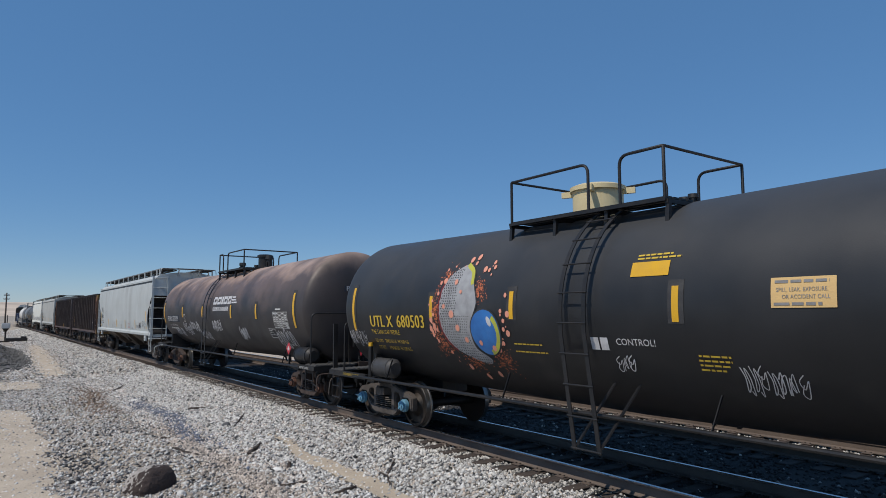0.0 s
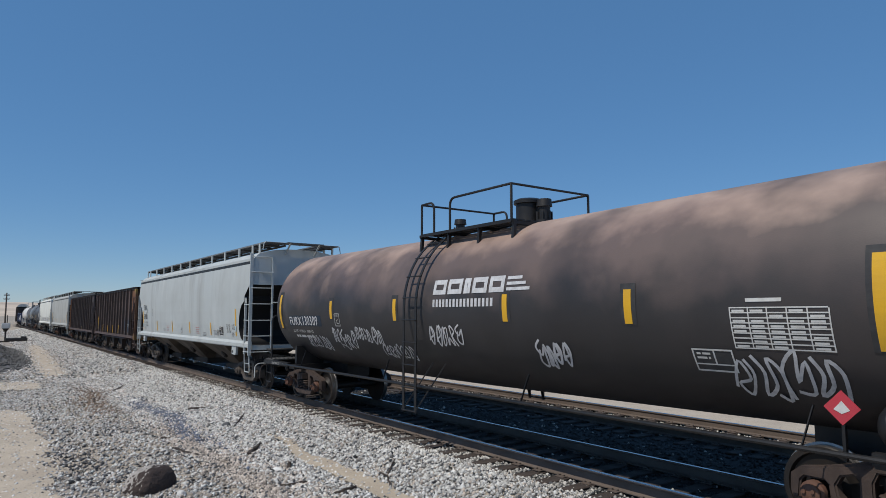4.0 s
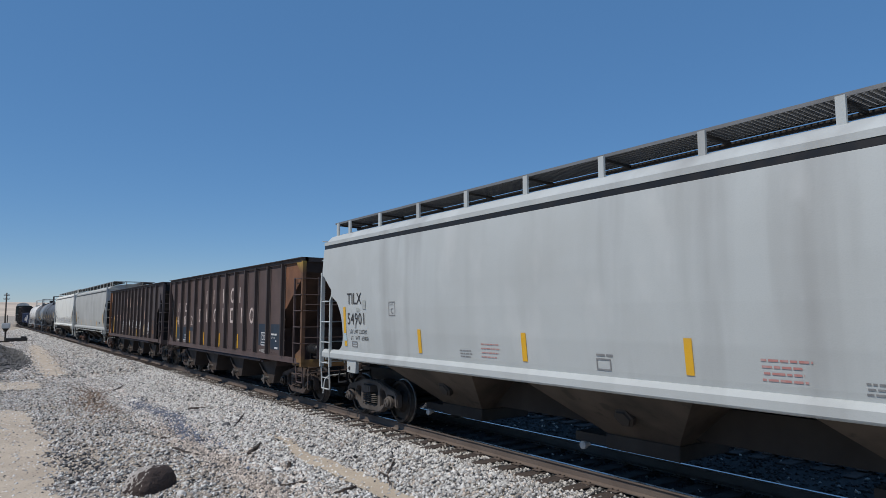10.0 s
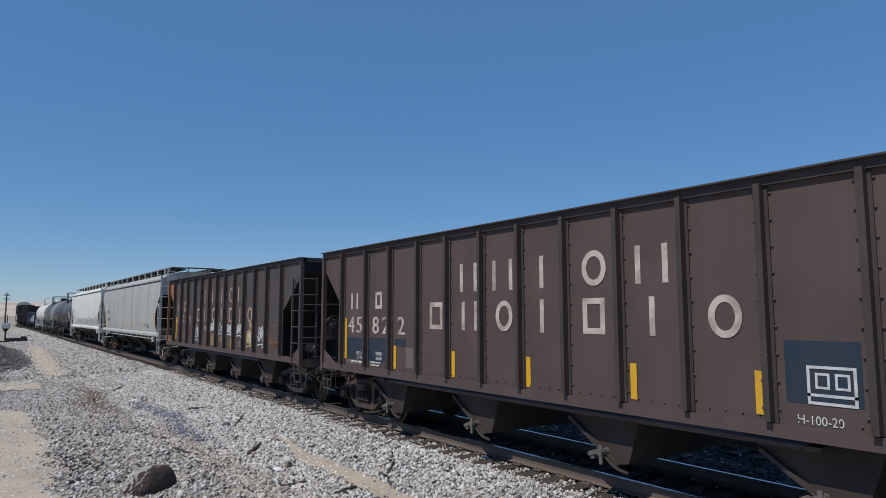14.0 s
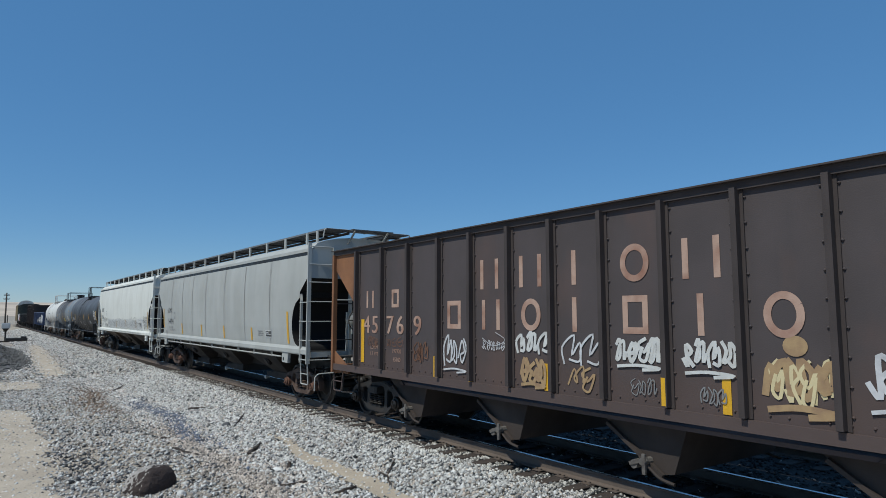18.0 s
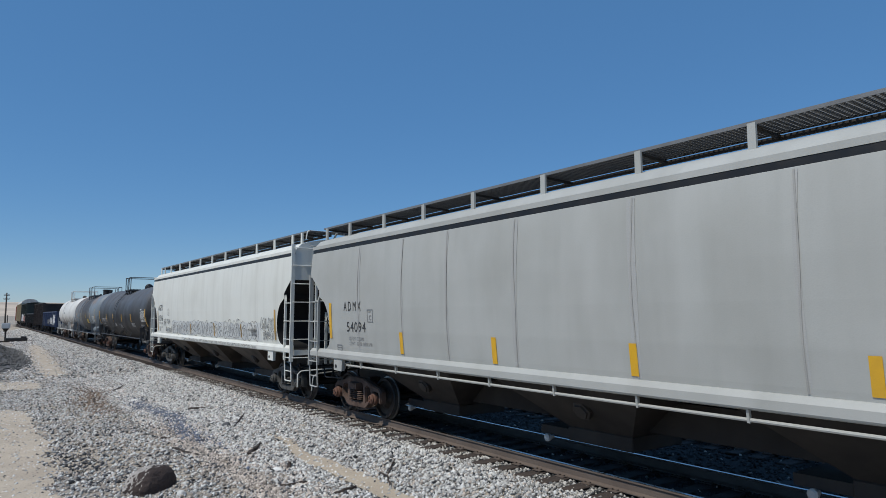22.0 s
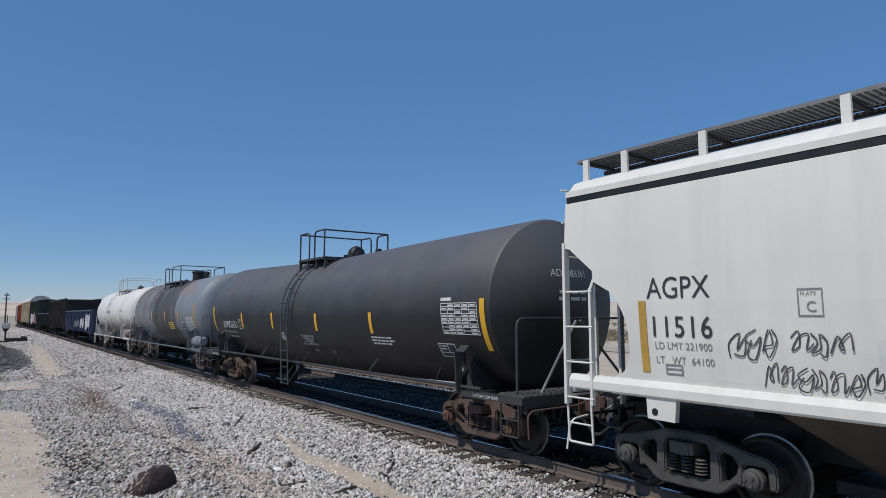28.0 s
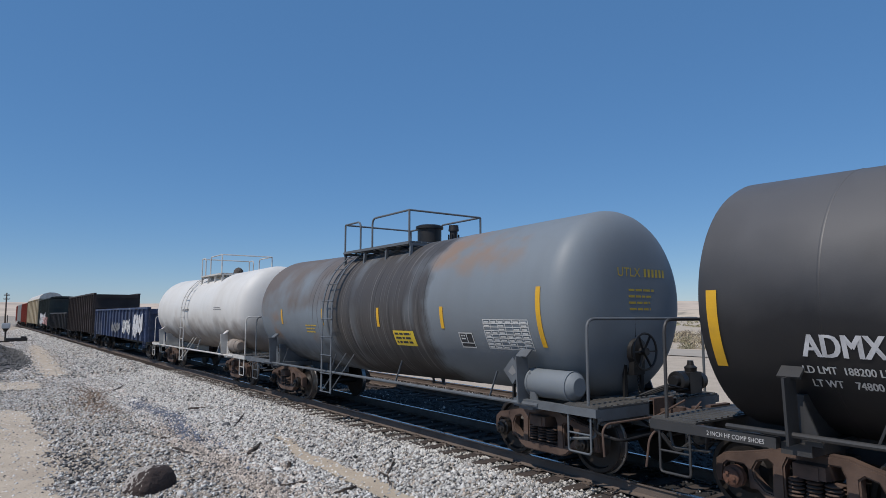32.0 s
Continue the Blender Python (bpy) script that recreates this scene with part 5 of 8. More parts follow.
    for i in range(4):
        xm = r1 - 1.78 - 2.87 * i
        bm = B()
        prism(bm, [(xm - 1.0, 1.10), (xm + 0.62, 1.10), (xm + 0.36, 0.34), (xm + 0.16, 0.30)], -1.22, 1.22)
        part("discharge_bay", bm, STEEL_BAY, car)
        for s in (-1, 1):
            bm = B()
            bar(bm, (xm - 0.66, s * 1.26, 0.86), (xm + 0.22, s * 1.26, 0.30), 0.06, 0.05)
            tube(bm, arc([(xm - 0.10, s * 1.31, 0.50), (xm + 0.2, s * 1.31, 0.27), (xm + 0.42, s * 1.31, 0.24)], 0.1), 0.022, 6)
            part("door_edge", bm, STEEL_BAY, car)
            bm = B()
            cyl(bm, (xm + 0.0, s * 1.22, 0.46), (xm + 0.0, s * 1.40, 0.46), 0.05, 8)
            cyl(bm, (xm - 0.16, s * 1.24, 0.40), (xm - 0.16, s * 1.36, 0.40), 0.06, 8)
            bar(bm, (xm - 0.22, s * 1.36, 0.40), (xm + 0.06, s * 1.36, 0.50), 0.03, 0.05)
            bar(bm, (xm + 0.02, s * 1.38, 0.56), (xm + 0.02, s * 1.38, 0.30), 0.03, 0.05)
            part("door_lock", bm, LOCK_GREY, car)
    if extra:
        extra(car, side, lambda x, z, eps=0.0: (x - xc, -Y - eps, z), xc)
    CARS.append((car, xc))
    return car


# ---------- far cars ----------
def ribbed_car(name, label, category, X0, X1, z0, z1, mat, gear, ribs, roof=False, panels=None, extra=None, wide=1.5, group=""):
    """Gondola or box car: sheets, ribs, chord or roof, end sheets."""
    xc = (X0 + X1) / 2
    car = thing(name, pose(xc, 0, 0), label, category, group)
    a, b = X0 - xc, X1 - xc
    for s in (-1, 1):
        bm = B()
        box(bm, a, b, min(s * wide, s * (wide - 0.03)), max(s * wide, s * (wide - 0.03)), z0, z1)
        part("side_sheet", bm, panels or mat, car)
    for x in (a, b):
        bm = B()
        box(bm, x - 0.03, x + 0.03, -wide + 0.03, wide - 0.03, z0, z1)
        for z in np.linspace(z0 + 0.3, z1 - 0.2, 4):
            bar(bm, (x + math.copysign(0.06, x), -wide, z), (x + math.copysign(0.06, x), wide, z), 0.06, 0.12)
        part("end_sheet", bm, mat, car)
    for s in (-1, 1):
        for i in range(ribs + 1):
            x = a + 0.06 + (b - a - 0.12) * i / ribs
            bm = B()
            box(bm, x - 0.05, x + 0.05, min(s * wide, s * (wide + 0.1)), max(s * wide, s * (wide + 0.1)), z0, z1)
            part("rib", bm, mat, car)
        bm = B()
        box(bm, a - 0.05, b + 0.05, s * wide - 0.09, s * wide + 0.11 if s > 0 else s * wide + 0.09, z1, z1 + 0.10)
        part("top_chord", bm, mat, car)
    bm = B()
    box(bm, a, b, -wide + 0.03, wide - 0.03, z0, z0 + 0.06)
    box(bm, a - 0.3, b + 0.3, -0.3, 0.3, z0 - 0.35, z0)
    part("underframe", bm, STEEL_DARK, car)
    if roof:
        bm = B()
        k = 8
        ring = [(math.cos(t) * (wide + 0.02), z1 + 0.10 + math.sin(t) * roof) for t in np.linspace(math.pi, 0, k)]
        p = [[bm.verts.new((x, y, z)) for y, z in ring] for x in (a - 0.04, b + 0.04)]
        for i in range(k - 1):
            bm.faces.new((p[0][i], p[0][i + 1], p[1][i + 1], p[1][i]))
        bm.faces.new(p[0])
        bm.faces.new(p[1][::-1])
        part("roof", bm, roof_mat(mat), car)
    for e, end in ((-1, a), (1, b)):
        ladder(car, "ladder", (end - e * 0.1, end - e * 0.55), -wide - 0.1, z0 - 0.3, min(z1, z0 + 2.8), 0.4, mat)
        truck(car, end - e * 1.8, gear)
        coupler(car, end + e * 0.6, e, gear)
    if extra:
        extra(car, xc)
    CARS.append((car, xc))
    return car


def roof_mat(m):
    return WHITEFIT if m.name == "tan_boxcar" else m


# Near-black over the whole slope sheet of the covered hoppers.
BLACK_SLOPE = paint("near_black_slope", (0.011, 0.011, 0.012), (0.018, 0.017, 0.016), 0.8, 0, 2, 0.5, sheen=0.3)
RUST_SLOPE = paint("rusty_slope_sheet", (0.085, 0.048, 0.034), (0.036, 0.025, 0.021), 0.85, 0, 1.2, 0.8, 0.5, bump=0.15)
# Soot, with the shade inside the open hopper ends put into the colour.
SLOPE_DARK = paint("sooty_shaded_slope", (0.022, 0.019, 0.018), (0.012, 0.011, 0.011), 0.85, 0, 1.2, 0.7, 0.5, bump=0.1)
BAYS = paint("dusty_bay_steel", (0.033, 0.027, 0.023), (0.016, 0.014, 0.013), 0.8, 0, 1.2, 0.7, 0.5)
STEEL_BAY = paint("rusty_bay_steel", (0.05, 0.037, 0.031), (0.03, 0.024, 0.021), 0.8, 0, 1.5, 0.7, 0.4)
EDGE_GREY = paint("galvanised_edge", (0.20, 0.205, 0.21), (0.12, 0.12, 0.12), 0.6, 0.3, 3, 0.6)
# Darker copy of the hopper brown: shade on ribs and chords is put into the colour.
SHADE_BROWN = paint("shaded_brown_rib", (0.058, 0.045, 0.043), (0.035, 0.028, 0.027), 0.8, 0, 1.3, 0.7, 0.5, bump=0.1)
LOCK_GREY = paint("dusty_lock_casting", (0.16, 0.145, 0.13), (0.06, 0.05, 0.045), 0.8, 0.1, 6, 0.8)
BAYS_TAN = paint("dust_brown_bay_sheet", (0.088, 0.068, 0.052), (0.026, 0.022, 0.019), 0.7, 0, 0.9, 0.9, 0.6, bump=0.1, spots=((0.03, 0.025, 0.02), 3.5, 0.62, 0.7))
GRATING = paint("weathered_galvanised", (0.13, 0.125, 0.12), (0.08, 0.075, 0.07), 0.6, 0.4, 3, 0.5)


# ---------- ground and tracks ----------
def ground_height(x, y):
    """Ballast beds of two tracks on a nearly level desert floor."""
    y -= bend(max(x, -480.0))
    return float(np.interp(y, [-8.0, -4.2, -3.0, -1.55, 6.0, 7.6, 12, 40, 200], [-0.72, -0.66, -0.58, -0.23, -0.23, -0.6, -0.75, -0.9, -1.0]))


def ground_top(x, y):
    """The same with its small hollows and humps."""
    z = ground_height(x, y)
    if y < -1.9 and -60 < x < 12 and y > -10:
        z += 0.05 * noise.noise(Vector((x * 0.7, y * 0.7, 0))) + 0.025 * noise.noise(Vector((x * 2.3, y * 2.3, 3)))
    return z


GX = list(np.concatenate([[-4000, -2000, -1000, -480, -420, -380, -340, -300, -270, -240, -220, -200, -180, -165, -150, -120, -100, -80, -65, -55], np.arange(-48, -30, 1.0), np.arange(-30, -2, 0.35), np.arange(-2, 12, 1.0), [14, 20, 30, 50, 80, 140, 300, 800, 2000, 4000]]))
GY = list(np.concatenate([[-4000, -1500, -500, -200, -90, -50, -30, -20, -15, -12, -10], np.arange(-9, -1.5, 0.3), [-1.5, 0, 1.5, 3, 4.5, 6, 6.8, 7.6, 9, 10.5, 12, 14, 16, 18, 20, 22, 24, 26, 28, 30, 32, 34, 37, 40, 44, 60, 90, 150, 300, 800, 2000, 4000]]))
bm = B()
vv = []
for x in GX:
    row = []
    for y in GY:
        row.append(bm.verts.new((x, y, ground_top(x, y))))
    vv.append(row)
for i in range(len(GX) - 1):
    for j in range(len(GY) - 1):
        f = bm.faces.new((vv[i][j], vv[i + 1][j], vv[i + 1][j + 1], vv[i][j + 1]))
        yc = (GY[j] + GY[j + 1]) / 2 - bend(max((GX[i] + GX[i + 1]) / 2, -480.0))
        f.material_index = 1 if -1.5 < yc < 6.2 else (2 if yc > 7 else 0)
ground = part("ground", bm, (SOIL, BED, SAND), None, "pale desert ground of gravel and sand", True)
tagged(ground, kind="structure", category="ground")


def rail_mesh(x0, x1):
    bm = B()
    prof = [(-0.075, -0.18), (0.075, -0.18), (0.075, -0.165), (0.012, -0.145), (0.012, -0.045), (0.036, -0.03), (0.036, -0.006), (0.03, 0.0),
            (-0.03, 0.0), (-0.036, -0.006), (-0.036, -0.03), (-0.012, -0.045), (-0.012, -0.145), (-0.075, -0.165)]
    n = len(prof)
    ends = [[bm.verts.new((x, y + bend(x), z)) for y, z in prof] for x in list(range(x0, -150, 10)) + [-150, x1]]
    for p, q in zip(ends, ends[1:]):
        for i in range(n):
            f = bm.faces.new((p[i], p[(i + 1) % n], q[(i + 1) % n], q[i]))
            f.material_index = 1 if i in (6, 7, 8) else 0
    bm.faces.new(ends[0])
    bm.faces.new(ends[-1][::-1])
    return done(bm, (RAIL_SIDE, RAIL_TOP))


def tie_mesh(k):
    rng = random.Random(k)
    bm = B()
    box(bm, -0.115, 0.115, -1.36, 1.36, -0.36, -0.182)
    for v in bm.verts:
        v.co += Vector((rng.uniform(-0.012, 0.012), rng.uniform(-0.05, 0.05), rng.uniform(-0.006, 0.0)))
    bmesh.ops.bevel(bm, geom=list(bm.edges), offset=0.012, segments=1, affect="EDGES")
    return done(bm, TIE)


def track(name, y, x0, x1, label):
    t = thing(name, pose(0, y, 0), label, "railway track", "", "structure")
    for s in (-1, 1):
        part("rail", rail_mesh(x0, x1), None, t).location = (0, s * 0.754, 0)
    rng = random.Random(int(y * 10) + 3)
    kinds = [tie_mesh(k) for k in range(5)]
    x = -62.0
    while x < 6:
        o = part("sleeper", rng.choice(kinds), None, t)
        o.location, o.rotation_euler = (x + rng.uniform(-0.03, 0.03), rng.uniform(-0.06, 0.06), rng.uniform(-0.02, 0.0)), (0, 0, rng.uniform(-0.02, 0.02))
        if -30 < x:
            for s in (-0.754, 0.754):
                p = part("tie_plate", shared("plate", plate_mesh), None, t)
                p.location = (o.location.x, s, 0)
        x += 0.52
    bm = B()
    x = -300.0
    while x < -62:
        box(bm, x - 0.115, x + 0.115, bend(x) - 1.3, bend(x) + 1.3, -0.36, -0.182)
        x += 0.52
    tagged(part("far_sleeper", bm, TIE, t), kind="stuff")
    return t


def plate_mesh():
    bm = B()
    box(bm, -0.09, 0.09, -0.17, 0.17, -0.184, -0.172)
    for s in (-1, 1):
        box(bm, -0.06, -0.035, s * 0.10 - 0.015, s * 0.10 + 0.015, -0.172, -0.15)
        box(bm, 0.035, 0.06, s * 0.10 - 0.015, s * 0.10 + 0.015, -0.172, -0.15)
    return done(bm, RAIL_SIDE)


def boulders(rng, pts, sizes, material, name, parent, flat=0.8, kinds=None):
    """Many small broken stones in one mesh: jittered octahedra."""
    n = len(pts)
    base = np.array([(1, 0, 0), (-1, 0, 0), (0, 1, 0), (0, -1, 0), (0, 0, 1), (0, 0, -1)], float)
    tri = np.array([(0, 2, 4), (2, 1, 4), (1, 3, 4), (3, 0, 4), (2, 0, 5), (1, 2, 5), (3, 1, 5), (0, 3, 5)])
    ang = rng.uniform(0, 2 * math.pi, n)
    v = base[None] * rng.uniform(0.65, 1.25, (n, 6, 1)) + rng.uniform(-0.28, 0.28, (n, 6, 3))
    v[:, :, 2] *= flat
    c, s = np.cos(ang)[:, None], np.sin(ang)[:, None]
    x = v[:, :, 0] * c - v[:, :, 1] * s
    y = v[:, :, 0] * s + v[:, :, 1] * c
    v = np.stack([x, y, v[:, :, 2]], -1) * np.asarray(sizes)[:, None, None] + np.asarray(pts)[:, None]
    f = tri[None] + (np.arange(n) * 6)[:, None, None]
    me = bpy.data.meshes.new("mesh")
    me.vertices.add(n * 6)
    me.vertices.foreach_set("co", v.ravel())
    me.loops.add(n * 24)
    me.loops.foreach_set("vertex_index", f.ravel())
    me.polygons.add(n * 8)
    me.polygons.foreach_set("loop_start", np.arange(n * 8) * 3)
    for m in material if isinstance(material, (list, tuple)) else (material,):
        me.materials.append(m)
    if kinds is not None:
        me.polygons.foreach_set("material_index", np.repeat(np.asarray(kinds, dtype=np.int32), 8))
    me.update(calc_edges=True)
    ob = new(name, me)
    ob.parent = parent
    return ob


track("track_1", 0.0, -420, 60, "rusty steel rails on weathered timber sleepers in grey ballast")
track("track_2", 4.3, -420, 60, "second track with brown rails on timber sleepers behind the train")

rng_np = np.random.default_rng(4)


def scatter(n, x0, x1, y0, y1, keep, s0, s1, sink=0.2):
    x, y = rng_np.uniform(x0, x1, n), rng_np.uniform(y0, y1, n)
    k = rng_np.uniform(0, 1, n) < np.array([keep(a, b) for a, b in zip(x, y)])
    x, y = x[k], y[k]
    r = s0 + (s1 - s0) * rng_np.uniform(0, 1, len(x)) ** 1.6
    z = np.array([ground_top(a, b) for a, b in zip(x, y)]) + r * sink
    return np.stack([x, y, z], -1), r


def ease(v):
    return 1 / (1 + math.exp(-max(-30.0, min(30.0, v))))


def sandy(x, y):
    """Share of bare sand: a strip below the ballast, a flat beyond the gravel and two patches further off."""
    a = math.exp(-((y + 2.87 - 0.22 * ease(-(x + 13.6) / 0.4) + 0.04 * math.sin(x * 1.9)) / (0.11 + 0.11 * ease((x + 13.0) / 0.6))) ** 4) * ease((x + 15.2) / 0.5) * ease(-(x + 2) / 0.5)
    edge = -6.95 + 0.045 * max(-8.0, -18 - x) * (1 if x > -18 else 0)
    b = ease((edge - y) / 0.22) * ease((x + 25.5) / 0.5) * ease(-(x + 8) / 0.5)
    c = math.exp(-((y + 5.25 + 0.035 * (x + 37)) / 0.85) ** 2) * ease((x + 80) / 3) * ease(-(x + 36.5) / 1.2)
    d = ease((-6.1 - y) / 0.15) * math.exp(-((x + 33.8) / 2.4) ** 4)
    e = 0.55 * math.exp(-((y + 4.35) / 0.22) ** 2 - ((x + 18.3) / 1.2) ** 2)
    return min(1.0, a + b + c + d + e)


STONES = (BALLAST, STONE_DARK, STONE_WARM, STONE_PALE, STONE_BLUE, STONE_BROWN)


def heap_rise(x, y):
    """Share of the full height of the gravel heap at a place."""
    return math.exp(-((x + 58) / 13) ** 4 - ((y + 9.0) / 2.1) ** 2)


def kinds_of(pts):
    """Which sort each stone is: mostly grey, with a blackish run along the slope's foot and warm stones below it."""
    out = []
    for x, y, z in pts:
        blue = 0.75 * math.exp(-((y + 3.85 + 0.15 * math.sin(x)) / 0.28) ** 2) * ease((x + 24.5) / 0.6) * ease(-(x + 16) / 0.8)
        warm = 0.6 * math.exp(-((y + 4.3) / 0.35) ** 2) * ease((x + 19) / 0.6)
        dark = 0.11 + (0.32 * max(0.0, noise.noise(Vector((x * 0.5, y * 0.8, 9)))) if y < -3.4 else 0.0)
        dark += 0.35 * math.exp(-((y + 6.5) / 0.4) ** 2 - ((x + 15.8) / 2.2) ** 2)
        brown = 0.7 * math.exp(-((y + 4.95 + 0.25 * math.sin(x * 0.7)) / 0.5) ** 2 - ((x + 26.5) / 4.5) ** 4)
        u = rng_np.uniform()
        if u < blue:
            out.append(4)
            continue
        if u > 1 - brown:
            out.append(5)
            continue
        u = rng_np.uniform()
        base = 0.12 if y > -3.4 else 0.30
        out.append(1 if u < dark else 2 if u < dark + base + warm else 3 if u < dark + base + 0.08 + warm else 0)
    return out


def stones(n, area, keep, size, name, label, category):
    pts, r = scatter(n, *area, keep, *size, 0.35)
    ob = boulders(rng_np, pts, r, STONES, name, None, kinds=kinds_of(pts))
    tagged(ob, label, category, kind="stuff")


stones(100000, (-34, 3, -4.6, -1.3), lambda x, y: 1 - 0.62 * sandy(x, y), (0.02, 0.046), "ballast", "loose grey crushed stone on the track's shoulder", "ballast")
stones(5000, (-34, 0, -4.6, -1.5), lambda x, y: 1 - 0.9 * sandy(x, y), (0.046, 0.062), "coarse_ballast", "larger lumps of grey crushed stone on the shoulder", "ballast")
stones(135000, (-36, 6, -13, -3.4), lambda x, y: (0.9 - 0.45 * sandy(x, y)) * (1 if x < -6.5 and y > -8.8 else 0.22), (0.014, 0.05), "gravel", "mixed small gravel on the sandy ground", "gravel")
stones(22000, (-75, -34, -7, -1.3), lambda x, y: 1 - 0.96 * sandy(x, y), (0.035, 0.075), "far_ballast", "grey crushed stone along the track further off", "ballast")
stones(12000, (-150, -75, -5.5, -1.3), lambda x, y: 1.0, (0.05, 0.1), "far_ballast", "grey crushed stone along the track far off", "ballast")
stones(26000, (-90, -34, -16, -6.2), lambda x, y: 0.0 if heap_rise(x, y) > 0.04 else 0.9 - 0.55 * ease(3 * noise.noise(Vector((x * 0.25, y * 0.4, 4)))), (0.03, 0.08), "far_gravel", "mixed gravel on the sandy flat further off", "gravel")
# stone coloured dark across the strip where the train's shade falls
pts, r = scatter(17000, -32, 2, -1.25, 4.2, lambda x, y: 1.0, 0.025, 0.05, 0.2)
tagged(boulders(rng_np, pts, r, (CRIB_SHADED, CRIB), "crib_ballast", None, kinds=[int(u < 0.06) for u in rng_np.uniform(0, 1, len(pts))]), "crushed stone between the sleepers, darkened for the train's shade", "ballast", kind="stuff")
pts, r = scatter(13000, -32, 2, -1.5, -0.86, lambda x, y: 1.0 if 0.15 < (x + 62) % 0.52 < 0.37 else 0.05 + 0.08 * math.sin(x * 1.7), 0.02, 0.042, 0.6)
tagged(boulders(rng_np, pts, r, (CRIB, STONE_DARK), "shoulder_ballast", None, kinds=[int(u < 0.15) for u in rng_np.uniform(0, 1, len(pts))]), "pale crushed stone round the sleeper ends", "ballast", kind="stuff")
pts, r = scatter(10000, -32, 2, 4.2, 6.4, lambda x, y: 1.0, 0.025, 0.05, 0.2)
tagged(boulders(rng_np, pts, r, (CRIB, STONE_DARK), "second_ballast", None, kinds=[int(u < 0.15) for u in rng_np.uniform(0, 1, len(pts))]), "pale crushed stone between the second track's sleepers", "ballast", kind="stuff")

# hills at the horizon
bm = B()
rows = []
for i in range(241):
    t = 2 * math.pi * i / 240
    d = 2600
    h = 66 - 22 * math.cos(t - math.pi * 1.03) + 9 * noise.noise(Vector((math.cos(t) * 5, math.sin(t) * 5, 0))) + 6 * noise.noise(Vector((math.cos(t) * 22, math.sin(t) * 22, 5)))
    rows.append([bm.verts.new((math.cos(t) * q, math.sin(t) * q, z)) for q, z in ((d - 700, -2), (d - 250, h * 0.45), (d, h), (d + 600, h * 0.6))])
for p, q in zip(rows, rows[1:]):
    for i in range(3):
        bm.faces.new((p[i], p[i + 1], q[i + 1], q[i]))
HILL = paint("hazy_hills", (0.58, 0.48, 0.38), (0.40, 0.33, 0.27), 1.0, 0, 0.012, 0.9, bump=0)
tagged(part("hills", bm, HILL, None, "low bare tan desert hills on the horizon", True), category="hills", kind="structure")


def sand_sheet(name, x0, x1, y0, y1, share, label, material=None):
    """Drifted sand lying a finger above the soil, ragged at the rim."""
    nx, ny = int((x1 - x0) / 0.11), int((y1 - y0) / 0.06)
    bm = B()
    keep = {}
    for i in range(nx + 1):
        for j in range(ny + 1):
            x, y = x0 + (x1 - x0) * i / nx, y0 + (y1 - y0) * j / ny
            k = share(x, y) + 0.32 * noise.noise(Vector((x * 1.7, y * 3.1, 2))) + 0.3 * noise.noise(Vector((x * 6, y * 7, 2)))
            if k > 0.42:
                z = ground_top(x, y) + min(0.03, (k - 0.40) * 0.12)
                keep[i, j] = bm.verts.new((x, y, z))
    for i in range(nx):
        for j in range(ny):
            q = [keep.get(p) for p in ((i, j), (i + 1, j), (i + 1, j + 1), (i, j + 1))]
            if all(q):
                bm.faces.new(q)
    tagged(part(name, bm, material or SAND, None, label, True), category="sand", kind="stuff")


sand_sheet("sand", -16.5, -2, -4.0, -2.2, sandy, "narrow drift of tan sand along the foot of the ballast", paint("warm_sand", (0.42, 0.35, 0.265), (0.33, 0.275, 0.21), 0.95, 0, 1.5, 0.7, bump=0.7, grain=28, spots=((0.30, 0.25, 0.2), 16, 0.62, 0.7)))
sand_sheet("sand", -27, -8, -9.5, -6.2, sandy, "flat of pale tan sand beside the gravel")
sand_sheet("sand", -37, -30.5, -9.5, -5.6, sandy, "lens of pale tan sand beyond the gravel")
sand_sheet("sand", -80, -34, -7.0, -2.9, sandy, "patch of pale tan sand between gravel and ballast")
sand_sheet("sand", -20.5, -16, -5.0, -3.8, sandy, "small patch of tan sand among warm stones")

# ---------- the train ----------
CAP_BLUE = paint("blue_bearing_cap", (0.12, 0.3, 0.42), (0.08, 0.1, 0.12), 0.5, 0, 6, 0.5)
SILVER = paint("dusty_silver_truck", (0.085, 0.082, 0.076), (0.045, 0.042, 0.04), 0.6, 0.2, 6, 0.6)
CAP_RUST = paint("rusty_bearing_cap", (0.13, 0.062, 0.04), (0.07, 0.04, 0.03), 0.8, 0, 6, 0.6)
GREYFIT = paint("blue_grey_fittings", (0.12, 0.135, 0.15), (0.07, 0.07, 0.07), 0.6, 0, 3, 0.6)
SILVERSPRAY = paint("sprayed_white", (0.6, 0.6, 0.61), (0.35, 0.35, 0.36), 0.6, 0, 9, 0.7)
FADED = paint("faded_cream_lettering", (0.46, 0.31, 0.24), (0.26, 0.125, 0.085), 0.75, 0, 3.0, 0.95)
FADED2 = paint("worn_cream_lettering", (0.56, 0.47, 0.43), (0.26, 0.18, 0.15), 0.75, 0, 5, 0.9)
NAVY = paint("dark_blue_panel", (0.014, 0.030, 0.052), (0.035, 0.036, 0.042), 0.7, 0, 3, 0.6)
paint("bright_sign_yellow", (0.80, 0.58, 0.04), (0.6, 0.42, 0.05), 0.5, 0, 5, 0.4)
paint("blue_patch_paint", (0.42, 0.55, 0.60), (0.36, 0.44, 0.47), 0.7, 0, 8, 0.6)
GREYLET = paint("grey_stencil", (0.2, 0.2, 0.2), (0.3, 0.3, 0.3), 0.7, 0, 9, 0.7)
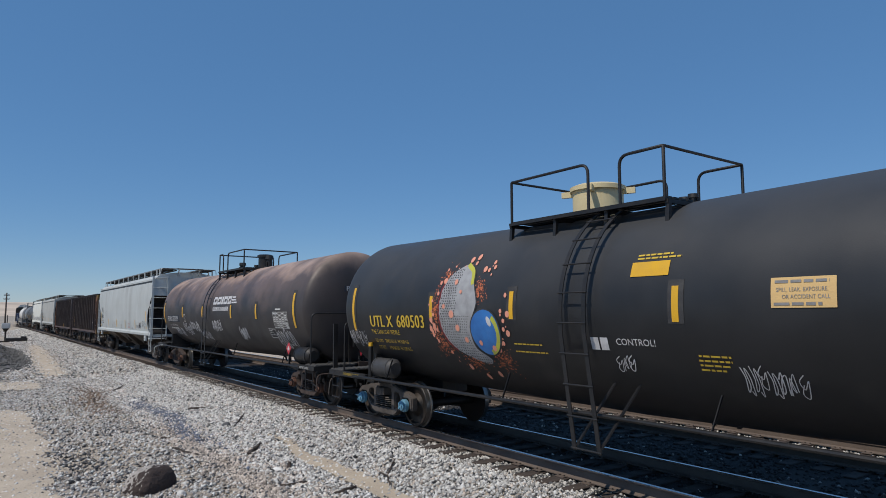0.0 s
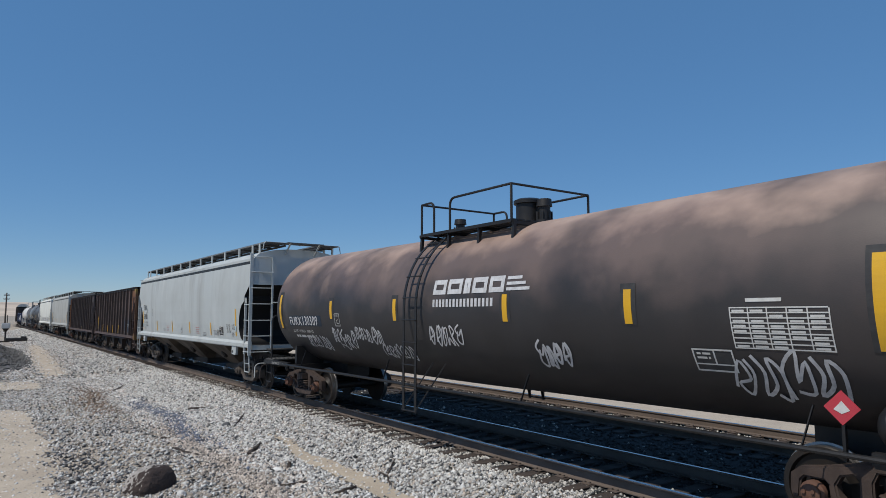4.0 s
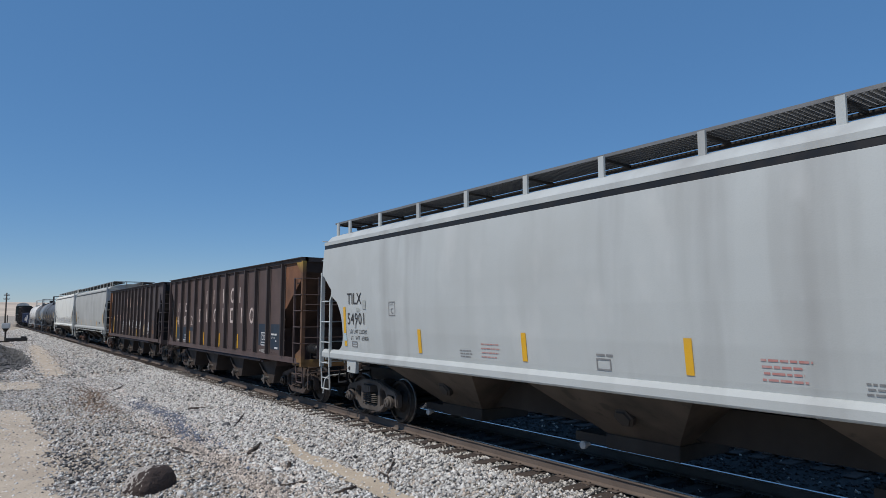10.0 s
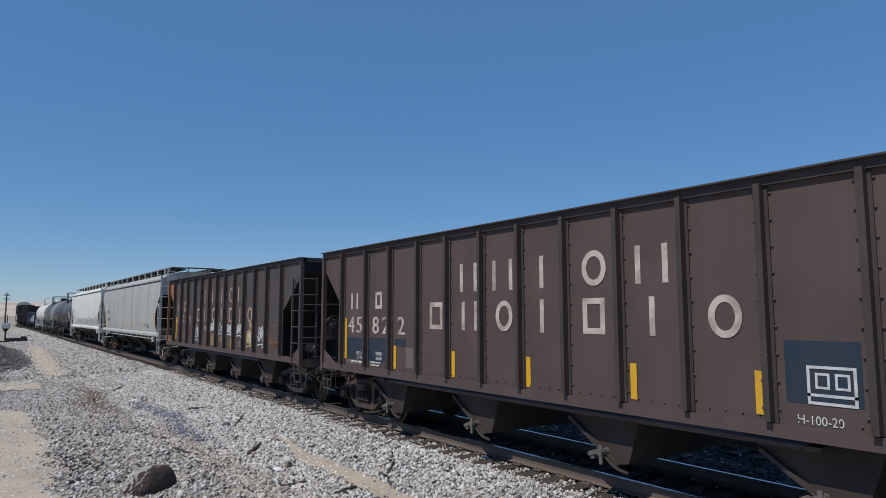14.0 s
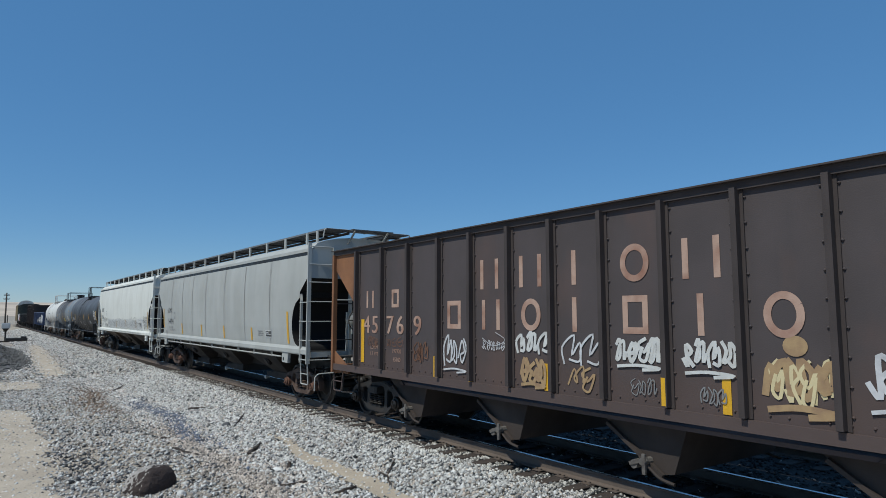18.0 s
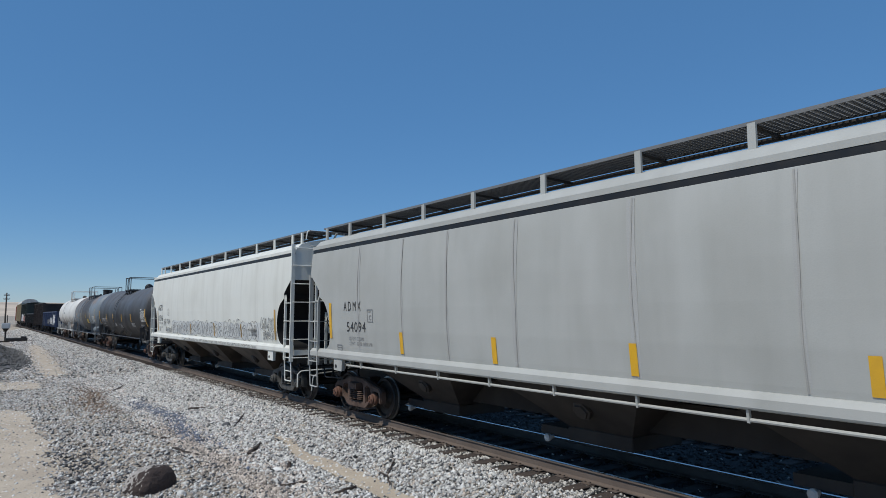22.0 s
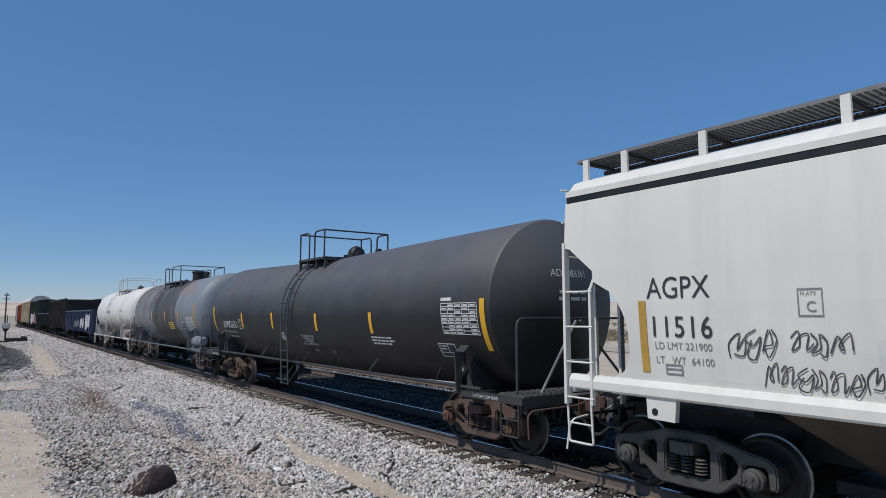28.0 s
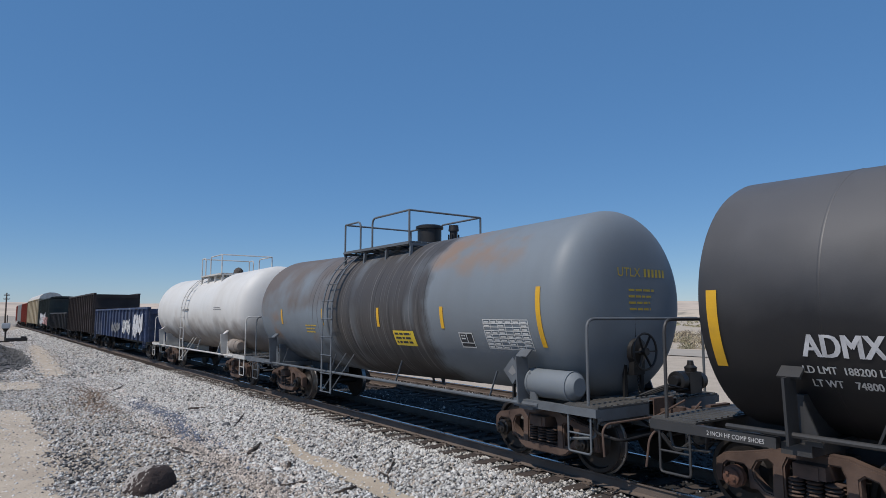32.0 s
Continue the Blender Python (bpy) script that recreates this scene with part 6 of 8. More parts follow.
REDLET = paint("faded_red_stencil", (0.45, 0.2, 0.18), (0.5, 0.4, 0.38), 0.7, 0, 9, 0.7)
ORANGE = paint("orange_spray", (0.72, 0.2, 0.08), (0.5, 0.15, 0.08), 0.7, 0, 6, 0.6)
CORAL = paint("coral_spray", (0.75, 0.32, 0.22), (0.6, 0.25, 0.18), 0.7, 0, 6, 0.4)
EGGBLUE = paint("blue_spray", (0.03, 0.18, 0.5), (0.02, 0.08, 0.3), 0.5, 0, 2, 0.8)
LIME = paint("yellow_green_spray", (0.5, 0.5, 0.06), (0.3, 0.3, 0.08), 0.6, 0, 4, 0.6)
PALEGREY = paint("grey_spray", (0.36, 0.37, 0.38), (0.2, 0.2, 0.21), 0.6, 0, 5, 0.6)
GREYWHITE = paint("grimy_white_casting", (0.36, 0.36, 0.35), (0.14, 0.13, 0.12), 0.6, 0, 9, 0.8)
SPRAY_BLACK = paint("sprayed_black", (0.055, 0.055, 0.06), (0.16, 0.16, 0.165), 0.7, 0, 6, 0.6)
SPRAY_TAN = paint("faded_tan_spray", (0.40, 0.27, 0.14), (0.22, 0.13, 0.09), 0.7, 0, 6, 0.7)
DIAMOND_RED = paint("red_placard", (0.5, 0.04, 0.06), (0.4, 0.05, 0.06), 0.5, 0, 5, 0.4)


def disc(bm, surf, x, z, rx, rz, turn=0.0, eps=0.009, n=18):
    rings = []
    for k in (0.35, 0.7, 1.0):
        ring = []
        for i in range(n):
            t = 2 * math.pi * i / n
            u, v = rx * k * math.cos(t), rz * k * math.sin(t)
            ring.append(bm.verts.new(surf(x + u * math.cos(turn) - v * math.sin(turn), z + u * math.sin(turn) + v * math.cos(turn), eps)))
        rings.append(ring)
    bm.faces.new(rings[0])
    for p, q in zip(rings, rings[1:]):
        for i in range(n):
            bm.faces.new((p[i], p[(i + 1) % n], q[(i + 1) % n], q[i]))


def swath(bm, surf, line, eps):
    """Band through (x, z, width) points."""
    pts = [Vector((x, z)) for x, z, _ in line]
    prev = None
    for i, p in enumerate(pts):
        d = (pts[min(i + 1, len(pts) - 1)] - pts[max(i - 1, 0)]).normalized()
        o = Vector((-d.y, d.x)) * line[i][2] / 2
        row = [bm.verts.new(surf(*(p - o + 2 * o * k / 4), eps)) for k in range(5)]
        if prev:
            for k in range(4):
                bm.faces.new((prev[k], prev[k + 1], row[k + 1], row[k]))
        prev = row


# sprayed shape on the black tank: height, rear edge, front edge
MURAL = [(3.24, -9.14, -9.06), (3.19, -9.27, -8.97), (3.09, -9.46, -8.83), (2.87, -9.66, -8.77), (2.59, -9.735, -8.66), (2.43, -9.75, -8.70), (2.21, -9.73, -8.83), (1.99, -9.65, -8.86),
         (1.77, -9.45, -8.80), (1.61, -9.06, -8.52), (1.52, -8.72, -8.56)]


def mural(tank, surf):
    """Sprayed picture reduced to plain shapes: a grey dotted crescent, a blue oval, coral dots."""
    rng = random.Random(12)
    edges = smooth_table(MURAL, 4)

    def fill(grow, eps):
        def draw(bm):
            prev = None
            for z, l, r in edges:
                row = [bm.verts.new(surf(l - grow + (r - l + 2 * grow) * k / 6, z, eps)) for k in range(7)]
                for k in range(6) if prev else ():
                    bm.faces.new((prev[k], prev[k + 1], row[k + 1], row[k]))
                prev = row
        return draw
    marking("spray_edge", BPAINT, tank, fill(0.03, 0.008))
    marking("grey_crescent", PALEGREY, tank, fill(0.0, 0.011))
    marking("yellow_edge", LIME, tank, lambda bm: stroke(bm, surf, [(r - 0.04, z) for z, l, r in edges if z > 2.86], 0.08, 0.013))
    marking("red_edge", paint("dark_red_spray", (0.20, 0.018, 0.022), (0.10, 0.012, 0.014), 0.6, 0, 14, 0.9), tank, lambda bm: stroke(bm, surf, [(l - 0.005 + 0.012 * math.sin(z * 60), z) for z, l, r in edges if 1.7 < z < 2.95], 0.045, 0.013))

    def dots(bm):
        for i in range(36):
            z = 1.54 + 0.046 * i
            l, r = np.interp(z, [e[0] for e in edges[::-1]], [e[1] for e in edges[::-1]]), np.interp(z, [e[0] for e in edges[::-1]], [e[2] for e in edges[::-1]])
            face = 0.50 if z > 2.35 else 0.95
            x = l + 0.06 + 0.028 * (i % 2)
            while x < l + (r - l) * face - 0.02:
                q = 0.017 - 0.006 * (x - l) / (r - l)
                disc(bm, surf, x + rng.uniform(-0.006, 0.006), z + rng.uniform(-0.006, 0.006), q, q, 0, 0.014, 6)
                x += 0.056
    tagged(marking("speckle", BPAINT, tank, dots), kind="stuff")
    for x, z, r in ((-9.28, 2.93, 0.05), (-9.35, 2.36, 0.07), (-9.2, 2.12, 0.06), (-9.0, 1.92, 0.05), (-9.58, 2.5, 0.045), (-8.62, 1.88, 0.045), (-8.3, 1.8, 0.05), (-9.1, 2.75, 0.035)):
        marking("coral_patch", CORAL, tank, lambda bm: disc(bm, surf, x, z, r, r, 0.3, 0.024, 12))
    marking("oval_edge", BPAINT, tank, lambda bm: disc(bm, surf, -8.45, 2.06, 0.41, 0.40, -0.2, 0.016, 28))
    marking("blue_oval", EGGBLUE, tank, lambda bm: disc(bm, surf, -8.45, 2.06, 0.38, 0.375, -0.2, 0.019, 28))
    marking("green_rim", LIME, tank, lambda bm: stroke(bm, surf, [(-8.45 + 0.33 * math.cos(t), 2.05 + 0.325 * math.sin(t)) for t in np.linspace(-1.4, 0.9, 18)], 0.085, 0.022))
    marking("oval_highlight", SILVERSPRAY, tank, lambda bm: disc(bm, surf, -8.32, 2.24, 0.05, 0.09, 0.5, 0.023))

    def glow(bm):
        # fine orange overspray in patches off the rim
        for x, z, sx, sz in ((-9.75, 1.85, 0.13, 0.13), (-9.6, 2.95, 0.10, 0.12), (-8.62, 2.75, 0.10, 0.10), (-8.2, 1.62, 0.13, 0.10), (-9.0, 1.55, 0.16, 0.08), (-9.85, 2.45, 0.05, 0.2)):
            for i in range(170):
                r = rng.uniform(0.006, 0.013)
                disc(bm, surf, x + rng.gauss(0, sx), z + rng.gauss(0, sz), r, r, 0, 0.006, 5)
    tagged(marking("orange_overspray", ORANGE, tank, glow), kind="stuff")

    def drops(bm):
        for i in range(64):
            t = rng.uniform(0.0, 6.28)
            k = rng.uniform(0.93, 1.16)
            r = rng.choice((0.014, 0.02, 0.026, 0.035, 0.05))
            disc(bm, surf, -8.95 + 1.0 * k * math.cos(t), 2.33 + 0.92 * k * math.sin(t), r, r * 1.1, 0, 0.013, 10)
    tagged(marking("coral_dots", CORAL, tank, drops), kind="stuff")


def figures(bm, surf, text, x, z, height, pitch, eps=0.008, bold=0.0):
    """Figures at an even pitch (or at the given places), each about four fifths of the pitch wide."""
    zero = words("0", height / 0.69)[0]
    wide = max(p[0] for p in zero) - min(p[0] for p in zero)
    for i, c in enumerate(text):
        write(bm, surf, c, (x[i] if isinstance(x, tuple) else x + i * pitch), z, height, 0.80 * pitch / wide, eps, bold)


def car_number(body, material, surf, text, x, z, height, pitch, bold=0.0):
    """A number with each figure as a part."""
    for i, c in enumerate(text):
        q = x[i] if isinstance(x, tuple) else x + i * pitch
        marking("figure", material, body, lambda bm: figures(bm, surf, c, q, z, height, pitch, bold=bold))


def marks_t(car, tank, surf, xc):
    rng = random.Random(1)
    stripes(tank, surf, [(-13.15, 2.0, 2.95), (-10.06, 2.28, 2.70), (-7.81, 2.28, 2.72), (-4.81, 2.26, 2.70), (-1.94, 2.26, 2.70)], backing=BPAINT, w=0.095)
    marking("lettering", YPAINT, tank, lambda bm: write(bm, surf, "UTL X", -12.37, 2.10, 0.235, 0.98, bold=0.014))
    car_number(tank, YPAINT, surf, "680503", -11.27, 2.10, 0.24, 0.172, bold=0.012)
    marking("slogan", YPAINT, tank, lambda bm: write(bm, surf, "THE TANK CAR PEOPLE", -12.38, 1.95, 0.085, 0.87))
    marking("weight_stencil", YPAINT, tank, lambda bm: (write(bm, surf, "LD LMT   2085 00 LB  94 500 KG", -12.33, 1.77, 0.07, 0.95), write(bm, surf, "LT WT     775 00 LB  35 200 KG", -12.3, 1.63, 0.07, 0.95)))
    marking("yellow_panel", YELLOW, tank, lambda bm: sheet(bm, surf, -5.46, -4.88, 2.84, 3.03, 0.008))
    marking("small_stencil", YPAINT, tank, lambda bm: (lines(bm, surf, rng, -5.4, -4.72, 3.11, 2, 0.045, 0.022), lines(bm, surf, rng, -4.55, -4.12, 1.85, 4, 0.055, 0.022), lines(bm, surf, rng, -7.82, -6.95, 1.88, 2, 0.12, 0.02)))
    p = marking("warning_sign", paint("tan_sign", (0.70, 0.47, 0.20), (0.55, 0.36, 0.16), 0.6), tank, lambda bm: sheet(bm, surf, -3.58, -2.92, 2.42, 2.74, 0.008))
    marking("sign_writing", GREYLET, p, lambda bm: (write(bm, surf, "SPILL, LEAK, EXPOSURE,", -3.52, 2.59, 0.042, 0.82, 0.013), write(bm, surf, "OR ACCIDENT CALL", -3.46, 2.515, 0.042, 0.85, 0.013),
                                                  lines(bm, surf, rng, -3.55, -2.9, 2.68, 1, 0.05, 0.03, 0.013), lines(bm, surf, rng, -3.55, -2.95, 2.445, 1, 0.05, 0.03, 0.013)))
    marking("white_block", SILVERSPRAY, tank, lambda bm: (sheet(bm, surf, -6.16, -6.02, 1.87, 2.04), sheet(bm, surf, -5.99, -5.86, 1.87, 2.04)))
    marking("graffiti", SILVERSPRAY, tank, lambda bm: write(bm, surf, "CONTROL!", -5.72, 1.95, 0.085, 1.0))
    marking("graffiti", SILVERSPRAY, tank, lambda bm: tag(bm, surf, rng, -5.80, -5.48, 1.58, 1.86, 3, 0.012))
    marking("graffiti", SILVERSPRAY, tank, lambda bm: tag(bm, surf, rng, -4.05, -3.35, 1.45, 1.80, 7, 0.012))
    marking("graffiti", SILVERSPRAY, tank, lambda bm: tag(bm, surf, rng, -13.44, -12.7, 1.66, 2.04, 8, 0.010))
    mural(tank, surf)
    reservoir(car, -12.46 - xc, -11.68 - xc, -1.30, 1.22, 0.205, paint("dusty_black_reservoir", (0.05, 0.05, 0.052), (0.03, 0.029, 0.028), 0.6, 0, 3, 0.7))
    bm = B()
    tube(bm, [(-12.58 - xc, -1.40, 0.98), (-12.58 - xc, -1.40, 1.72)], 0.045, 10)
    part("standpipe", bm, IRON, car, smooth=True)
    bm = B()
    cyl(bm, (-12.58 - xc, -1.40, 1.66), (-12.58 - xc, -1.40, 1.74), 0.049, 10)
    part("yellow_tip", bm, YELLOW, car)
    bm = B()
    bar(bm, (-14.30 - xc, -1.40, 0.96), (-14.33 - xc, -1.40, 2.13), 0.11, 0.05)
    part("corner_post", bm, IRON, car)
    marking("deck_stencil", YPAINT, tank, lambda bm: write(bm, lambda x, z, eps=0: (x - xc, -1.503 - eps, z), "2 INCH TREAD COND SHOES", -13.68, 0.97, 0.05, 0.8))


def marks_f(car, tank, surf, xc):
    rng = random.Random(2)
    stripes(tank, surf, [(-31.66, 1.98, 2.9), (-28.45, 2.25, 2.68), (-25.5, 2.23, 2.67), (-22.07, 2.24, 2.68), (-19.62, 2.23, 2.68), (-16.68, 2.0, 2.94)], backing=BPAINT, w=0.12)
    marking("patch", NAVY, tank, lambda bm: sheet(bm, surf, -31.05, -29.0, 2.06, 2.33, 0.004))
    marking("lettering", SILVERSPRAY, tank, lambda bm: write(bm, surf, "FURX", -31.0, 2.08, 0.22, 1.0, bold=0.01))
    car_number(tank, SILVERSPRAY, surf, "130309", -30.18, 2.085, 0.23, 0.165, bold=0.008)
    marking("weight_stencil", WPAINT, tank, lambda bm: (write(bm, surf, "LD LMT 195300 LB    88600 KG", -30.9, 1.89, 0.07, 0.95), lines(bm, surf, rng, -30.9, -29.3, 1.76, 1, 0.1, 0.06)))
    plate_box(tank, surf, -28.22, 2.08, WPAINT)
    for box4, n in (((-30.2, -28.85, 1.5, 1.85), 6), ((-28.5, -27.4, 1.55, 2.05), 6), ((-27.3, -26.1, 1.72, 2.1), 6), ((-26.35, -25.1, 1.42, 1.75), 6), ((-24.3, -23.2, 1.75, 2.2), 6), ((-21.45, -20.75, 1.55, 2.0), 5), ((-18.3, -17.1, 1.4, 1.98), 5)):
        marking("graffiti", SILVERSPRAY if n < 7 else GREYLET, tank, lambda bm: tag(bm, surf, rng, *box4, n - 1, 0.03 if n == 6 else 0.04))

    def emblem(bm):
        x = -24.06
        for w in (0.40, 0.42, 0.18, 0.4, 0.38):
            frame_box(bm, surf, x, x + w, 2.72, 2.99, 0.085, 0.008)
            x += w + 0.06
        for i in range(3):
            sheet(bm, surf, x, x + 0.55 - 0.1 * i, 2.74 + i * 0.09, 2.79 + i * 0.09, 0.008)
    marking("emblem_shapes", SILVERSPRAY, tank, emblem)
    marking("emblem_line", SILVERSPRAY, tank, lambda bm: blocks(bm, surf, 17, -24.05, 2.49, 0.14, 0.105, 0.62))
    data_table(tank, surf, -18.15, -17.09, 1.97, 2.42, 5, 8, WPAINT)
    marking("table_head", WPAINT, tank, lambda bm: sheet(bm, surf, -17.95, -17.55, 2.49, 2.53))
    two_box(tank, surf, -18.72, -18.2, 1.68, 1.95)
    front = head_surface("tank_car" + "sooty brown-black ethanol tank car with graffiti and a red placard")
    marking("end_patch", NAVY, tank, lambda bm: sheet(bm, front, -0.46, 0.34, 2.98, 3.14, -0.002))
    marking("end_lettering", SILVERSPRAY, tank, lambda bm: (write(bm, front, "FURX", -0.40, 3.0, 0.12, 0.75, 0.003, 0.006), figures(bm, front, "130309", -0.03, 3.0, 0.12, 0.062, 0.003, 0.004), lines(bm, front, rng, -0.28, 0.34, 2.88, 4, 0.085, 0.028, 0.003)))
    placard(car, -17.05 - xc, -1.46, 1.43, DIAMOND_RED, 0.17, WPAINT)
    reservoir(car, -16.78 - xc, -15.88 - xc, -1.25, 1.27, 0.225, IRON)
    brake_wheel(car, -15.40 - xc, -0.12, 1.86, 1, IRON)
    bm = B()
    prism(bm, [(-15.66 - xc, 1.52), (-15.52 - xc, 1.24), (-15.38 - xc, 1.52), (-15.44 - xc, 1.60), (-15.60 - xc, 1.60)], -0.05, -0.03)
    p = part("placard", bm, DIAMOND_RED, car)
    bm = B()
    prism(bm, [(-15.60 - xc, 1.45), (-15.45 - xc, 1.45), (-15.45 - xc, 1.56), (-15.60 - xc, 1.56)], -0.056, -0.05)
    part("symbol", bm, WPAINT, p)
    brake_valve(car, -15.36 - xc, 0.95, 1.08, GREYWHITE, 0.72)
    bm = B()
    tube(bm, [(-15.47 - xc, -0.2, 2.42), (-15.47 - xc, 0.1, 2.42), (-15.5 - xc, 0.14, 2.42), (-15.62 - xc, 0.14, 2.42)], 0.018, 6)
    tube(bm, [(-15.47 - xc, 0.1, 2.42), (-15.47 - xc, 0.1, 2.20)], 0.018, 6)
    part("grab_iron", bm, IRON, car)
    marking("deck_stencil", WPAINT, tank, lambda bm: write(bm, lambda x, z, eps=0: (x - xc, -1.503 - eps, z), "2 INCH TREAD COND SHOES", -16.22, 0.955, 0.055, 0.56))
    marking("deck_stencil", WPAINT, tank, lambda bm: write(bm, lambda x, z, eps=0: (x - xc, -1.503 - eps, z), "2 INCH TREAD COND SHOES", -32.25, 0.955, 0.055, 0.8))


def marks_a(car, tank, surf, xc):
    rng = random.Random(3)
    stripes(tank, surf, [(-137.40, 1.76, 2.63), (-134.38, 1.95, 2.41), (-131.74, 1.96, 2.41), (-128.75, 1.95, 2.38), (-125.95, 1.95, 2.40), (-122.08, 1.74, 2.63)], w=0.13)
    marking("lettering", SILVERSPRAY, tank, lambda bm: write(bm, surf, "ADMX", -136.38, 1.92, 0.23, 0.80, bold=0.012))
    car_number(tank, SILVERSPRAY, surf, "26361", -135.58, 1.92, 0.23, 0.148, bold=0.008)
    marking("weight_stencil", WPAINT, tank, lambda bm: (write(bm, surf, "LD LMT  188200 LB  85350 KG", -136.43, 1.75, 0.075, 0.92, bold=0.004), write(bm, surf, "LT WT    74800 LB  33950 KG", -136.37, 1.61, 0.075, 0.92, bold=0.004)))
    plate_box(tank, surf, -134.7, 1.9, SILVERSPRAY)
    data_table(tank, surf, -123.22, -122.17, 2.0, 2.55, 5, 9, WPAINT)
    marking("table_head", WPAINT, tank, lambda bm: sheet(bm, surf, -123.22, -122.9, 2.60, 2.66))
    two_box(tank, surf, -123.52, -123.0, 1.57, 1.83)
    marking("coil_stencil", WPAINT, tank, lambda bm: (write(bm, surf, "EXTERIOR HEATER COILS", -129.75, 1.78, 0.05, 0.9), write(bm, surf, "NO INLET OR OUTLET", -129.68, 1.71, 0.05, 0.9), write(bm, surf, "CAPS REQUIRED", -129.6, 1.64, 0.05, 0.9), write(bm, surf, "VENT TANK FOR UNLOADING", -129.8, 1.57, 0.05, 0.9),
                                                  write(bm, surf, "OUTLET", -129.3, 1.42, 0.045), write(bm, surf, "INLET", -128.3, 1.42, 0.045)))
    marking("small_stencil", WPAINT, tank, lambda bm: (lines(bm, surf, rng, -126.0, -125.0, 1.85, 3, 0.065, 0.035),))
    p = marking("danger_sign", WPAINT, tank, lambda bm: sheet(bm, surf, -131.18, -130.92, 1.66, 1.86, 0.008))
    marking("red_oval", REDLET, p, lambda bm: disc(bm, surf, -131.05, 1.805, 0.115, 0.04, 0, 0.012))
    marking("sign_writing", WPAINT, p, lambda bm: write(bm, surf, "DANGER", -131.13, 1.79, 0.034, 0.9, 0.015))
    marking("small_writing", GREYLET, p, lambda bm: lines(bm, surf, rng, -131.16, -130.93, 1.735, 3, 0.028, 0.014, 0.012))
    placard(car, -122.7 - xc, -1.46, 1.4, IRON, 0.17, GREYLET)
    end = ("tank_car" + "matt black tank car with white lettering and a data table",)
    marking("end_lettering", WPAINT, tank, lambda bm: (write(bm, head_surface(*end), "ADMX", -0.42, 3.02, 0.13, 1.0), figures(bm, head_surface(*end), "26361", 0.06, 3.02, 0.13, 0.085), lines(bm, head_surface(*end), rng, -0.3, 0.5, 2.72, 2, 0.12, 0.06)))
    bm = B()
    tube(bm, [(-121.2 - xc, -1.0, 1.08), (-121.25 - xc, -0.1, 2.25)], 0.025, 8)
    tube(bm, [(-121.2 - xc, 1.2, 1.08), (-121.25 - xc, 0.0, 2.25)], 0.025, 8)
    part("end_brace", bm, GREYFIT, car)
    for x in (-122.35, -137.5):
        marking("deck_stencil", WPAINT, tank, lambda bm: write(bm, lambda x, z, eps=0: (x - xc, -1.503 - eps, z), "2 INCH HF COMP SHOES", x, 0.96, 0.05, 0.85))
    for x in (-134.25, -132.55, -126.0):
        bm = B()
        bar(bm, (x - xc, -1.5, 1.1), (x + 0.32 - xc, -1.46, 1.4), 0.05, 0.012)
        part("rail_brace", bm, GREYFIT, car)


def head_surface(key):
    """Writing on a front head: u runs across the track, z up."""
    def surf(u, z, eps=0.0):
        b, head, knuckle, R, zc = HEADS[key]
        q = min(1.0, math.hypot(u, z - zc) / R)
        x = head * (0.12 + 0.88 * (1 - q * q)) if knuckle is None else head * (1 - q ** knuckle) ** 0.5
        return (b + x + eps * 0.25 + 0.0015, u, z)
    return surf


def marks_g(car, tank, surf, xc):
    rng = random.Random(4)
    stripes(tank, surf, [(-140.3, 1.85, 2.78), (-142.85, 2.1, 2.5), (-145.2, 2.1, 2.5), (-147.95, 2.1, 2.5), (-150.6, 2.1, 2.5)])
    data_table(tank, surf, -141.62, -140.52, 1.78, 2.26, 6, 8, WPAINT)
    two_box(tank, surf, -142.36, -141.97, 1.77, 2.04)
    panel(tank, surf, -144.62, -143.85, 1.73, 2.03, MATS["bright_sign_yellow"], BPAINT, 3)
    marking("yellow_stencil", YPAINT, tank, lambda bm: lines(bm, surf, rng, -149.0, -148.3, 2.06, 3, 0.08, 0.035))
    end = ("tank_car" + "blue-grey tank car stained brown round its middle",)
    marking("end_lettering", YPAINT, tank, lambda bm: (write(bm, head_surface(*end), "UTLX", -0.45, 2.95, 0.14, 1.1), blocks(bm, head_surface(*end), 6, 0.2, 2.95, 0.13, 0.1, 0.6), lines(bm, head_surface(*end), rng, -0.2, 0.5, 2.72, 4, 0.1, 0.035)))
    reservoir(car, -140.72 - xc, -139.68 - xc, -1.25, 1.29, 0.22, GREYTANK)
    placard(car, -140.9 - xc, -1.46, 1.46, GREYFIT, 0.21, GREYLET)
    brake_wheel(car, -139.42 - xc, -0.05, 1.78, 1, IRON)
    brake_valve(car, -139.2 - xc, 0.72, 1.08, IRON, 1.1)
    bm = B()
    tube(bm, [(-139.62 - xc, -0.05, 2.0), (-139.62 - xc, -0.05, 2.42)], 0.03, 8)
    tube(bm, [(-139.62 - xc, -0.25, 2.40), (-139.62 - xc, 0.12, 2.40)], 0.022, 8)
    part("brake_bracket", bm, IRON, car, smooth=True)
    # bell crank and pipes hanging under the deck's edge
    bm = B()
    tube(bm, arc([(-139.25 - xc, -1.36, 1.0), (-139.3 - xc, -1.40, 0.72), (-139.0 - xc, -1.2, 0.62), (-138.95 - xc, -0.6, 0.66)], 0.1), 0.022, 8)
    part("train_line_pipe", bm, IRON, car, smooth=True)


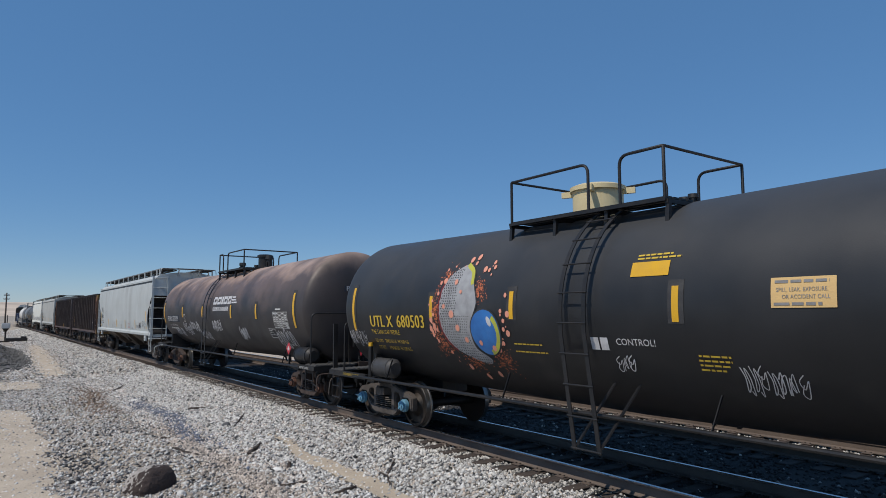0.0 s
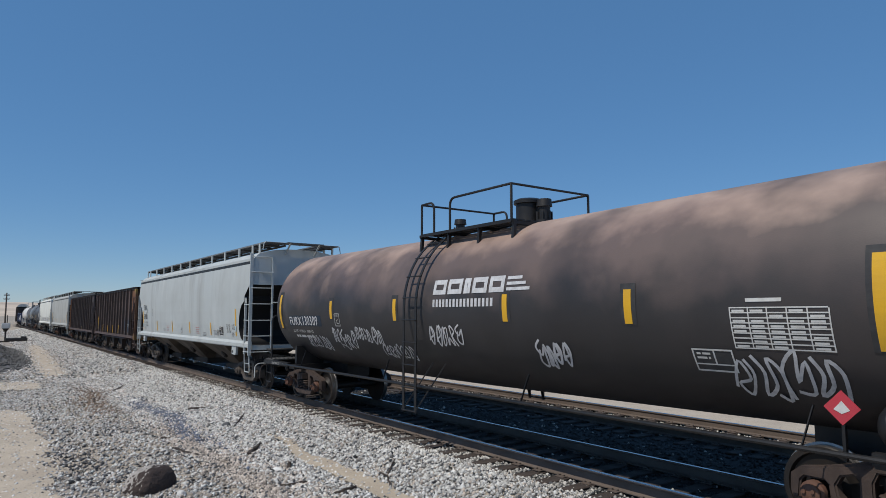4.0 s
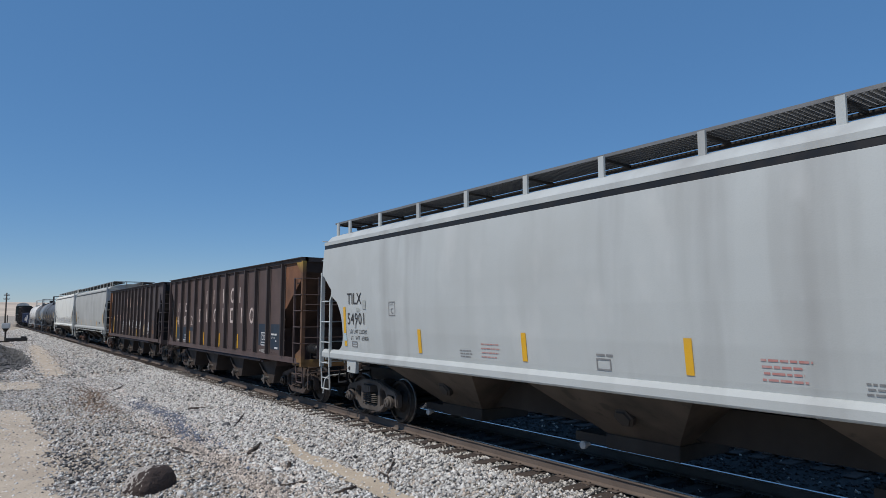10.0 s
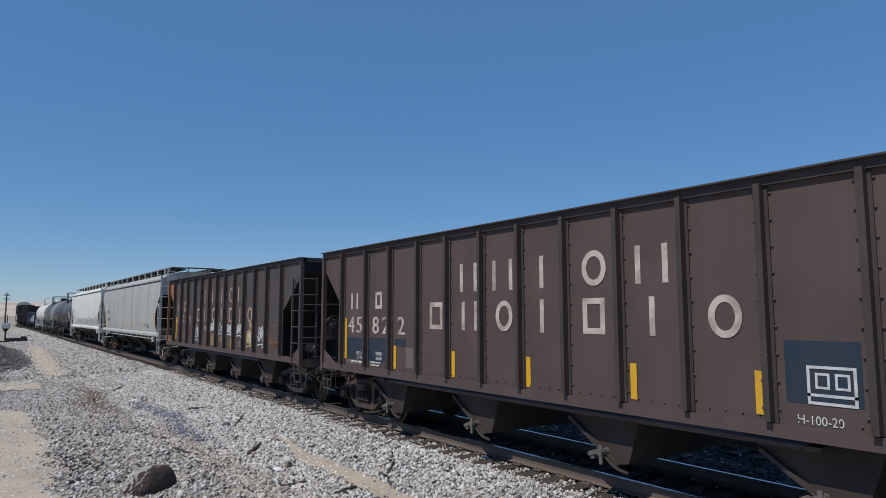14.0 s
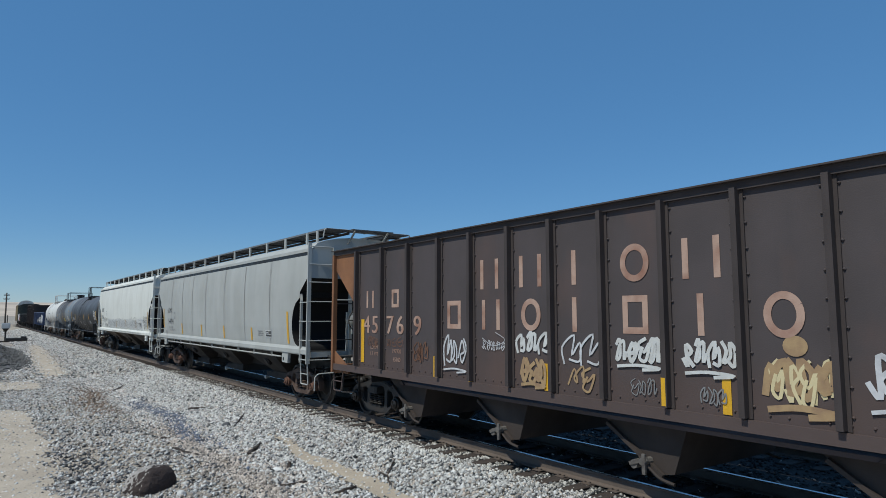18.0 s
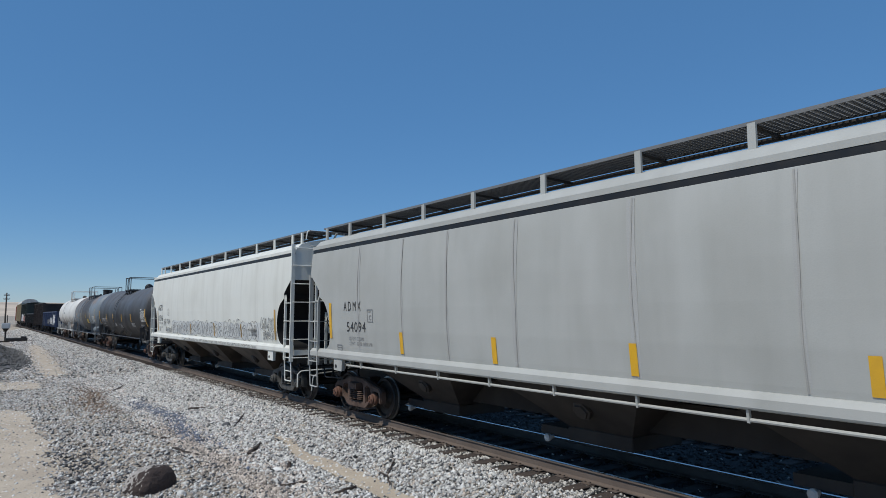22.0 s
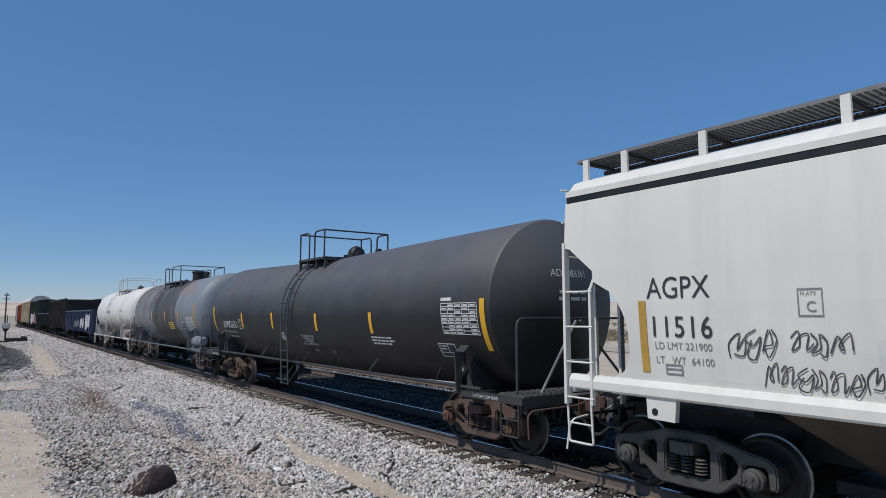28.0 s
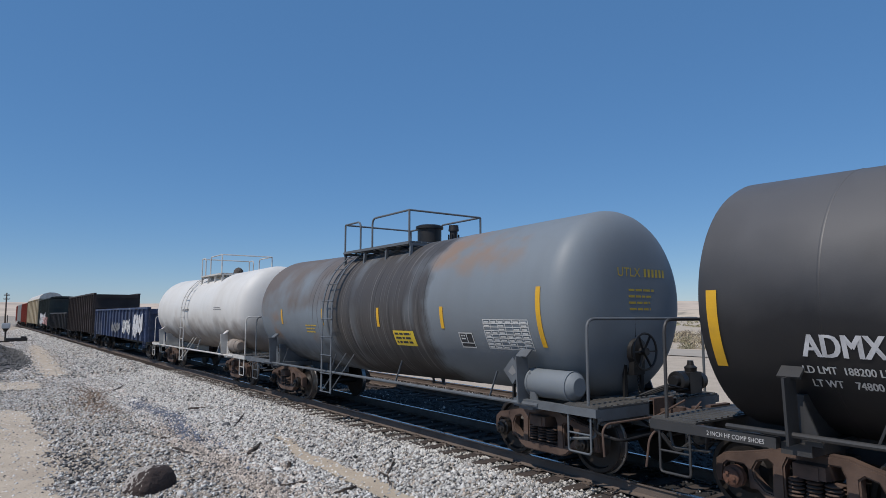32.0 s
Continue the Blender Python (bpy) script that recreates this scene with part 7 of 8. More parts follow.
def marks_w(car, tank, surf, xc):
    rng = random.Random(6)
    marking("small_stencil", GREYLET, tank, lambda bm: (lines(bm, surf, rng, -157.2, -156.2, 2.6, 2, 0.07, 0.03), sheet(bm, surf, -161.6, -160.6, 2.5, 2.6)))
    reservoir(car, -155.8 - xc, -154.9 - xc, -1.2, 1.3, 0.22, WHITETANK)


def marks_h(car, body, surf, xc):
    rng = random.Random(7)
    stripes(body, surf, [(-49.98, 1.64, 2.53), (-46.9, 1.62, 2.07), (-43.98, 1.63, 2.07), (-41.12, 1.63, 2.07), (-38.22, 1.63, 2.07), (-35.38, 1.66, 2.54)], w=0.11)
    marking("lettering", BPAINT, body, lambda bm: write(bm, surf, "TILX", -49.8, 2.59, 0.25, 0.92, bold=0.004))
    car_number(body, BPAINT, surf, "54901", -49.80, 2.14, 0.25, 0.175, bold=0.004)
    marking("weight_stencil", BPAINT, body, lambda bm: (write(bm, surf, "LD LMT 222200", -49.7, 1.935, 0.085, 0.98), write(bm, surf, "LT   WT  63800", -49.67, 1.79, 0.085, 1.0)))
    plate_box(body, surf, -47.95, 2.33, GREYLET, size=0.25)
    marking("size_stencil", BPAINT, body, lambda bm: (write(bm, surf, "EXW 10-8", -36.3, 1.95, 0.085, 0.72), write(bm, surf, "H  9-8", -35.73, 1.96, 0.085, 0.8), write(bm, surf, "EW   8-6", -36.28, 1.85, 0.085, 0.72), write(bm, surf, "H 15-0", -35.72, 1.86, 0.085, 0.8), write(bm, surf, "CU FT 5461", -36.26, 1.75, 0.085, 0.72)))
    two_box(body, surf, -37.15, -36.68, 1.63, 1.96)
    marking("small_stencil", REDLET, body, lambda bm: (lines(bm, surf, rng, -45.0, -44.5, 1.85, 4, 0.07, 0.02), lines(bm, surf, rng, -40.2, -39.65, 1.85, 4, 0.07, 0.025)))
    marking("small_stencil", GREYLET, body, lambda bm: (lines(bm, surf, rng, -45.6, -45.2, 1.72, 3, 0.05, 0.02), lines(bm, surf, rng, -39.2, -38.75, 1.68, 3, 0.05, 0.02), lines(bm, surf, rng, -37.85, -37.3, 1.78, 4, 0.04, 0.018), frame_box(bm, surf, -42.5, -42.25, 1.6, 1.76), lines(bm, surf, rng, -42.5, -42.2, 1.79, 1, 0.1, 0.03)))
    marking("graffiti", GREYLET, body, lambda bm: (tag(bm, surf, rng, -35.75, -35.55, 1.62, 1.8, 3, 0.012), tag(bm, surf, rng, -37.42, -37.2, 1.62, 1.85, 4, 0.012)))
    patch = paint("dull_patch_paint", (0.36, 0.385, 0.37), (0.3, 0.31, 0.3), 0.7, 0, 8, 0.7)
    for x0, x1, z0, z1, m in ((-49.06, -48.93, 2.47, 2.67, patch), (-49.44, -49.38, 2.06, 2.14, GREYLET), (-49.35, -49.22, 2.42, 2.50, patch), (-49.99, -49.86, 1.76, 1.93, MATS["blue_patch_paint"])):
        marking("paint_patch", m, body, lambda bm: sheet(bm, surf, x0, x1, z0, z1, 0.012))
    panel_end = end_panel_surface(-33.95 - xc)
    marking("end_lettering", BPAINT, body, lambda bm: (write(bm, panel_end, "TILX", 0.62, 4.02, 0.13, 0.85, 0.003), figures(bm, panel_end, "54901", 0.60, 3.82, 0.14, 0.095, 0.003)))
    marking("blue_tag", paint("pale_blue_tag", (0.4, 0.6, 0.68)), body, lambda bm: sheet(bm, surf, -35.36, -35.28, 1.78, 1.98, 0.013))
    marking("vent_plate", GREYLET, body, lambda bm: (frame_box(bm, surf, -49.62, -49.37, 1.63, 1.76, 0.02), sheet(bm, surf, -49.6, -49.39, 1.685, 1.705)))


def end_panel_surface(x):
    return lambda u, z, eps=0.0: (x + 0.004 + eps, u, z)


def marks_wh(car, body, surf, xc):
    rng = random.Random(8)
    stripes(body, surf, [(-100.4, 1.79, 2.63), (-97.24, 1.57, 2.0), (-94.38, 1.55, 1.98), (-91.6, 1.56, 1.98), (-88.82, 1.57, 1.96), (-85.92, 1.57, 2.44)], w=0.12)
    marking("lettering", BPAINT, body, lambda bm: write(bm, surf, "A D M X", -99.64, 2.44, 0.21, 0.72))
    car_number(body, BPAINT, surf, "54094", -99.52, 1.97, 0.22, 0.185)
    marking("weight_stencil", GREYLET, body, lambda bm: (write(bm, surf, "LD LMT 223500", -99.42, 1.78, 0.075, 0.95), write(bm, surf, "LT WT   62500  NEW 3-98", -99.42, 1.67, 0.075, 0.85)))
    plate_box(body, surf, -98.54, 2.19, GREYLET, size=0.24)
    two_box(body, surf, -87.55, -87.1, 1.7, 1.9)
    marking("small_stencil", GREYLET, body, lambda bm: lines(bm, surf, rng, -88.2, -87.7, 1.85, 3, 0.06, 0.03))
    marking("vent_plate", GREYLET, body, lambda bm: (frame_box(bm, surf, -100.05, -99.8, 1.52, 1.66, 0.02), sheet(bm, surf, -100.03, -99.82, 1.58, 1.60)))


def marks_x(car, body, surf, xc):
    rng = random.Random(9)
    stripes(body, surf, [(-118.78, 1.63, 2.52), (-113.05, 1.6, 2.0), (-109.88, 1.6, 2.05), (-106.95, 1.63, 2.05), (-104.0, 1.63, 2.5)], material=paint("dulled_reflector", (0.5, 0.3, 0.06)), w=0.11)
    marking("lettering", BPAINT, body, lambda bm: write(bm, surf, "AGPX", -118.65, 2.55, 0.26, 0.88))
    car_number(body, BPAINT, surf, "11516", -118.64, 2.08, 0.25, 0.178, bold=0.003)
    marking("weight_stencil", GREYLET, body, lambda bm: (write(bm, surf, "LD LMT 221900", -118.57, 1.93, 0.085, 0.95), write(bm, surf, "LT   WT  64100", -118.57, 1.755, 0.085, 0.97)))
    plate_box(body, surf, -116.8, 2.33, GREYLET, size=0.25)
    marking("vent_plate", GREYLET, body, lambda bm: (frame_box(bm, surf, -118.44, -118.2, 1.62, 1.75, 0.02), sheet(bm, surf, -118.42, -118.22, 1.675, 1.70)))
    for box4, n in (((-117.6, -117.0, 1.85, 2.2), 3), ((-116.9, -116.3, 1.9, 2.18), 3), ((-117.2, -116.05, 1.55, 1.85), 7)):
        marking("graffiti", SPRAY_BLACK, body, lambda bm: tag(bm, surf, rng, *box4, n, 0.016))

    # pale grey fill behind the outlined letters
    haze = paint("thin_grey_spray", (0.56, 0.57, 0.56), (0.68, 0.68, 0.64), 0.6, 0, 2.2, 1.0)
    marking("graffiti_fill", haze, body, lambda bm: swath(bm, surf, [(-116.1 + 0.5 * i, 1.84 + 0.02 * math.sin(i), 0.52 + 0.05 * math.sin(2.1 * i)) for i in range(23)], 0.006))
    x = -116.0
    while x < -105.4:
        w = rng.uniform(0.46, 0.68)
        low, high = 1.54 + rng.uniform(-0.01, 0.05), 2.12 + rng.uniform(-0.06, 0.08) + 0.05 * (x > -110)
        marking("graffiti_letter", SPRAY_BLACK, body, lambda bm: hollow(bm, surf, rng, x, w, low, high, rng.uniform(0.075, 0.10), 0.013), "thin black outlined graffiti letter")
        x += w * 0.93
    marking("graffiti", SPRAY_BLACK, body, lambda bm: tag(bm, surf, rng, -105.1, -103.95, 1.88, 2.3, 6, 0.014))
    marking("graffiti", SPRAY_BLACK, body, lambda bm: tag(bm, surf, rng, -104.95, -103.85, 1.55, 1.9, 7, 0.014))
    for i in range(6):
        marking("graffiti", SPRAY_BLACK, car, lambda bm: tag(bm, lambda x, z, eps=0: (x - xc, -1.613 - eps, z), rng, -114.0 + 1.45 * i, -112.6 + 1.45 * i, 1.35, 1.44, 9, 0.009))
    marking("graffiti", BPAINT, body, lambda bm: tag(bm, end_panel_surface(-102.73 - xc), rng, -0.85, 0.9, 3.55, 4.05, 5, 0.05))
    two_box(body, surf, -105.95, -105.5, 1.68, 1.95)
    marking("size_stencil", GREYLET, body, lambda bm: (write(bm, surf, "EXW 10-8  H 9-8", -105.0, 1.95, 0.08, 0.72), write(bm, surf, "CU FT 5461", -104.95, 1.75, 0.08, 0.72)))


def plain_letters(side, material, surf, row, z0, z1, w=0.085):
    """Plain shapes in place of big painted letters, one part each: (x, width, bars)."""
    for x, wide, bars in row:
        if bars < 0:
            marking("painted_letter", material, side, lambda bm: stroke(bm, surf, [(x + wide / 2 + (wide - w) / 2 * math.cos(t), (z0 + z1) / 2 + (z1 - z0 - w) / 2 * math.sin(t)) for t in np.linspace(0.5, 0.5 + 2 * math.pi, 29)], w, 0.006))
        elif bars == 0:
            marking("painted_letter", material, side, lambda bm: frame_box(bm, surf, x, x + wide, z0, z1, w, 0.006))
        else:
            for k in range(bars):
                q = x if bars == 1 else x + (wide - w) * k / (bars - 1)
                marking("painted_letter", material, side, lambda bm: sheet(bm, surf, q, q + w, z0, z1, 0.006))


def marks_u(car, side, surf, xc):
    rng = random.Random(10)
    stripes(side, surf, [(-65.93, 1.35, 2.27), (-63.75, 1.25, 1.72), (-61.75, 1.24, 1.70), (-59.8, 1.24, 1.70), (-57.82, 1.26, 1.72), (-56.15, 1.27, 1.74), (-54.02, 1.26, 2.18)], w=0.10)
    plain_letters(side, FADED2, surf, [(-61.5, 0.48, 2), (-60.6, 0.5, 2), (-59.48, 0.1, 1), (-58.62, 0.44, -1), (-57.7, 0.5, 2)], 2.75, 3.25)
    plain_letters(side, FADED2, surf, [(-62.45, 0.42, 0), (-61.45, 0.44, 2), (-60.52, 0.42, -1), (-59.48, 0.1, 1), (-58.62, 0.4, 0), (-57.5, 0.1, 1), (-56.68, 0.42, -1)], 2.08, 2.58)
    plain_letters(side, FADED2, surf, [(-65.64, 0.32, 2), (-64.53, 0.28, 0)], 2.48, 2.84, 0.07)
    car_number(side, FADED2, surf, "45822", (-65.76, -65.38, -64.65, -64.24, -63.62), 1.95, 0.36, 0.33, bold=0.014)
    for x0, x1, z0, z1 in ((-65.82, -65.0, 1.36, 1.84), (-64.8, -63.95, 1.36, 1.86), (-63.7, -63.3, 1.72, 1.86), (-55.82, -55.08, 1.44, 2.08), (-54.83, -54.06, 1.36, 2.08)):
        marking("blue_panel", NAVY, side, lambda bm: sheet(bm, surf, x0, x1, z0, z1, 0.004))
    marking("weight_stencil", WPAINT, side, lambda bm: (write(bm, surf, "LD LMT", -65.36, 1.47, 0.072, 0.95, bold=0.004), write(bm, surf, "LT WT", -65.34, 1.37, 0.072, 0.95, bold=0.004), write(bm, surf, "197800", -64.53, 1.49, 0.072, 0.95, bold=0.004), write(bm, surf, "65200", -64.48, 1.39, 0.072, 0.95, bold=0.004), lines(bm, surf, rng, -65.62, -65.05, 1.29, 1, 0.1, 0.04), lines(bm, surf, rng, -64.74, -64.2, 1.32, 2, 0.06, 0.03), write(bm, surf, "CU FT 3025", -54.77, 1.66, 0.055, 0.8), lines(bm, surf, rng, -54.78, -54.3, 1.76, 1, 0.1, 0.05),
                                                     write(bm, surf, "H-100-20", -55.72, 1.235, 0.09, 0.9)))

    def cots(bm):
        frame_box(bm, surf, -55.6, -55.13, 1.44, 1.83, 0.03, 0.009)
        sheet(bm, surf, -55.6, -55.13, 1.52, 1.55, 0.009)
        frame_box(bm, surf, -55.52, -55.38, 1.6, 1.76, 0.025, 0.009)
        frame_box(bm, surf, -55.33, -55.19, 1.6, 1.76, 0.025, 0.009)
        sheet(bm, surf, -54.5, -54.25, 1.38, 1.43, 0.009)
        sheet(bm, surf, -54.45, -54.35, 1.58, 1.62, 0.009)
    marking("stencil_panel", SILVERSPRAY, side, cots)
    marking("dust_patch", paint("pale_dust", (0.16, 0.13, 0.11)), side, lambda bm: sheet(bm, surf, -63.3, -62.95, 1.3, 1.7, 0.003))
    marking("dust_patch", MATS["pale_dust"], side, lambda bm: sheet(bm, surf, -65.82, -65.0, 1.24, 1.34, 0.003))


def marks_v(car, side, surf, xc):
    rng = random.Random(11)
    stripes(side, surf, [(-81.82, 1.31, 2.25)], w=0.14)
    stripes(side, surf, [(-79.0, 1.18, 1.58), (-77.94, 1.2, 1.57), (-76.1, 1.22, 1.62), (-73.22, 1.22, 1.62), (-70.08, 1.21, 2.12)], w=0.11)
    marking("reflector_stripe", YELLOW, side, lambda bm: sheet(bm, surf, -73.96, -73.9, 1.24, 1.58, 0.118))
    plain_letters(side, FADED, surf, [(-77.6, 0.47, 2), (-76.62, 0.5, 2), (-75.5, 0.1, 1), (-74.62, 0.46, -1), (-73.68, 0.5, 2)], 2.78, 3.28)
    plain_letters(side, FADED, surf, [(-78.56, 0.4, 0), (-77.56, 0.46, 2), (-76.58, 0.44, -1), (-75.5, 0.1, 1), (-74.6, 0.4, 0), (-73.5, 0.1, 1), (-72.7, 0.44, -1)], 2.1, 2.6)
    plain_letters(side, FADED, surf, [(-81.6, 0.32, 2), (-80.53, 0.28, 0)], 2.5, 2.87, 0.07)
    car_number(side, FADED, surf, "45769", (-81.72, -81.36, -80.74, -80.34, -79.70), 1.96, 0.37, 0.33, bold=0.014)
    for x0, x1, z0, z1, n, m, w, tail in ((-78.68, -77.98, 1.42, 2.0, 3, SILVERSPRAY, 0.038, 0.06), (-77.55, -76.95, 1.76, 1.93, 5, SILVERSPRAY, 0.013, -0.2), (-76.68, -75.98, 1.74, 2.10, 3, WPAINT, 0.05, 0),
                                          (-76.6, -76.05, 1.32, 1.72, 3, SPRAY_TAN, 0.06, 0.05), (-75.72, -75.05, 1.62, 2.08, 2, SILVERSPRAY, 0.035, 0), (-75.6, -75.1, 1.26, 1.62, 2, SPRAY_TAN, 0.03, 0),
                                          (-74.72, -74.02, 1.72, 2.06, 4, WPAINT, 0.05, 0.05), (-74.5, -74.1, 1.32, 1.55, 3, GREYLET, 0.014, 0), (-73.7, -73.05, 1.70, 2.06, 4, WPAINT, 0.05, 0.05), (-73.5, -73.15, 1.30, 1.52, 3, GREYLET, 0.016, 0),
                                          (-72.72, -71.98, 1.42, 1.92, 3, SPRAY_TAN, 0.085, 0.08), (-72.66, -72.05, 1.36, 1.90, 4, CREAM, 0.035, 0), (-71.72, -71.05, 1.50, 2.02, 3, SILVERSPRAY, 0.05, 0.08),
                                          (-81.5, -81.0, 1.66, 1.9, 3, RUSTY_BROWN, 0.012, 0), (-80.7, -80.1, 1.7, 1.9, 3, RUSTY_BROWN, 0.012, 0), (-79.7, -79.2, 1.45, 1.85, 3, RUSTY_BROWN, 0.02, 0), (-70.75, -70.1, 1.42, 1.62, 4, ORANGE_RUST, 0.025, 0)):
        marking("graffiti", m, side, lambda bm: tag(bm, surf, rng, x0, x1, z0, z1, n, w, tail))
    marking("spray_disc", SPRAY_TAN, side, lambda bm: disc(bm, surf, -72.38, 2.02, 0.13, 0.11, 0, 0.010))
    marking("stencil_panel", ORANGE_RUST, side, lambda bm: frame_box(bm, surf, -70.65, -70.15, 1.66, 2.06, 0.02))
    marking("weight_stencil", FADED, side, lambda bm: (write(bm, surf, "LD LMT", -81.4, 1.62, 0.08), write(bm, surf, "LT WT", -81.4, 1.48, 0.08), write(bm, surf, "197900", -80.5, 1.57, 0.085, 0.95), write(bm, surf, "65100", -80.46, 1.40, 0.085, 0.95)))


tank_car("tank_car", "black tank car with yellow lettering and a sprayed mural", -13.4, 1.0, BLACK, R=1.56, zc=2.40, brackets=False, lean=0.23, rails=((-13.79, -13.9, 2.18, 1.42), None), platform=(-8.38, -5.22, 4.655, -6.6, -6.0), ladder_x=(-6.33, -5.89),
         dome=[("drum", -7.35, 0.1, 0.43, 0.6, CREAM), ("valve", -5.7, 0.15, 0.08, 0.16, IRON), ("valve", -5.4, -0.1, 0.06, 0.14, IRON)], trucks=(0.85, 0.9), cap=CAP_BLUE, gear=STEEL_GREY, extra=marks_t, knuckle=2.4, head=0.6)
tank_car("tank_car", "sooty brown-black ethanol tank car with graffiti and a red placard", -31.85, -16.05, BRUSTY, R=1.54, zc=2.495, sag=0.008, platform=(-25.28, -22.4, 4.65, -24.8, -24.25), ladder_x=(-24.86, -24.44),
         dome=[("drum", -23.05, 0.0, 0.24, 0.52, IRON), ("valve", -22.62, 0.0, 0.11, 0.46, IRON), ("valve", -24.95, -0.2, 0.1, 0.34, IRON), ("valve", -24.0, 0.1, 0.07, 0.2, IRON), ("valve", -23.7, -0.1, 0.06, 0.18, IRON)], trucks=(0.85, 0.60), gear=paint("sooty_brown_truck", (0.062, 0.042, 0.034), (0.03, 0.022, 0.02), 0.8, 0, 4, 0.8, bump=0.2), decks=(1.02, 0.74), draft=(0.73, 0.36), rails=((-32.5, -32.5, 2.33, 1.42), (-15.69, -15.45, 2.39, 1.5)), brackets=False, extra=marks_f, knuckle=3.0, head=0.34, cap=CAP_RUST)
covered_hopper("hopper_car", "pale grey covered hopper with grime streaks down its side", -51.15, -33.95, GREY1, GREY1, STEEL_GREY, STEEL_GREY, extra=marks_h, posts=False, bay_mat=BAYS_TAN, board=[-51.0, -50.37, -48.93] + [-47.37 + 1.6 * i for i in range(8)] + [-34.83, -34.17])
RIBS = [0.0, 1.13, 2.15, 3.14, 4.12, 5.10, 6.07, 7.02, 8.02, 8.98, 10.03, 11.05, 12.18]
RIBS_U = [-53.83 - q for q in RIBS]
open_hopper("hopper_car", "brown ribbed open hopper with a rusty yellow end", -67.1, -52.45, BROWN, RUSTY_BROWN, BROWN, paint("brown_dusty_truck", (0.072, 0.05, 0.04), (0.04, 0.03, 0.026), 0.8, 0, 4, 0.7, bump=0.2), RIBS_U, corner=YELLOW_RUST, extra=marks_u, wheel=False)
RIBS_V = [-69.80 - q for q in RIBS]
open_hopper("hopper_car", "faded brown ribbed open hopper covered in graffiti", -83.2, -68.42, BROWN2, BROWN2, ORANGE_RUST, STEEL_DARK, RIBS_V, extra=marks_v)
covered_hopper("hopper_car", "weathered grey covered hopper with darker weld seams", -101.5, -84.5, GREY2, GREY2, STEEL_RUST, CAP_RUST, extra=marks_wh, drop=0.055, seam_mat=(paint("grimy_weld", (0.335, 0.33, 0.31), (0.39, 0.385, 0.365), 0.7, 0, 1.5, 0.9), paint("thin_grime", (0.38, 0.38, 0.365), (0.42, 0.42, 0.41), 0.7, 0, 1.0, 1.0)), board=[-101.3, -100.04, -98.42, -96.85, -95.23, -93.43, -91.6, -90.0, -88.45, -86.95, -85.41, -84.75], train_line=True, wheel_y=-0.25, side_seams=(-98.96, -97.13, -95.6, -93.77, -91.5, -89.4, -87.2))
covered_hopper("hopper_car", "off-white covered hopper with black graffiti along its sill", -120.05, -102.73, GREY3, GREY3, SILVER, SILVER, extra=marks_x, bay_mat=BAYS_TAN, board=[-119.9, -119.2] + [-118.0 + 1.64 * i for i in range(8)] + [-104.97, -103.57, -102.91], wheel_y=-0.35)
A_IRON = paint("dusty_black_iron", (0.04, 0.041, 0.043), (0.06, 0.054, 0.05), 0.55, 0.1, 4.0, 0.5)
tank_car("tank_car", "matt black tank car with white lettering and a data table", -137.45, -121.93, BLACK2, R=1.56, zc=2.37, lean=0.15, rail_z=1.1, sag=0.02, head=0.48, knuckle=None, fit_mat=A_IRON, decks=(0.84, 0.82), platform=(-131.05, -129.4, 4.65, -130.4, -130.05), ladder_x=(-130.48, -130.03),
         dome=[("ball", -129.65, 0.1, 0.25, 0.36, IRON), ("valve", -129.1, 0.5, 0.07, 0.25, IRON), ("valve", -130.3, 0.1, 0.05, 0.15, IRON)], trucks=(0.92, 0.77), extra=marks_a, cap=CAP_RUST, seams=(-136.16, -133.75, -131.13))
tank_car("tank_car", "blue-grey tank car stained brown round its middle", -152.1, -140.1, GREYTANK, R=1.52, zc=2.43, sag=0.016, head=0.51, knuckle=4.2, platform=(-147.77, -144.7, 4.62, -146.93, -146.35), ladder_x=(-147.6, -147.1), lean=0.0, fit_mat=GREYFIT,
         dome=[("drum", -145.4, 0.0, 0.28, 0.48, IRON), ("valve", -144.72, 0.2, 0.09, 0.42, IRON), ("valve", -146.4, -0.3, 0.06, 0.12, IRON), ("valve", -147.0, -0.35, 0.06, 0.1, IRON)], trucks=(0.9, 0.55), extra=marks_g, seams=(-149.6, -146.6, -144.9, -143.3))
tank_car("tank_car", "dirty white tank car with rust-brown grime underneath", -166.2, -154.6, WHITETANK, zc=2.47, sag=0.01, platform=(-160.75, -158.0, 4.66, -160.2, -159.5), ladder_x=(-161.3, -160.8),
         dome=[("ball", -159.1, 0.0, 0.2, 0.3, STEEL_GREY), ("valve", -159.6, 0.1, 0.08, 0.24, STEEL_GREY), ("valve", -158.6, -0.1, 0.06, 0.2, STEEL_GREY)], fit_mat=WHITEFIT, trucks=(1.0, 1.2), extra=marks_w, seams=(-162.0, -158.0))
BLUE = paint("worn_blue_gondola", (0.045, 0.068, 0.14), (0.04, 0.045, 0.06), 0.7, 0, 1, 0.7, 0.6, blotch=(((0.26, 0.28, 0.32), 1.0, 0.58, 0.72, 0.6, (1.5, 1.5, 0.3)),))
DKGREEN = paint("dark_green_boxcar", (0.03, 0.04, 0.035), (0.02, 0.02, 0.02), 0.7, 0, 1, 0.6, 0.5)
TAN = paint("tan_boxcar", (0.40, 0.33, 0.22), (0.28, 0.22, 0.15), 0.7, 0, 1, 0.6, 0.5)
RED = paint("red_boxcar", (0.30, 0.06, 0.035), (0.2, 0.05, 0.035), 0.7, 0, 1, 0.6, 0.5)


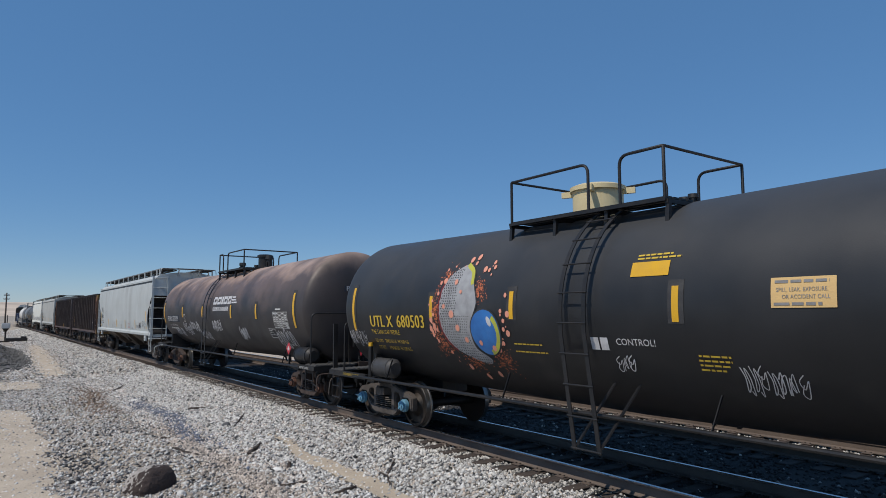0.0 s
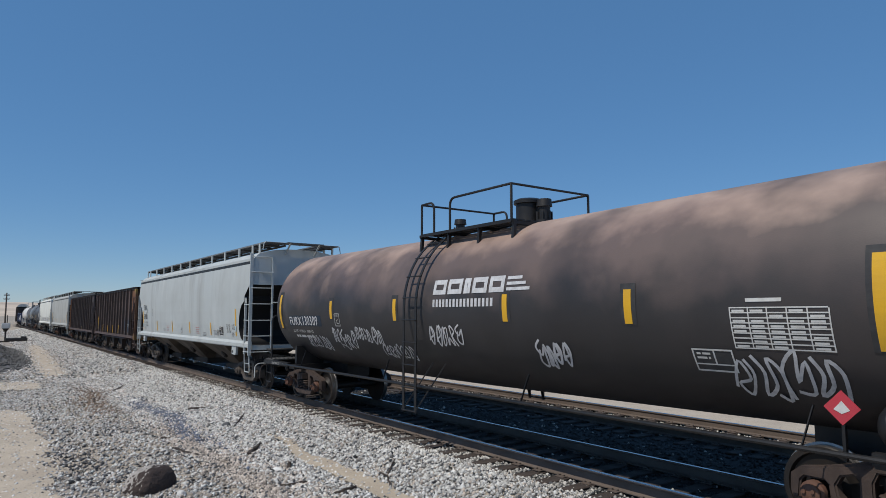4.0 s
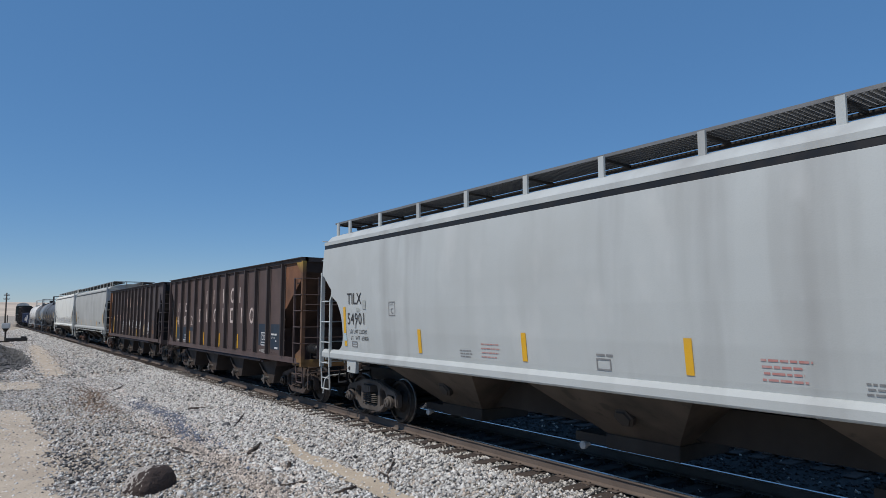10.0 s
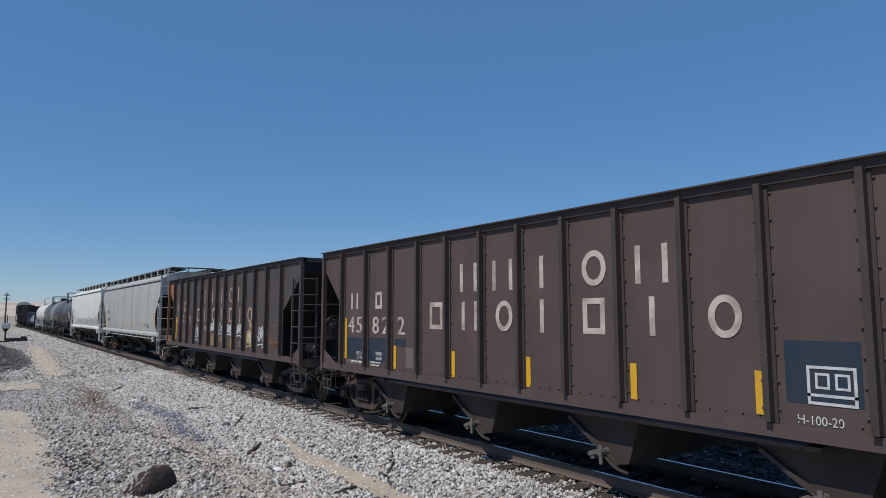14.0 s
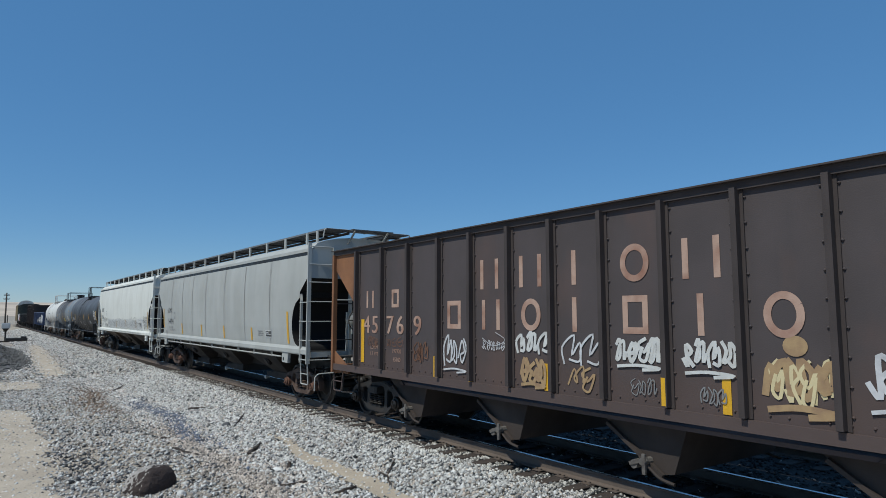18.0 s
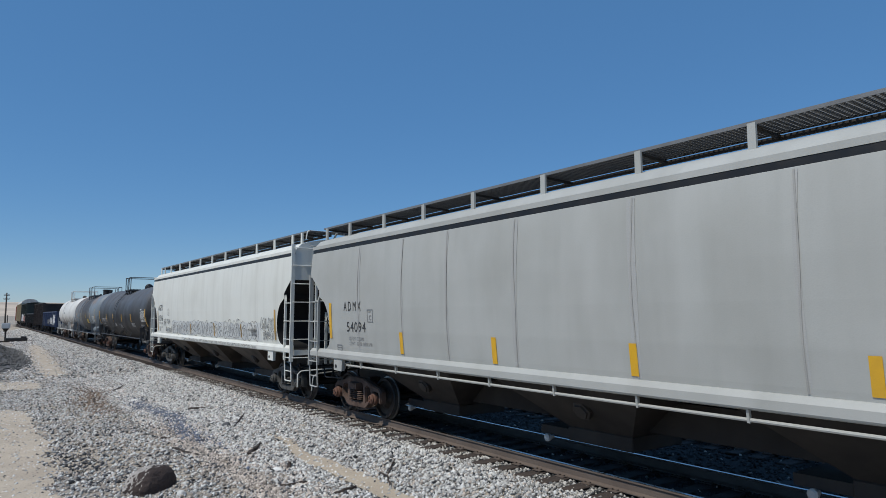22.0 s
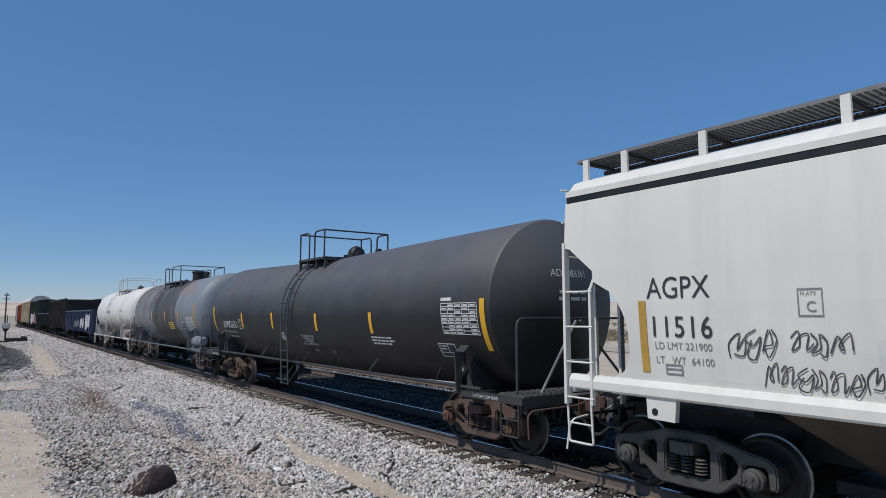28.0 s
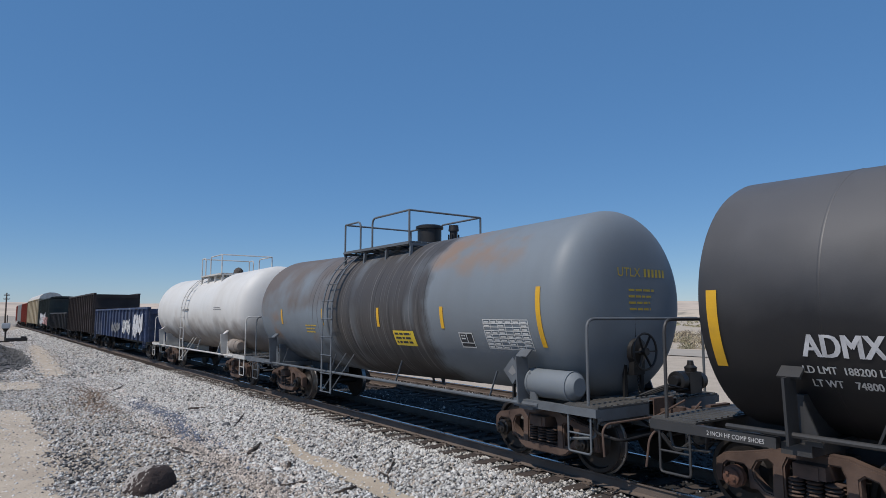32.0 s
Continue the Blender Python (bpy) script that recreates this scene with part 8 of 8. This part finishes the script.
def tagged_side(car, xc, rows):
    rng = random.Random(int(xc))
    for x0, x1, z0, z1, m, w in rows:
        marking("graffiti", m, car, lambda bm: tag(bm, lambda x, z, eps=0: (x - xc, -1.605 - eps, z), rng, x0, x1, z0, z1, 5, w))


ribbed_car("gondola", "worn blue ribbed gondola with graffiti", "gondola", -185.9, -168.2, 1.0, 2.65, BLUE, STEEL_DARK, 16, extra=lambda car, xc: tagged_side(car, xc, [(-171.6, -169.2, 1.2, 2.4, SILVERSPRAY, 0.22), (-174.8, -172.4, 1.3, 2.1, WPAINT, 0.12), (-178.5, -175.6, 1.2, 1.9, GREYLET, 0.1)]))
ribbed_car("gondola", "tall brown ribbed gondola", "gondola", -203.5, -187.3, 1.0, 3.9, paint("dark_brown_gondola", (0.042, 0.03, 0.027), (0.025, 0.02, 0.018), 0.75, 0, 1, 0.7, 0.5), STEEL_DARK, 14)
ribbed_car("gondola", "low black ribbed gondola with steel ends", "gondola", -222.5, -205.0, 1.0, 2.5, BLACK2, STEEL_DARK, 12)
ribbed_car("box_car", "dark green box car with graffiti", "box car", -241.0, -224.3, 1.05, 4.35, DKGREEN, STEEL_DARK, 12, roof=0.2, extra=lambda car, xc: tagged_side(car, xc, [(-238, -229, 1.2, 2.6, SILVERSPRAY, 0.35), (-234, -226, 1.2, 2.2, REDLET, 0.2)]))
ribbed_car("box_car", "tall tan panelled auto rack with a rounded white roof", "auto rack", -268.0, -242.8, 1.05, 4.6, TAN, STEEL_DARK, 8, roof=0.95)
ribbed_car("box_car", "rust-red box car with plain ribbed sides", "box car", -287.5, -270.0, 1.05, 4.4, RED, STEEL_DARK, 10, roof=0.2)
ribbed_car("box_car", "weathered grey box car with ribbed sides", "box car", -306.5, -289.3, 1.05, 4.4, GREY2, STEEL_DARK, 10, roof=0.2)
ribbed_car("box_car", "rust-red box car with plain ribbed sides", "box car", -325.5, -308.3, 1.05, 4.4, RED, STEEL_DARK, 10, roof=0.2)


# ---------- the place round the line ----------
ASPHALT = paint("sun_bleached_asphalt", (0.40, 0.35, 0.285), (0.31, 0.275, 0.235), 0.95, 0, 0.4, 0.6, bump=0.2)
SCRUB = paint("dry_scrub", (0.50, 0.42, 0.29), (0.30, 0.25, 0.16), 0.95, 0, 1, 0.6, bump=0, island=0.5)
GREENBUSH = paint("olive_leaves", (0.12, 0.13, 0.05), (0.07, 0.075, 0.035), 0.9, 0, 1, 0.6, bump=0, island=0.5)
WOOD = paint("grey_weathered_wood", (0.12, 0.095, 0.075), (0.06, 0.05, 0.042), 0.95, 0, 3, 0.7, bump=0.6, grain=20)
CABINET = paint("pale_grey_cabinet", (0.62, 0.62, 0.6), (0.35, 0.34, 0.32), 0.6, 0, 2, 0.5, 0.4)
FARHILL = paint("far_scrub_slope", (0.56, 0.47, 0.36), (0.20, 0.185, 0.15), 1.0, 0, 0.045, 1.0, bump=0)
OLIVESCRUB = paint("olive_scrub", (0.30, 0.27, 0.16), (0.17, 0.155, 0.09), 0.95, 0, 1, 0.6, bump=0, island=0.5)

# road beyond the tracks
bm = B()
xs = np.linspace(-600, 300, 31)
for k in range(30):
    v = [bm.verts.new((x, y, ground_height(0, y) + 0.06)) for x, y in ((xs[k], 36.5), (xs[k + 1], 36.5), (xs[k + 1], 45), (xs[k], 45))]
    bm.faces.new(v)
bmesh.ops.remove_doubles(bm, verts=bm.verts, dist=0.01)
tagged(part("road", bm, ASPHALT, None, "sun-bleached grey asphalt road beyond the tracks"), category="road", kind="structure")

# dark ridge in the middle distance
bm = B()
rows = []
for i in range(81):
    x = -2600 + i * 60
    h = 8 + 5 * noise.noise(Vector((i * 0.23, 1, 2))) + 3 * noise.noise(Vector((i * 0.9, 4, 2)))
    rows.append([bm.verts.new((x, y, z)) for y, z in ((640, -1.0), (700, h), (820, h * 0.8), (900, -1.0))])
for p, q in zip(rows, rows[1:]):
    for i in range(3):
        bm.faces.new((p[i], q[i], q[i + 1], p[i + 1]))
tagged(part("far_ridge", bm, FARHILL, None, "tan slope dotted with dark scrub before the hills", True), category="ridge", kind="structure")


def leaf_cloud(rng, n, size, flat, spread):
    """Leaves as small folded blades round a centre: vertices and faces."""
    vs, fs = [], []
    for i in range(n):
        t, u = rng.uniform(0, 2 * math.pi), rng.random() ** 0.45
        ph = math.acos(rng.uniform(-0.15, 1))
        k = u * (0.75 + 0.35 * noise.noise(Vector((math.cos(t) * 2, math.sin(t) * 2, ph * 2 + spread))))
        c = Vector((spread * k * math.sin(ph) * math.cos(t), spread * k * math.sin(ph) * math.sin(t), flat * k * math.cos(ph)))
        d = Vector((rng.uniform(-1, 1), rng.uniform(-1, 1), rng.uniform(0.0, 1.4))).normalized() * size * rng.uniform(0.6, 1.4)
        s = d.cross(Vector((rng.uniform(-1, 1), rng.uniform(-1, 1), 0.3))).normalized() * size * 0.28
        b = len(vs)
        vs += [c - d * 0.5, c + s, c + d * 0.5, c - s]
        fs += [(b, b + 1, b + 2), (b, b + 2, b + 3)]
    return vs, fs


def bush(kind, label, x, y, spread, tall, n, material, seed, size=0.16):
    rng = random.Random(seed)
    z = ground_height(x, y)
    ob = thing(kind, pose(x, y, z), label, "bush", "desert bushes beyond the road")
    bm = B()
    for i in range(6):
        t = i * 1.05 + rng.random()
        tube(bm, [(0, 0, -0.05), (0.3 * spread * math.cos(t), 0.3 * spread * math.sin(t), tall * 0.4), (0.6 * spread * math.cos(t), 0.6 * spread * math.sin(t), tall * 0.75)], 0.02 * tall, 5)
    part("stem", bm, WOOD, ob)
    vs, fs = leaf_cloud(rng, n, size, tall, spread)
    me = bpy.data.meshes.new("mesh")
    me.from_pydata([tuple(v) for v in vs], [], fs)
    me.materials.append(material)
    part("foliage", me, None, ob)
    return ob


rng6 = random.Random(21)
low = [bush("bush", "low dry straw-coloured desert bush", -40 + 4.2 * i, 47.6 + 0.5 * i, 0.9 + 0.1 * i, 0.7 + 0.08 * i, 700, SCRUB if i % 3 else OLIVESCRUB, i + 100, 0.10) for i in range(7)]
tall = [bush("bush", "broad dry olive-brown desert bush", -44 + 5.5 * i, 60 + 2 * i, 1.5 + 0.2 * i, 1.2 + 0.1 * i, 800, OLIVESCRUB if i % 2 else SCRUB, i + 200, 0.15) for i in range(5)]
for i in range(110):
    x, y = -66 + i * 0.6 + rng6.uniform(-1.5, 1.5), 47.5 + 20 * rng6.random() ** 1.6
    copy_thing(rng6.choice(low), pose(x, y, ground_height(x, y), 0, 0, rng6.uniform(0, 360)))
for i in range(55):
    x, y = -82 + i * 1.4 + rng6.uniform(-2, 2), rng6.uniform(58, 82)
    copy_thing(rng6.choice(tall), pose(x, y, ground_height(x, y), 0, 0, rng6.uniform(0, 360)))
far_v, far_f = [], []
for i in range(1500):
    y = 150 + 500 * rng6.random() ** 1.5
    x = -0.52 * y + rng6.uniform(-0.75, 0.75) * y
    if noise.noise(Vector((x * 0.012, y * 0.03, 3))) < -0.05:
        continue
    vs, fs = leaf_cloud(rng6, 14, 0.5 + y * 0.0008, rng6.uniform(0.4, 0.9), rng6.uniform(0.8, 1.8))
    k = len(far_v)
    far_v += [(v.x + x, v.y + y, v.z + ground_height(x, y)) for v in vs]
    far_f += [tuple(q + k for q in f) for f in fs]
me = bpy.data.meshes.new("mesh")
me.from_pydata(far_v, [], far_f)
me.materials.append(OLIVESCRUB)
tagged(part("far_scrub", me, None, None, "sparse dry scrub scattered over the sandy flat"), category="scrub", kind="stuff")
bush("bush", "tall olive-green desert shrub beside the road", -30.0, 68.0, 2.6, 3.0, 1600, GREENBUSH, 5, 0.22)
bush("bush", "tall olive-green desert shrub beside the road", -24.5, 66.0, 2.0, 2.6, 1300, GREENBUSH, 6, 0.22)


def utility_pole(x, y, tall, label, arms=1, arm=1.1):
    z = ground_height(x, y)
    ob = thing("utility_pole", pose(x, y, z), label, "utility pole", "utility poles")
    bm = B()
    lathe(bm, (0, 0, -0.3), (0, 0, tall), ((0, 0.16), (0.5, 0.13), (1, 0.1)), 12)
    part("pole", bm, WOOD, ob, smooth=True)
    for k in range(arms):
        bm = B()
        box(bm, -0.06, 0.06, -arm, arm, tall - 0.5 - 0.7 * k, tall - 0.38 - 0.7 * k)
        part("crossarm", bm, WOOD, ob)
        for y in (-0.9 * arm, -0.45 * arm, 0.45 * arm, 0.9 * arm):
            bm = B()
            lathe(bm, (0, y, tall - 0.38 - 0.7 * k), (0, y, tall - 0.2 - 0.7 * k), ((0, 0.03), (0.4, 0.06), (1, 0.03)), 8)
            part("insulator", bm, CABINET, ob)
    return ob


utility_pole(-38.2, 82.0, 6.4, "slender weathered wooden utility pole")
utility_pole(-14.0, 92.0, 8.2, "slender weathered wooden utility pole")
utility_pole(-140.0, -4.6, 7.0, "wooden utility pole with two crossarms beside the track", 2, 0.45)

# trackside cabinet on a post with a low switch stand
ob = thing("signal_cabinet", pose(-88.5, -5.9, -0.66), "pale grey trackside cabinet on a steel post", "signal cabinet")
bm = B()
box(bm, -0.35, 0.35, -0.42, 0.42, 1.5, 2.1)
bmesh.ops.bevel(bm, geom=list(bm.edges), offset=0.04, segments=2, affect="EDGES")
part("cabinet", bm, CABINET, ob)
bm = B()
box(bm, 0.352, 0.37, -0.34, 0.34, 1.57, 2.03)
part("door", bm, CABINET, ob)
bm = B()
lathe(bm, (0, 0, 1.1), (0, 0, 1.5), ((0, 0.09), (1, 0.34)), 12)
cyl(bm, (0, 0, -0.1), (0, 0, 1.12), 0.09, 12)
box(bm, -0.3, 0.3, -0.3, 0.3, -0.05, 0.06)
part("post", bm, STEEL_DARK, ob)
bm = B()
cyl(bm, (0, 0.1, 2.08), (0, 0.1, 3.0), 0.04, 8)
part("mast", bm, STEEL_DARK, ob)
ob = thing("switch_machine", pose(-88.0, -4.7, -0.66), "low black switch machine on timbers", "switch machine")
bm = B()
box(bm, -0.4, 0.4, -1.2, 0.9, 0.12, 0.42)
bmesh.ops.bevel(bm, geom=list(bm.edges), offset=0.03, segments=2, affect="EDGES")
part("housing", bm, STEEL_DARK, ob)
for x in (-0.25, 0.25):
    bm = B()
    box(bm, x - 0.12, x + 0.12, -1.9, 1.6, -0.1, 0.12)
    part("timber", bm, TIE, ob)
bm = B()
box(bm, -0.2, 0.2, 0.25, 0.8, 0.42, 0.6)
part("motor_cover", bm, STEEL_DARK, ob)

# heap of dark gravel
bm = B()
nx, ny = 40, 22
gr = []
for i in range(nx + 1):
    row = []
    for j in range(ny + 1):
        x, y = -76 + 40 * i / nx, -14 + 9.0 * j / ny
        k = heap_rise(x, y)
        z = -0.80 + 1.75 * k * (1 + 0.25 * noise.noise(Vector((x * 0.6, y * 0.9, 1)))) + 0.06 * noise.noise(Vector((x * 2, y * 2, 7)))
        row.append(bm.verts.new((x, y, z)))
    gr.append(row)
for i in range(nx):
    for j in range(ny):
        bm.faces.new((gr[i][j], gr[i + 1][j], gr[i + 1][j + 1], gr[i][j + 1]))
HEAP = paint("dark_gravel", (0.15, 0.145, 0.14), (0.09, 0.085, 0.08), 0.95, 0, 2, 0.7, bump=1.0, grain=12)
heap = part("gravel_heap", bm, HEAP, None, "long heap of dark grey gravel", True)
tagged(heap, category="gravel heap", kind="stuff")
hp = []
for i in range(7000):
    x, y = rng_np.uniform(-76, -38), rng_np.uniform(-13, -5)
    k = heap_rise(x, y)
    if k > 0.05:
        hp.append((x, y, -0.80 + 1.75 * k * (1 + 0.25 * noise.noise(Vector((x * 0.6, y * 0.9, 1)))) + 0.05))
boulders(rng_np, hp, rng_np.uniform(0.04, 0.11, len(hp)), HEAP, "heap_stones", heap)["kind"] = "stuff"


def rock(x, y, r, tall, seed, material, label, turn=0.0, dusty=None, rugged=1.0):
    """Broken stone; dusty: the side from which dust has settled on it."""
    bm = B()
    bmesh.ops.create_icosphere(bm, subdivisions=5 if dusty else 3, radius=1.0)
    for v in bm.verts:
        n = v.co.normalized()
        k = 1 + 0.20 * rugged * noise.noise(n * 1.1 + Vector((seed, 0, 0))) + 0.10 * rugged * noise.noise(n * 2.7 + Vector((0, seed, 0))) + 0.04 * noise.noise(n * 8) + 0.015 * noise.noise(n * 25)
        p = n * k
        p = Vector((math.copysign(abs(p.x) ** 0.85, p.x), math.copysign(abs(p.y) ** 0.85, p.y), p.z))
        v.co = Vector((p.x * r[0], p.y * r[1], max(p.z, -0.25) * tall))
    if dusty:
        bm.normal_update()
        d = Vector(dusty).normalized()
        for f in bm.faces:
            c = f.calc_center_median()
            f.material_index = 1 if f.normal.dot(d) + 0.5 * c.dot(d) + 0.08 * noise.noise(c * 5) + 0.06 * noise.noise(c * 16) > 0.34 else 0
    ob = part("rock", bm, material, None, label, True)
    ob.matrix_basis = pose(x, y, ground_top(x, y), 0, 0, turn)
    tagged(ob, category="rock")


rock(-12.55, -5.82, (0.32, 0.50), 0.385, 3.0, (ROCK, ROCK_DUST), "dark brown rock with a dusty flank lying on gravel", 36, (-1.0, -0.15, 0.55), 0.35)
rock(-11.65, -5.52, (0.08, 0.07), 0.09, 5.0, STONE_PALE, "small pale stone beside the dark rock", 20)
rock(-17.4, -3.0, (0.13, 0.1), 0.12, 7.0, STONE_DARK, "fist-sized dark stone on the ballast slope", 50)
rock(-12.15, -3.64, (0.12, 0.08), 0.07, 9.0, STONE_PALE, "flat white stone beside the drift of sand", 30)
rock(-24.6, -3.9, (0.16, 0.1), 0.08, 11.0, STONE_PALE, "flat pale stone at the foot of the slope", 30)
DEADWOOD = paint("dark_dead_wood", (0.055, 0.042, 0.035), (0.03, 0.025, 0.022), 0.95, 0, 3, 0.7, bump=0.6, grain=20)


def stick(pts, r, label):
    x, y = pts[0][0], pts[0][1]
    bm = B()
    path = []
    for a, b in zip(pts, pts[1:]):
        path += [tuple(Vector(a).lerp(Vector(b), k / 4)) for k in range(4)]
    path.append(pts[-1])
    r *= 0.75
    tube(bm, [(a - x, b - y, ground_top(a, b) - ground_top(x, y) + c * 0.6) for a, b, c in path], r, 7)
    for v in bm.verts:
        v.co += Vector((noise.noise(v.co * 9), noise.noise(v.co * 9 + Vector((5, 0, 0))), noise.noise(v.co * 9 + Vector((0, 5, 0))))) * r * 1.2
    ob = part("stick", bm, DEADWOOD, None, label)
    ob.matrix_basis = pose(x, y, ground_top(x, y))
    tagged(ob, category="stick", group="broken wood on the ground")


stick([(-11.15, -4.0, 0.04), (-11.0, -3.8, 0.08), (-10.95, -3.58, 0.04)], 0.028, "dark broken piece of weathered wood on gravel")
stick([(-9.95, -3.52, 0.04), (-9.98, -3.3, 0.08), (-10.02, -3.08, 0.05)], 0.04, "dark broken piece of weathered wood on gravel")
stick([(-13.74, -3.67, 0.04), (-14.1, -3.4, 0.09), (-14.52, -3.13, 0.04)], 0.055, "short dark piece of weathered wood on gravel")
stick([(-15.66, -4.73, 0.04), (-15.1, -4.6, 0.06), (-14.48, -4.41, 0.05)], 0.035, "brown curved branch lying on gravel")
stick([(-17.04, -4.68, 0.04), (-16.84, -4.52, 0.06)], 0.04, "short dark stub of wood on warm stones")
stick([(-10.23, -2.5, 0.04), (-9.9, -2.55, 0.1), (-9.52, -2.71, 0.04)], 0.02, "thin brown twig curling over sand")
stick([(-9.99, -2.49, 0.03), (-10.25, -2.25, 0.1), (-10.52, -2.0, 0.03)], 0.02, "thin brown twig across the ballast")
stick([(-12.1, -3.44, 0.0), (-12.15, -3.4, 0.2)], 0.04, "short dark stub of wood standing up")
stick([(-17.02, -2.92, 0.04), (-17.5, -2.6, 0.08), (-18.11, -2.29, 0.04)], 0.025, "thin dark stick on the ballast slope")
stick([(-21.12, -3.02, 0.03), (-20.8, -2.9, 0.08), (-20.48, -2.72, 0.03)], 0.045, "dark stick on the ballast slope")
stick([(-28.07, -4.06, 0.04), (-29.0, -3.7, 0.08), (-29.81, -3.42, 0.04)], 0.05, "dark stick on the gravel slope")
stick([(-26.6, -4.9, 0.04), (-25.8, -5.0, 0.08), (-25.1, -5.05, 0.04)], 0.03, "long bent branch lying on the ground")
stick([(-9.3, -4.6, 0.03), (-9.1, -4.2, 0.06), (-9.0, -3.9, 0.03)], 0.03, "dark broken piece of weathered wood on gravel")


# ---------- what moves ----------
def motions():
    for car, xc in CARS:
        walk(car, [(t, pose(xc + s, bend(xc + s), 0, 0, 0, -math.degrees(math.atan(max(0.0, -150.0 - xc - s) / 1450.0)))) for t, s in ROLL])
    tt = np.linspace(0, 32, 321)
    ss = np.interp(tt, [t for t, _ in ROLL], [s for _, s in ROLL])
    for w, e in WHEELSETS[:40]:
        walk(w, [(t, pose(e * WB, 0, 0.457, 0, math.degrees(s / 0.457), 0)) for t, s in zip(tt, ss)])


motions()
